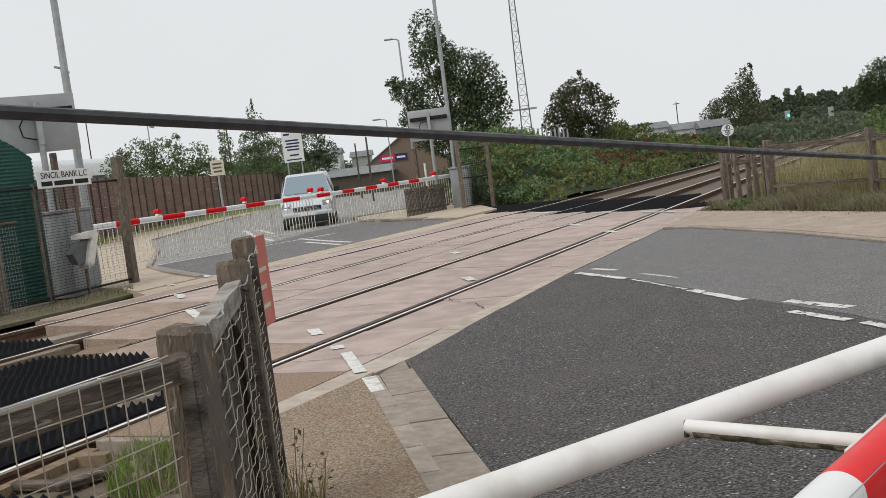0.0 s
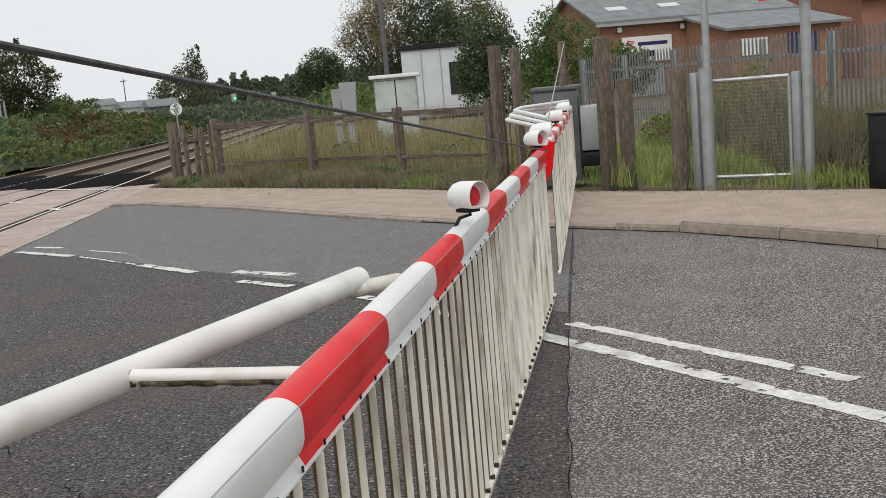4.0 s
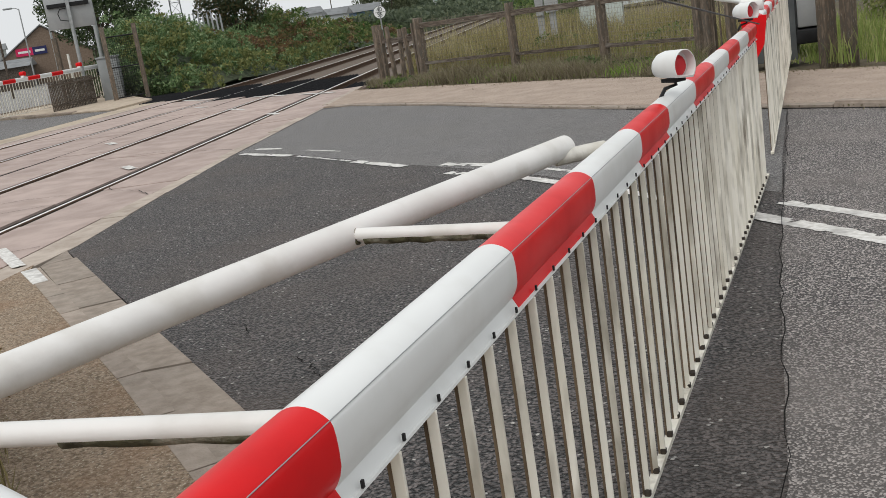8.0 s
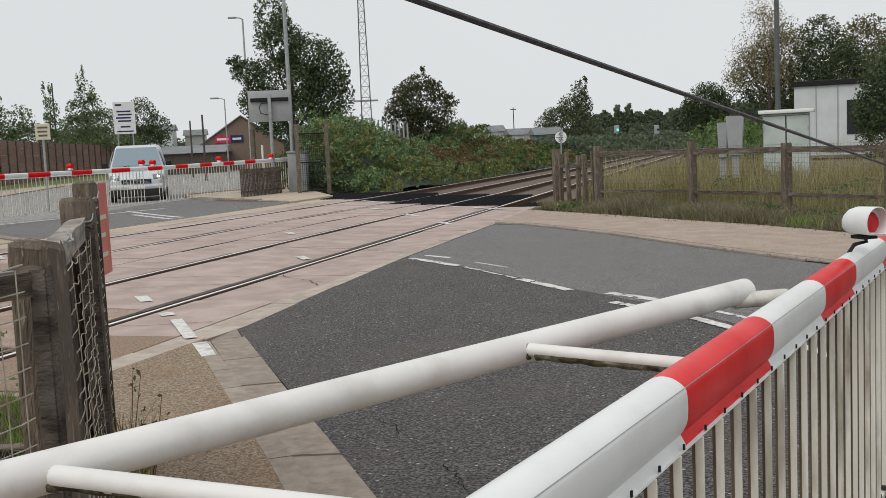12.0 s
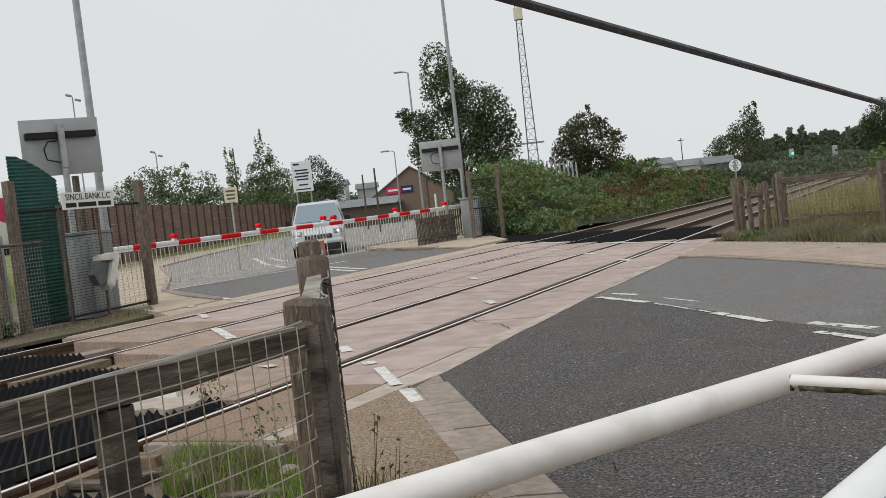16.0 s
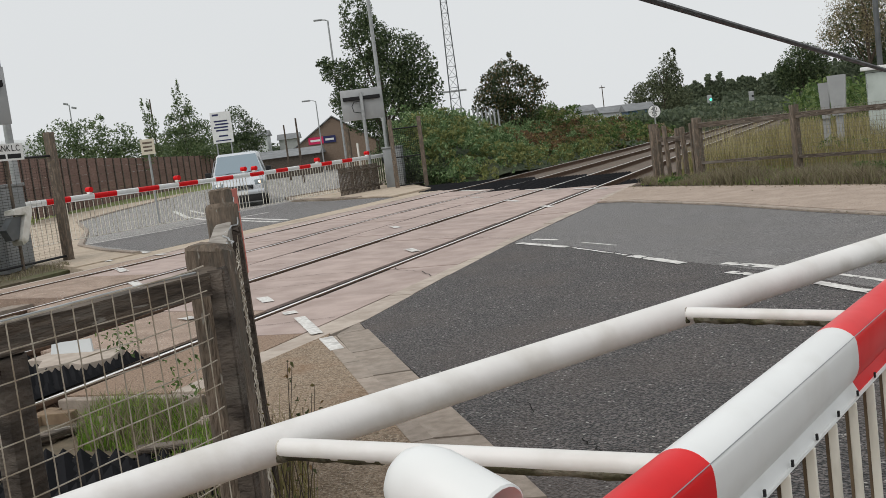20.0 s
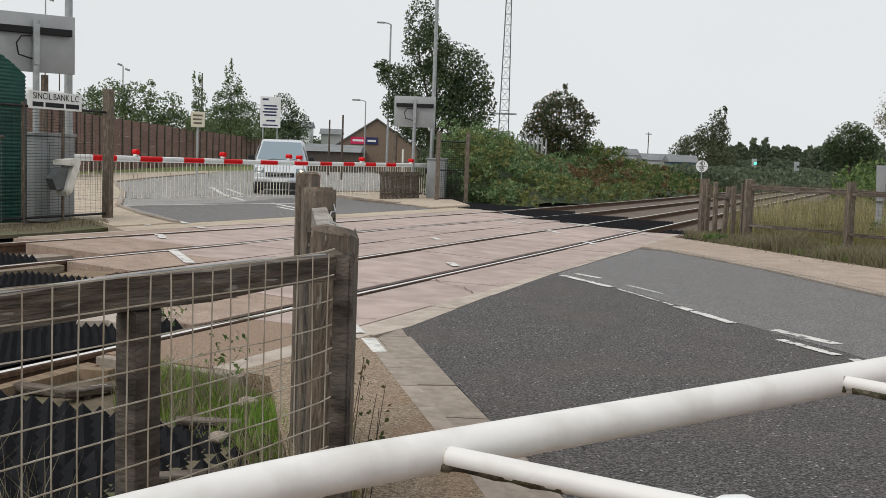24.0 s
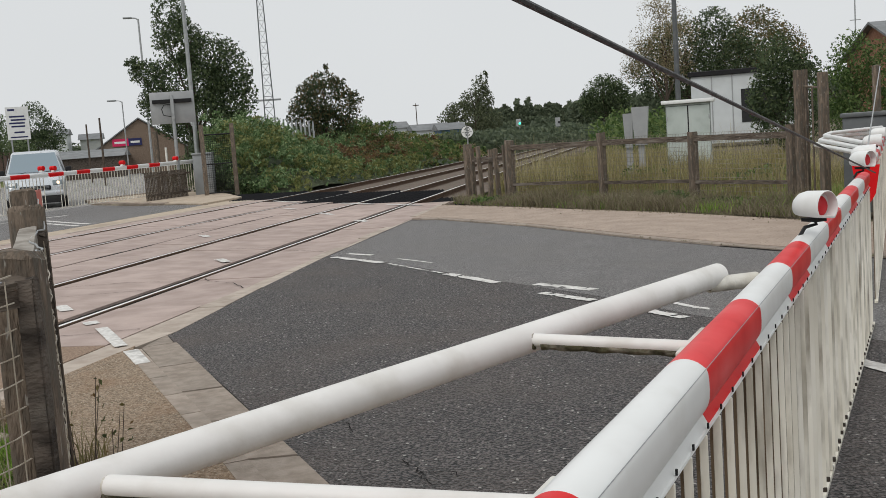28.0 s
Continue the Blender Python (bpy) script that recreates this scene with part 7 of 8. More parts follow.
rail_signal(-7.5, 91.4, 1.85, "colour-light signal showing green beside the line", True)
rail_signal(-3.65, 89.8, 1.7, "pale signal cabinet on a post beside the line", False)
bm = B()
tube(bm, [(0, 0, 0), (0, 0, 4.6)], .06, 8, r1=.04)
tube(bm, [(-.3, 0, 4.4), (.3, 0, 4.4)], .04, 6)
solo("utility_pole", bm, BARK, "thin pole with a crossarm beyond the sheds", "pole", "utility poles", m=pose(-17.5, 92, -.1))

# embankment and train
bank = thing("train_bank", None, "low grassy bank under the distant line", "bank", kind="structure")
tdir = Vector((-.25, .97, 0)).normalized()
tn = Vector((tdir.y, -tdir.x, 0))
T0_ = Vector((-44.2, 30.1, 0))
bm = B()
rows = []
for s in range(-60, 130, 10):
    c = T0_ + tdir * s
    rows.append([bm.verts.new((c + tn * o + Vector((0, 0, z)))[:]) for o, z in ((14, -.3), (6, .6), (3, 1.0), (-14, 1.0), (-30, -.3))])
for a, b in zip(rows, rows[1:]):
    for j in range(4):
        bm.faces.new((a[j], a[j + 1], b[j + 1], b[j]))
part("turf", bm, TURF, bank)
train = thing("train", Matrix.Translation(T0_ + Vector((0, 0, 1.15))) @ pose(0, 0, 0, 0, 0, math.degrees(math.atan2(-tdir.x, tdir.y))), "white express train with a yellow nose and crimson flashes", "train")
st = [(0, .98, .3, 1.5), (.1, 1.15, .25, 1.78), (.75, 1.27, .25, 2.75), (1.4, 1.33, .25, 3.35), (2.4, 1.36, .25, 3.68), (4.0, 1.37, .25, 3.8), (24, 1.37, .25, 3.8), (24.2, 1.25, .4, 3.6)]
def train_shell(bm, s0, s1, mi):
    rows = []
    for y, w, lo, hi in st[s0:s1 + 1]:
        pts = [(-w * .9, lo), (-w, lo + .4), (-w, lo + (hi - lo) * .62), (-w * .82, lo + (hi - lo) * .88), (-w * .45, hi), (w * .45, hi), (w * .82, lo + (hi - lo) * .88), (w, lo + (hi - lo) * .62), (w, lo + .4), (w * .9, lo)]
        rows.append([bm.verts.new((x, y, z)) for x, z in pts])
    for a, b in zip(rows, rows[1:]):
        for j in range(10):
            bm.faces.new((a[j], a[(j + 1) % 10], b[(j + 1) % 10], b[j])).material_index = mi
    bm.faces.new(rows[0]).material_index = mi
    bm.faces.new(rows[-1]).material_index = mi


bm = B()
train_shell(bm, 0, 7, 0)
part("body", bm, WHITE, train, "white body", smooth=50)
bm = B()
prism(bm, [(-1.0, .3), (1.0, .3), (1.1, 1.55), (1.0, 1.78), (-1.0, 1.78), (-1.1, 1.55)], 0, .05)
part("nose_panel", bm, YELLOW, train, "yellow front panel", pose(0, .01, 0, 90, 0, 0))
bm = B()
q = [bm.verts.new(p) for p in ((-.98, .1, 1.76), (.98, .1, 1.76), (.82, 1.3, 3.2), (.5, 1.5, 3.34), (-.5, 1.5, 3.34), (-.82, 1.3, 3.2))]
bm.faces.new(q)
part("windscreen", bm, GLASS_TRAIN, train, "large grey windscreen", Matrix.Translation((0, -.06, .05)))
bm = B()
box(bm, -.7, .7, 1.9, 3.4, 3.66, 3.83, .05)
part("cab_roof", bm, GREY_STEEL, train, "grey cab roof", smooth=40)
for sx in (-1, 1):
    for name, mtl, lab, pts in (("flash", MAGENTA, "crimson flash", ((1.2, 1.65), (1.9, 2.1), (2.9, 2.95), (4.0, 3.2), (8.2, 3.2), (8.2, 1.75), (5.4, 1.75), (4.6, 2.0), (3.2, 2.0), (2.2, 1.7))),
                                ("side_patch", SIGN_BACK, "pale grey side patch", ((1.5, .45), (1.75, 1.2), (2.6, 1.75), (3.6, 1.9), (4.6, 1.6), (5.0, .45))),
                                ("cab_window", GLASS, "dark cab window", ((2.5, 2.15), (3.1, 2.75), (3.7, 2.85), (3.9, 2.15))),
                                ("chin", MAGENTA, "crimson lower corner", ((.5, .4), (.5, 1.0), (.9, 1.5), (1.4, 1.5), (1.3, .4)))):
        bm = B()
        off = .012 if name == "cab_window" else 0
        q = [bm.verts.new((sx * (1.385 + off - max(0, 1.3 - y) * .1), y, z)) for y, z in pts]
        bm.faces.new(q)
        part(name, bm, mtl, train, lab)
    bm = B()
    box(bm, sx * 1.375 - .025, sx * 1.375 + .025, 7.2, 7.9, .6, 2.9)
    part("door", bm, GREY_STEEL, train, "dark door")
    for i in range(6):
        bm = B()
        box(bm, sx * 1.375 - .02, sx * 1.375 + .02, 9.5 + i * 2.3, 11.2 + i * 2.3, 1.75, 2.6, .01)
        part("window", bm, GLASS, train, "dark window")
    bm = B()
    box(bm, -.2, .2, -.08, .1, -.16, .16, .04)
    part("headlight", bm, GLASS_PALE, train, "clear headlight", pose(sx * 1.06, .12, 1.58, 0, 0, sx * 45), smooth=40)
for i, y in enumerate((3.5, 6, 18, 21)):
    bm = B()
    tube(bm, [(-1.0, y, -.1), (1.0, y, -.1)], .42, 16)
    part("wheelset", bm, BLACK, train)
bm = B()
box(bm, -.9, .9, .2, 1.2, -.45, .3, .1)
part("skirt", bm, GREY_STEEL, train, "dark lower skirt")


def block(name, A, Bp, depth, h, wall, rows, label):
    """A long flat-roofed block with rows of separate windows in its front."""
    A, Bp = Vector((*A, 0)), Vector((*Bp, 0))
    L = (Bp - A).length
    th = thing(name, pose(A.x, A.y, 0, 0, 0, math.degrees(math.atan2((Bp - A).y, (Bp - A).x))), label, "building", "station buildings")
    bm = B()
    box(bm, 0, L, min(0, depth), max(0, depth), 0, h)
    part("wall", bm, wall, th)
    bm = B()
    box(bm, -.2, L + .2, -.25, depth + .2, h + .01, h + .5)
    part("fascia", bm, GREY_STEEL, th, "dark roof fascia")
    for z0, z1 in rows:
        k = int(L / 2.0)
        for i in range(k):
            bm = B()
            box(bm, i * 2.0 + .4, i * 2.0 + 1.5, -.06, .02, z0, z1)
            wn_ = part("window", bm, WHITE, th, "white framed window")
            bm = B()
            box(bm, i * 2.0 + .5, i * 2.0 + 1.4, -.075, -.061, z0 + .12, z1 - .12)
            part("pane", bm, DARK, wn_)
    return th


block("office_block", (-69.5, 37.0), (-85.3, 59.8), 10, 9.2, PALE, ((6.2, 7.9), (2.6, 4.3)), "long pale two-storey block beside the line")
rb = thing("red_house", pose(-97, 70.5, 0, 0, 0, 55), "red brick building with a red tiled roof behind the train", "building", "station buildings")
bm = B()
box(bm, -7, 6, 0, 12, 0, 5.6)
part("wall", bm, BRICK_RED, rb)
bm = B()
profile(bm, [(-.6, 5.61), (12.6, 5.61), (6, 9.2)], -7.6, 6.6)
part("roof", bm, BRICK_RED, rb, "red tiled roof")
bm = B()
box(bm, -.6, .6, -.6, .6, 0, .6)
tube(bm, [(0, 0, .6), (0, 0, 1.2)], 1.0, 4, r1=.05)
part("cupola", bm, GREY_STEEL, rb, "small dark cupola", pose(5.5, 6, 9.0))

# ---- trees and scrub ----
F25 = (.91, .41)
tree("maple_tree", -13.5, 33.1, 8.3, [(-.6, 7.1, .75, 1.15), (-.3, 6.0, 1.1, 1.1), (.8, 5.4, 1.2, 1.0), (1.7, 4.8, .9, 1.3), (-1.7, 4.9, .75, .55), (-2.1, 5.3, .45, .35), (-.2, 4.4, 1.7, 1.2), (1.5, 3.6, 1.2, 1.2), (.2, 3.0, 1.9, 1.1), (-1.2, 3.6, 1.0, .8)], 24000, .07, LEAF, "tall dark green broadleaf tree behind the far machine", 11, face=F25)
tree("round_tree", -9.97, 39.8, 5, [(0, 3.5, 1.3, 1.2), (-.7, 3.0, 1.0, 1.0), (.8, 3.1, .95, 1.0), (0, 4.3, .7, .6), (.2, 2.3, 1.1, .8), (-1.4, 2.9, .45, .5), (1.5, 3.5, .4, .4), (-.9, 4.0, .35, .4), (.9, 4.2, .35, .4), (.2, 4.9, .25, .35)], 8200, .072, LEAF_RED_GREEN, "small round tree with reddening leaves", 12, .1, face=F25)
tree("far_tree", -14.9, 110, 8, [(-.6, 2.6, 3.6, 2.2), (.8, 6.3, 1.0, 1.5), (.4, 5.0, 1.9, 1.6), (-1.8, 3.8, 1.6, 1.2), (1.4, 7.4, .5, .8)], 9000, .13, LEAF_DULL, "distant rounded green tree by the line", 13, .2)
tree("far_tree", -.3, 112, 7, [(0, 4.6, 2.4, 2.2), (1.2, 4, 1.8, 2), (-1.2, 3.6, 1.8, 1.9)], 8000, .13, LEAF, "distant dark tree by the line", 14, .2)
tree("birch_tree", 5.9, 52.2, 9, [(-.2, 7.4, 1.1, 1.4), (-1.0, 5.6, 1.2, 1.2), (.6, 6.2, 1.3, 1.5), (-1.6, 4.4, .9, .9), (.3, 4.4, 1.5, 1.4)], 9000, .05, LEAF_BIRCH, "thin-leaved birch turning pale brown", 15, .12, hollow=.2)
tree("oak_tree", 7.1, 54, 7.6, [(0, 5.2, 2.3, 1.9), (1.8, 5.0, 1.8, 1.8), (-1.6, 4.4, 1.7, 1.7), (3.0, 4.2, 1.6, 1.6), (.8, 3.2, 2.8, 1.8), (1.6, 6.6, 1.1, .9)], 20000, .08, LEAF, "broad dark tree behind the hut", 16, .25)
tree("oak_tree", 11.2, 56, 8, [(0, 5.6, 1.8, 1.9), (1.2, 4.6, 1.7, 1.9), (-1.0, 4.4, 1.5, 1.8)], 11000, .08, LEAF_RUST, "broad tree with bronze leaves behind the hut", 17, .25)
tree("shrub_tree", 9.7, 31.5, 4.3, [(0, 3.0, .9, 1.2), (.6, 2.5, .9, 1.1), (-.4, 2.0, .8, 1.0), (.2, 1.1, 1.2, 1.0)], 9000, .065, LEAF, "tall dark shrub beside the hut", 18, .1, category="shrub")
tree("shrub_tree", 11.6, 28, 3.8, [(0, 2.9, .8, 1.0), (.9, 2.5, .9, 1.0), (-.5, 2.0, .8, .9), (.3, 1.1, 1.3, 1.0)], 9000, .055, LEAF_MID, "bright green shrub behind the gateway", 19, .1, category="shrub")
tree("shrub_tree", 14.2, 31, 3.0, [(0, 1.9, 1.0, .9), (.9, 1.5, .9, .9)], 2200, .1, LEAF_MID, "low green shrub behind the gateway", 20, .1, category="shrub")
FL = (.72, .7)
for i, (x, y, L, n, mm, lab) in enumerate((
        (-41.8, 47.8, [(-3.0, 4.0, 1.3, 1.2), (-1.6, 4.6, 1.5, 1.3), (0, 4.4, 1.6, 1.4), (1.7, 4.2, 1.5, 1.2), (-.6, 2.8, 3.2, 1.4), (2.6, 3.0, 1.6, 1.2), (-2.6, 5.0, .5, .6), (.7, 5.5, .5, .6)], 9000, LEAF_SHRUB, "broad loose green shrub over the boarded fence"),
        (-43.2, 56.1, [(0, 6.2, .35, 1.2), (.2, 5.0, .6, 1.0), (-.2, 4.0, .8, 1.0), (.2, 2.8, 1.3, 1.0)], 2200, LEAF_SHRUB, "slender green sapling over the boarded fence"),
        (-44.1, 61.7, [(-.2, 7.8, .35, 1.3), (.1, 6.6, .8, 1.1), (.5, 5.5, 1.2, 1.1), (-.7, 5.2, .9, 1.0), (1.0, 4.4, 1.6, 1.1), (-.6, 4.0, 1.6, 1.1), (.2, 3.0, 2.4, 1.3)], 7000, LEAF_SHRUB, "tall feathery green sapling over the boarded fence"),
        (-47.5, 66.5, [(0, 2.8, 2.4, 1.3), (2.2, 2.6, 2.2, 1.2), (-2, 3.1, 2.0, 1.3)], 6000, LEAF_SHRUB, "low green shrub over the boarded fence"),
        (-45.5, 71.5, [(0, 4.8, 1.4, 1.8), (1.3, 4.0, 1.2, 1.4), (-1.3, 3.9, 1.2, 1.5), (0, 2.6, 2.4, 1.6)], 9000, LEAF, "dark tree behind the site board"),
        (-38, 84, [(0, 4.6, 1.2, 1.0), (.9, 4.0, .9, .9), (-.9, 3.8, .9, .9), (0, 2.8, 1.4, 1.2)], 2600, LEAF, "small dark tree beyond the sheds"))):
    tree("shrub", x, y, 5, L, n, .1 if i < 5 else .05, mm, lab, 30 + i, .06, "shrubs", FL, category="shrub")


def scrub(name, outline, n, height, size, material, label, seed, base=-.05):
    """A thicket: leaves over a lumpy mound."""
    rng = np.random.default_rng(seed)
    p = scatter(outline, n, seed, base)
    lump = np.array([noise.noise(Vector((x * .55 + seed, y * .55, 0))) for x, y, _ in p]) * .5 + .62
    edge = np.array([min(math.hypot(x - a[0], y - a[1]) for a in outline) for x, y, _ in p])
    p[:, 2] += np.clip(lump, .12, 1.2) * height * np.clip(.35 + edge * .25, 0, 1) * rng.uniform(0, 1.08, n) ** .5
    ob = leaf_cloud(name, p, size, material, None, seed)
    return tagged(ob, label, "scrub", "", "stuff")


def bank_rise(x, y, seed=0):
    """Height of the overgrown bank over the cess."""
    side = min(1.0, max(0.0, (-5.7 - x) / 3.9))
    dip = 1 - .45 * math.exp(-((y - 36) / 4.0) ** 2) if y < 46 else .75 + .45 * noise.noise(Vector((x * .4, y * .3, seed)))
    front = min(1.0, max(.1, (y - 24.2) / 2.6))
    return side, .14 + front * (2.35 if y < 46 else 1.7 - .008 * (y - 46)) * side ** .7 * dip


BR1 = [(-7.6, 24.2), (-6.1, 24.6), (-5.75, 28), (-5.7, 34), (-5.6, 44), (-9.5, 44), (-10.6, 36), (-11.2, 31), (-10.4, 27.5), (-9.0, 25.2)]
BR2 = [(-6.3, 42), (-5.6, 48), (-5.2, 58), (-5.0, 68), (-10, 68), (-10, 56), (-9.5, 43)]


def stems(outline, seed, label):
    """The dark woody mass inside a thicket, a little below its leaves."""
    bm = B()
    ys_ = sorted(p[1] for p in outline)
    rows = []
    for y in np.linspace(ys_[0] + .5, ys_[-1] - .3, 24):
        cut = []
        for a, b in zip(outline, outline[1:] + outline[:1]):
            if (a[1] > y) != (b[1] > y):
                cut.append(a[0] + (b[0] - a[0]) * (y - a[1]) / (b[1] - a[1]))
        x0, x1 = min(cut) + .1, max(cut) - .15
        rows.append([bm.verts.new((x, y, gz(x, y) - .12 + max(0, .62 * bank_rise(x, y, seed)[1] - .2 + .12 * noise.noise(Vector((x * 2, y * 2, seed))))) ) for x in np.linspace(x0, x1, 9)])
    for a, b in zip(rows, rows[1:]):
        for j in range(8):
            bm.faces.new((a[j], a[j + 1], b[j + 1], b[j]))
    return solo("bramble_stems", bm, MASS, label, "scrub", "", "stuff", smooth=80)


stems(BR1, 41, "dark stems inside the bramble bank")
stems(BR2, 42, "dark stems inside the rusty bank")


def bank(outline, count, seed):
    """Bushy clumps that climb from the cess to the fence, sorted by what grows there."""
    rng = np.random.default_rng(seed)
    kinds = {}
    for x, y, z in scatter(outline, count, seed, 0):
        side, h = bank_rise(x, y, seed)
        h *= rng.uniform(.62, 1.08)
        r = rng.uniform(.32, .62) * (.65 + .5 * side)
        u = rng.uniform()
        if y > 41:
            kind = "mid" if u < .45 else "foot" if u < .7 else "rust" if u < .85 else "birch" if u < .93 else "red"
        elif side < .22:
            kind = "foot" if u < .75 else "bramble"
        elif y > 32 and side < .75:
            kind = "red" if u < .4 else "rust" if u < .7 else "bramble"
        else:
            kind = "bramble" if u < .8 else "foot"
        kinds.setdefault(kind, []).append(((x, y, z + h - r * .3), (r, r, r * .72)))
    return kinds


for outline, count, per, size, sd in ((BR1, 760, 100, .058, 41), (BR2, 340, 80, .08, 42)):
    for kind, lobes in bank(outline, count, sd).items():
        mtl, lab = {"bramble": (LEAF_BRAMBLE, "dense green bramble bank beside the far track"), "foot": (LEAF_FOOT, "yellowing weeds at the bank's foot"),
                    "rust": (LEAF_RUST, "rusty turning scrub on the bank"), "red": (LEAF_RED, "russet dying brambles on the bank"),
                    "mid": (LEAF_MID, "green scrub along the track"), "birch": (LEAF_BIRCH, "pale dry scrub along the track")}[kind]
        tagged(leaf_cloud("bramble_bank", lobe_points(lobes, per * len(lobes), sd, .7), size, mtl, None, sd), lab, "scrub", "", "stuff")


def ridge(outline, height, n, size, seed, label, material=None):
    """A far wood: a dark lumpy mass with loose leaves over it."""
    line = [Vector((*p, 0)) for p in outline]
    rng = np.random.default_rng(seed)
    bm, pts, rows = B(), [], []
    k = 60
    for i in range(k + 1):
        u = i / k * (len(line) - 1)
        a, w = line[min(int(u), len(line) - 2)], u - min(int(u), len(line) - 2)
        c = a.lerp(line[min(int(u), len(line) - 2) + 1], w)
        h = height * (.72 + .5 * noise.noise(Vector((i * .33, seed, 0))) + .22 * noise.noise(Vector((i * 1.1, seed, 3))))
        dv = (line[-1] - line[0]).normalized()
        nv = Vector((-dv.y, dv.x, 0))
        rows.append([bm.verts.new(c + nv * o + Vector((0, 0, z))) for o, z in ((-5, -.3), (-4.2, h * .45), (-2.2, h * .82), (0, h), (3, h * .6), (5, -.3))])
        for q in range(n // k):
            th = rng.uniform(0, 1) ** .7
            pts.append(c + dv * rng.uniform(-.5, .5) * (line[-1] - line[0]).length / k + nv * (-5 * math.cos(th * 1.5) + rng.uniform(-.6, .6)) + Vector((0, 0, h * (math.sin(th * 1.57) * 1.04 + rng.uniform(-.06, .1)))))
    for a, b in zip(rows, rows[1:]):
        for j in range(5):
            bm.faces.new((a[j], a[j + 1], b[j + 1], b[j]))
    bm.faces.new(rows[0])
    bm.faces.new(rows[-1])
    th = thing("far_wood", None, label, "trees", "", "stuff")
    part("mass", bm, MASS, th, smooth=80)
    leaf_cloud("leaves", pts, size, material or LEAF_FAR, th, seed)
    return th


ridge([(-9.5, 62), (-8.2, 71), (-6.9, 80), (-5.6, 96), (-5.0, 112)], 1.5, 5400, .2, 43, "distant scrub beside the line", LEAF_FAR)
ridge([(-46, 296), (-36, 292), (-28, 290), (-14, 292), (4, 300)], 9.0, 9000, .55, 48, "far wooded rise behind the line", LEAF_FAR)
ridge([(-40, 112), (-22, 116), (-7, 120)], 2.6, 9000, .26, 44, "distant low line of trees beyond the sheds")
ridge([(-4, 121), (6, 122), (18, 120), (44, 116), (64, 112)], 4.9, 15000, .28, 47, "distant line of trees along the railway")
ridge([(-78, 104), (-56, 100), (-36, 104), (-24, 110)], 3.4, 4200, .36, 45, "distant low trees over the rooftops")
# palisade stub over the brambles
pal2 = thing("palisade_fence", None, "grey palisade fence above the bramble bank", "fence", "palisade fences")
pp = bmesh.new()
profile(pp, [(-.035, 0), (-.035, 2.5), (-.012, 2.64), (0, 2.58), (.012, 2.64), (.035, 2.5), (.035, 0)], -.006, .006)
first2 = None
for i in range(14):
    s_ = i / 13
    m = pose(-10.6 + 2.1 * s_, 32.9 + .7 * s_, .05 - .3 * s_ + .06 * math.sin(i * 1.9), 0, 2 * math.sin(i * 3.1), -75)
    if first2 is None:
        first2 = part("pale", pp, GALV, pal2, "", m)
    else:
        clone("pale", first2, pal2, m)
scrub("gateway_scrub", [(-9.6, 24.9), (-8.0, 24.2), (-7.5, 24.6), (-9.0, 27.5), (-11.5, 30.5), (-12.6, 28.5)], 9000, 2.3, .055, LEAF, "dark scrub behind the far mesh gate", 61)
scrub("right_scrub", [(2.5, 34), (6.3, 30), (6.6, 40), (6, 60), (3.0, 60)], 5000, 2.2, .12, LEAF_MID, "green scrub behind the relay cabinets", 46)
scrub("gate_scrub", [(10.5, 12), (12.4, 8), (13.3, 5.5), (13.4, 8.5), (12.4, 15)], 8000, 1.7, .045, LEAF_FOOT, "tangled yellowing weeds before the palisade fence", 47)
scrub("gate_scrub", [(10.9, 5.0), (13.0, 3.2), (13.5, 4.5), (11.6, 6.8)], 4200, .9, .045, LEAF_DULL, "green weeds behind the black pillar", 48)
scrub("verge_bush", [(-9.3, 2.7), (-8.15, 2.5), (-8.1, 4.0), (-9.3, 4.2)], 7000, 2.1, .04, LEAF_SHRUB, "green bush behind the mesh fence", 49)
VERGE = [(1.1, 13.6), (2.8, 11.75), (4.3, 10.2), (5.6, 8.9), (7.2, 7.0), (7.4, 9.0), (5.9, 10.9), (4.2, 12.4), (2.3, 13.7), (1.3, 15.0)]
blades("verge_grass", scatter(VERGE, 15000, 51), .19, GRASS_BROWN, 51, .006, 1.3, "dry straw-coloured verge grass under the fence")
blades("verge_grass_green", scatter(VERGE, 1800, 52), .14, GRASS, 52, .007, .9, "green tufts in the verge")
FIELD = [(1.6, 15.0), (4.4, 12.7), (7.5, 9.6), (9, 12), (8.5, 20), (5.5, 30), (2, 30)]
blades("long_grass", scatter(FIELD, 44000, 53), .4, GRASS_DRY, 53, .006, .6, "long dry grass behind the verge fence")
blades("seeding_grass", scatter(FIELD, 5000, 93), .62, GRASS_SEED, 93, .005, .5, "tall pale seeding grass behind the verge fence")
blades("long_grass_green", scatter(FIELD, 6000, 54), .25, GRASS_LIGHT, 54, .009, .5, "green grass behind the verge fence")
GATEG = [(7.6, 8.4), (8.6, 6.0), (9.5, 4.9), (10.8, 3.7), (12.2, 3.0), (13.2, 5), (12.6, 9), (10.5, 13), (8.5, 13)]
blades("gate_grass", scatter(GATEG, 11000, 55), .2, GRASS_LIGHT, 55, .008, .6, "short green grass behind the gateway")
blades("gate_stalks", scatter([(10.6, 4.9), (13, 3.4), (13.4, 8), (11.5, 14), (10.8, 9)], 9000, 56), .85, GRASS_BROWN, 56, .005, .7, "tall dead stalks before the palisade fence")
blades("bank_grass", scatter([(-8.2, 3.5), (-8.2, -6), (-13, -6), (-18, 2), (-12, 6), (-9.5, 5)], 26000, 57), .17, GRASS, 57, .009, .5, "rough green grass behind the mesh fence")
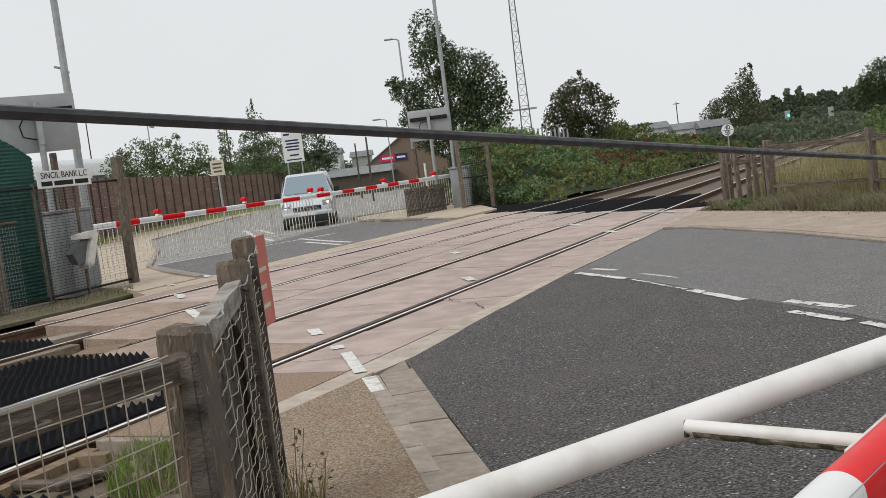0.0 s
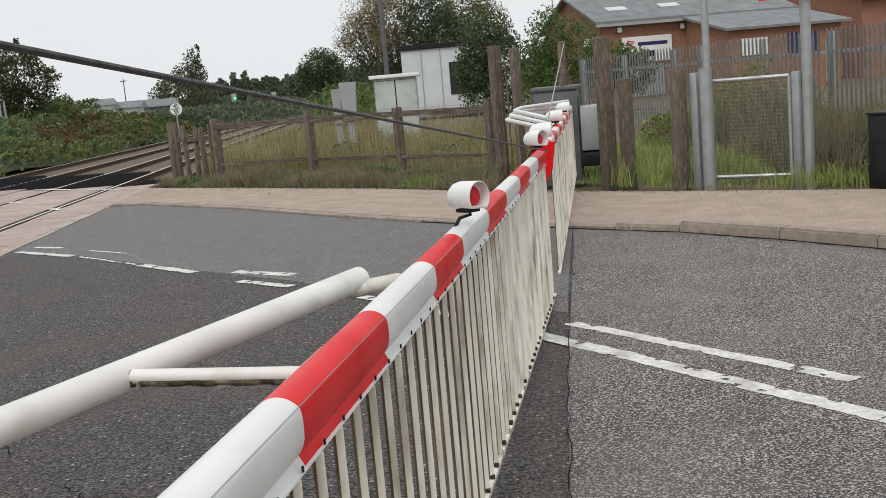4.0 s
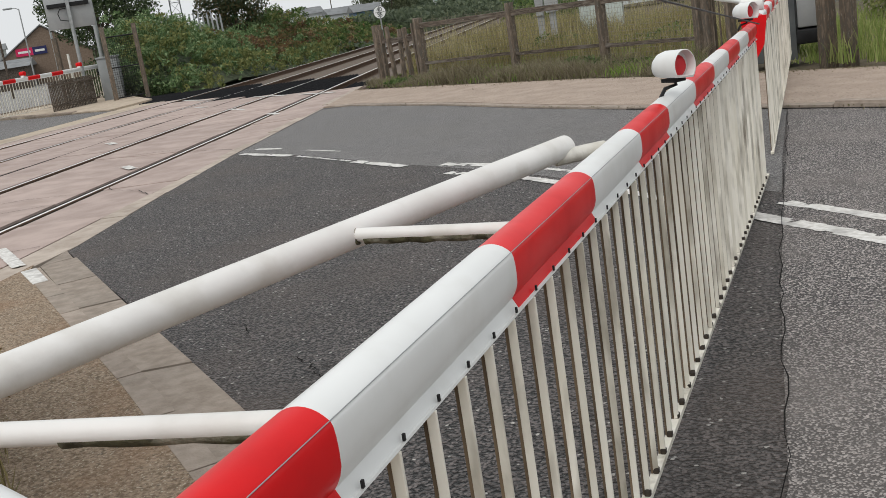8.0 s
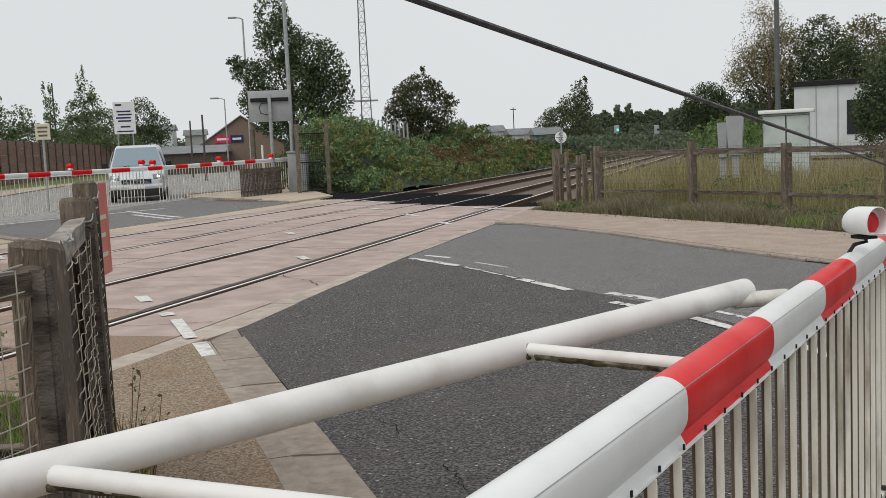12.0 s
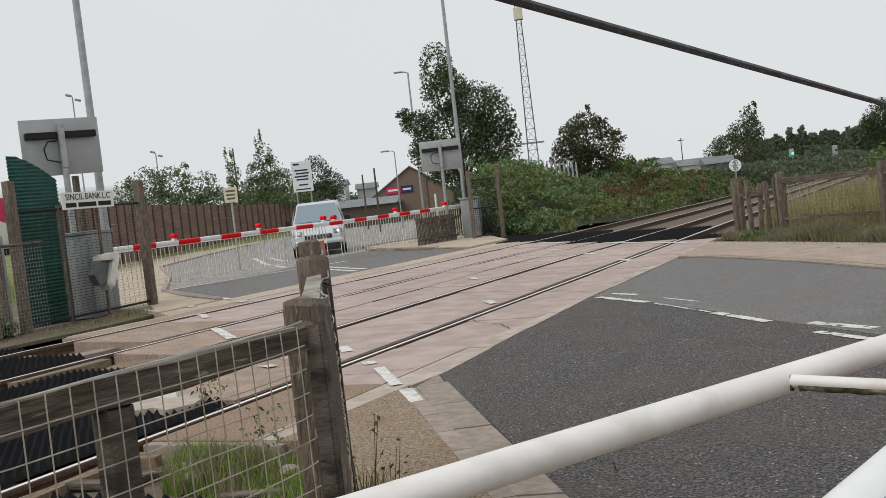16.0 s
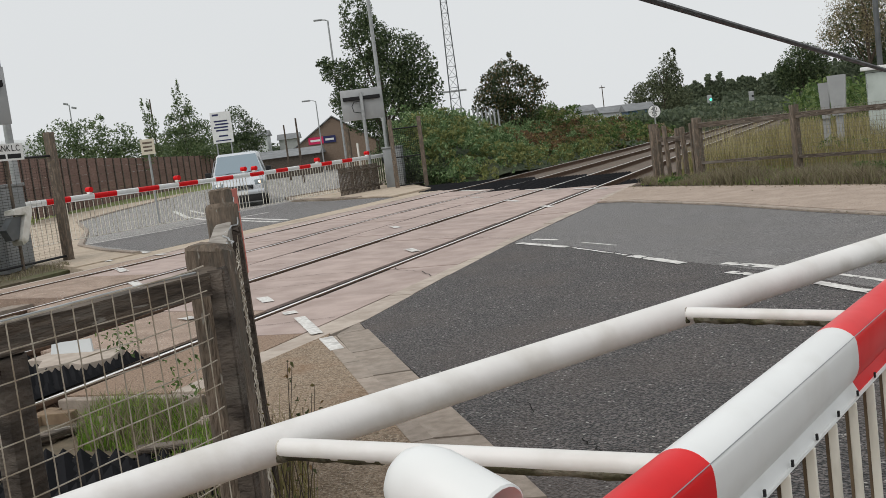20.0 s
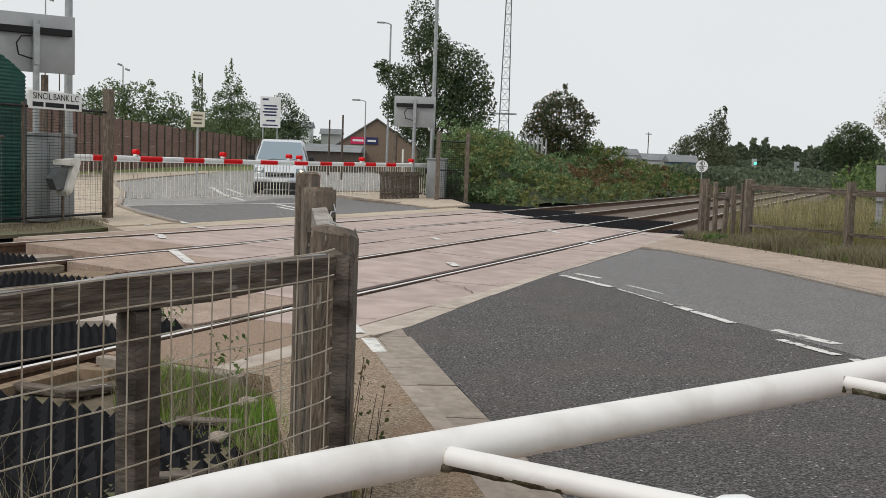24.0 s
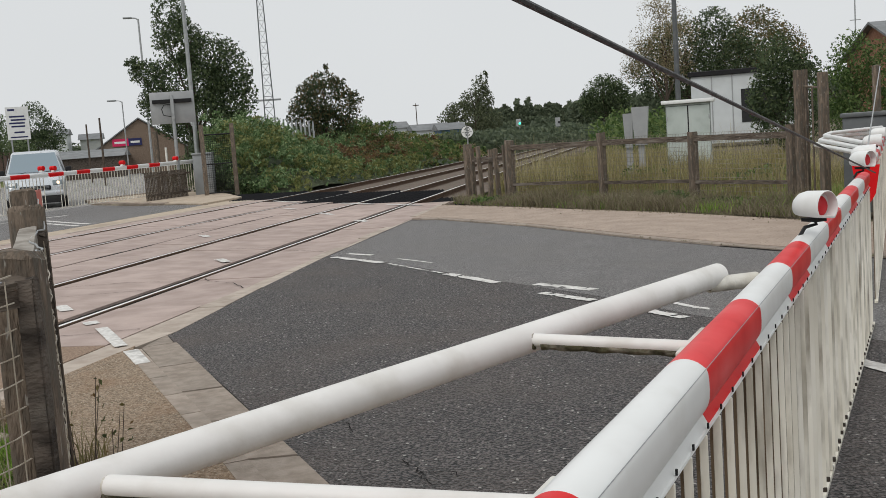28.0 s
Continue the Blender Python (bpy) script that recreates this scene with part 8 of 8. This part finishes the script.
blades("bank_grass_far", scatter([(-18, 2), (-14, -6), (-45, 10), (-48, 36), (-30, 30), (-14, 8)], 9000, 58), .35, GRASS_LIGHT, 58, .03, .5, "green rough ground towards the distant line")
blades("lineside_weeds", scatter([(-7.6, 3.2), (-6.7, 3.4), (-7.2, 6.2), (-8.2, 7.2), (-7.9, 4.6)], 700, 59), .09, GRASS_BROWN, 59, .006, .9, "thin weeds at the machine's foot")

for i, (x, y, r, h, mm) in enumerate(((5.35, 10.6, .5, .55, LEAF_MID), (4.7, 11.3, .35, .35, LEAF_MID), (6.9, 8.9, .5, .45, LEAF_RUST), (3.2, 12.4, .4, .35, LEAF_RUST), (6.3, 9.9, .4, .4, LEAF_MID), (2.0, 13.3, .4, .3, LEAF_MID), (3.4, 15.2, .9, .8, LEAF_RUST), (5.3, 14.6, .8, .9, LEAF_MID), (7.2, 13.2, .9, .9, LEAF_MID))):
    scrub("verge_weeds", [(x - r, y - r * .6), (x + r, y - r), (x + r, y + r * .7), (x - r * .7, y + r)], 420, h * 1.5, .045, mm, "low leafy weeds in the verge grass", 70 + i)


def litter(name, line, width, n, size, material, seed, label):
    """Fallen leaves and scraps lying along a line."""
    rng = np.random.default_rng(seed)
    pts = []
    for _ in range(n):
        k = rng.integers(0, len(line) - 1)
        u = rng.uniform()
        x, y = (line[k][a] + (line[k + 1][a] - line[k][a]) * u for a in (0, 1))
        o = rng.exponential(width)
        pts.append((x - o * .72, y - o * .69, gz(x, y) + .028))
    ob = leaf_cloud(name, pts, size, material, None, seed)
    ob.scale = (1, 1, 1)
    return tagged(ob, label, "leaf litter", "", "stuff")


litter("leaf_litter", FOOT_BACK[:8], .09, 1100, .013, GRASS_BROWN, 91, "fallen brown leaves along the footway's back edge")
litter("leaf_litter", ROAD_FAR_KERB[1:8], .05, 200, .013, GRASS_BROWN, 92, "fallen leaves in the far gutter")
clod = [(4.6, 6.3), (4.45, 6.55), (7.9, 2.5)]
for i, (x, y) in enumerate(clod):
    scrub("gutter_clod", [(x - .13, y - .05), (x + .1, y - .09), (x + .12, y + .06), (x - .08, y + .09)], 90, .12, .018, LEAF_RUST, "clod of rotting leaves in the gutter", 95 + i)
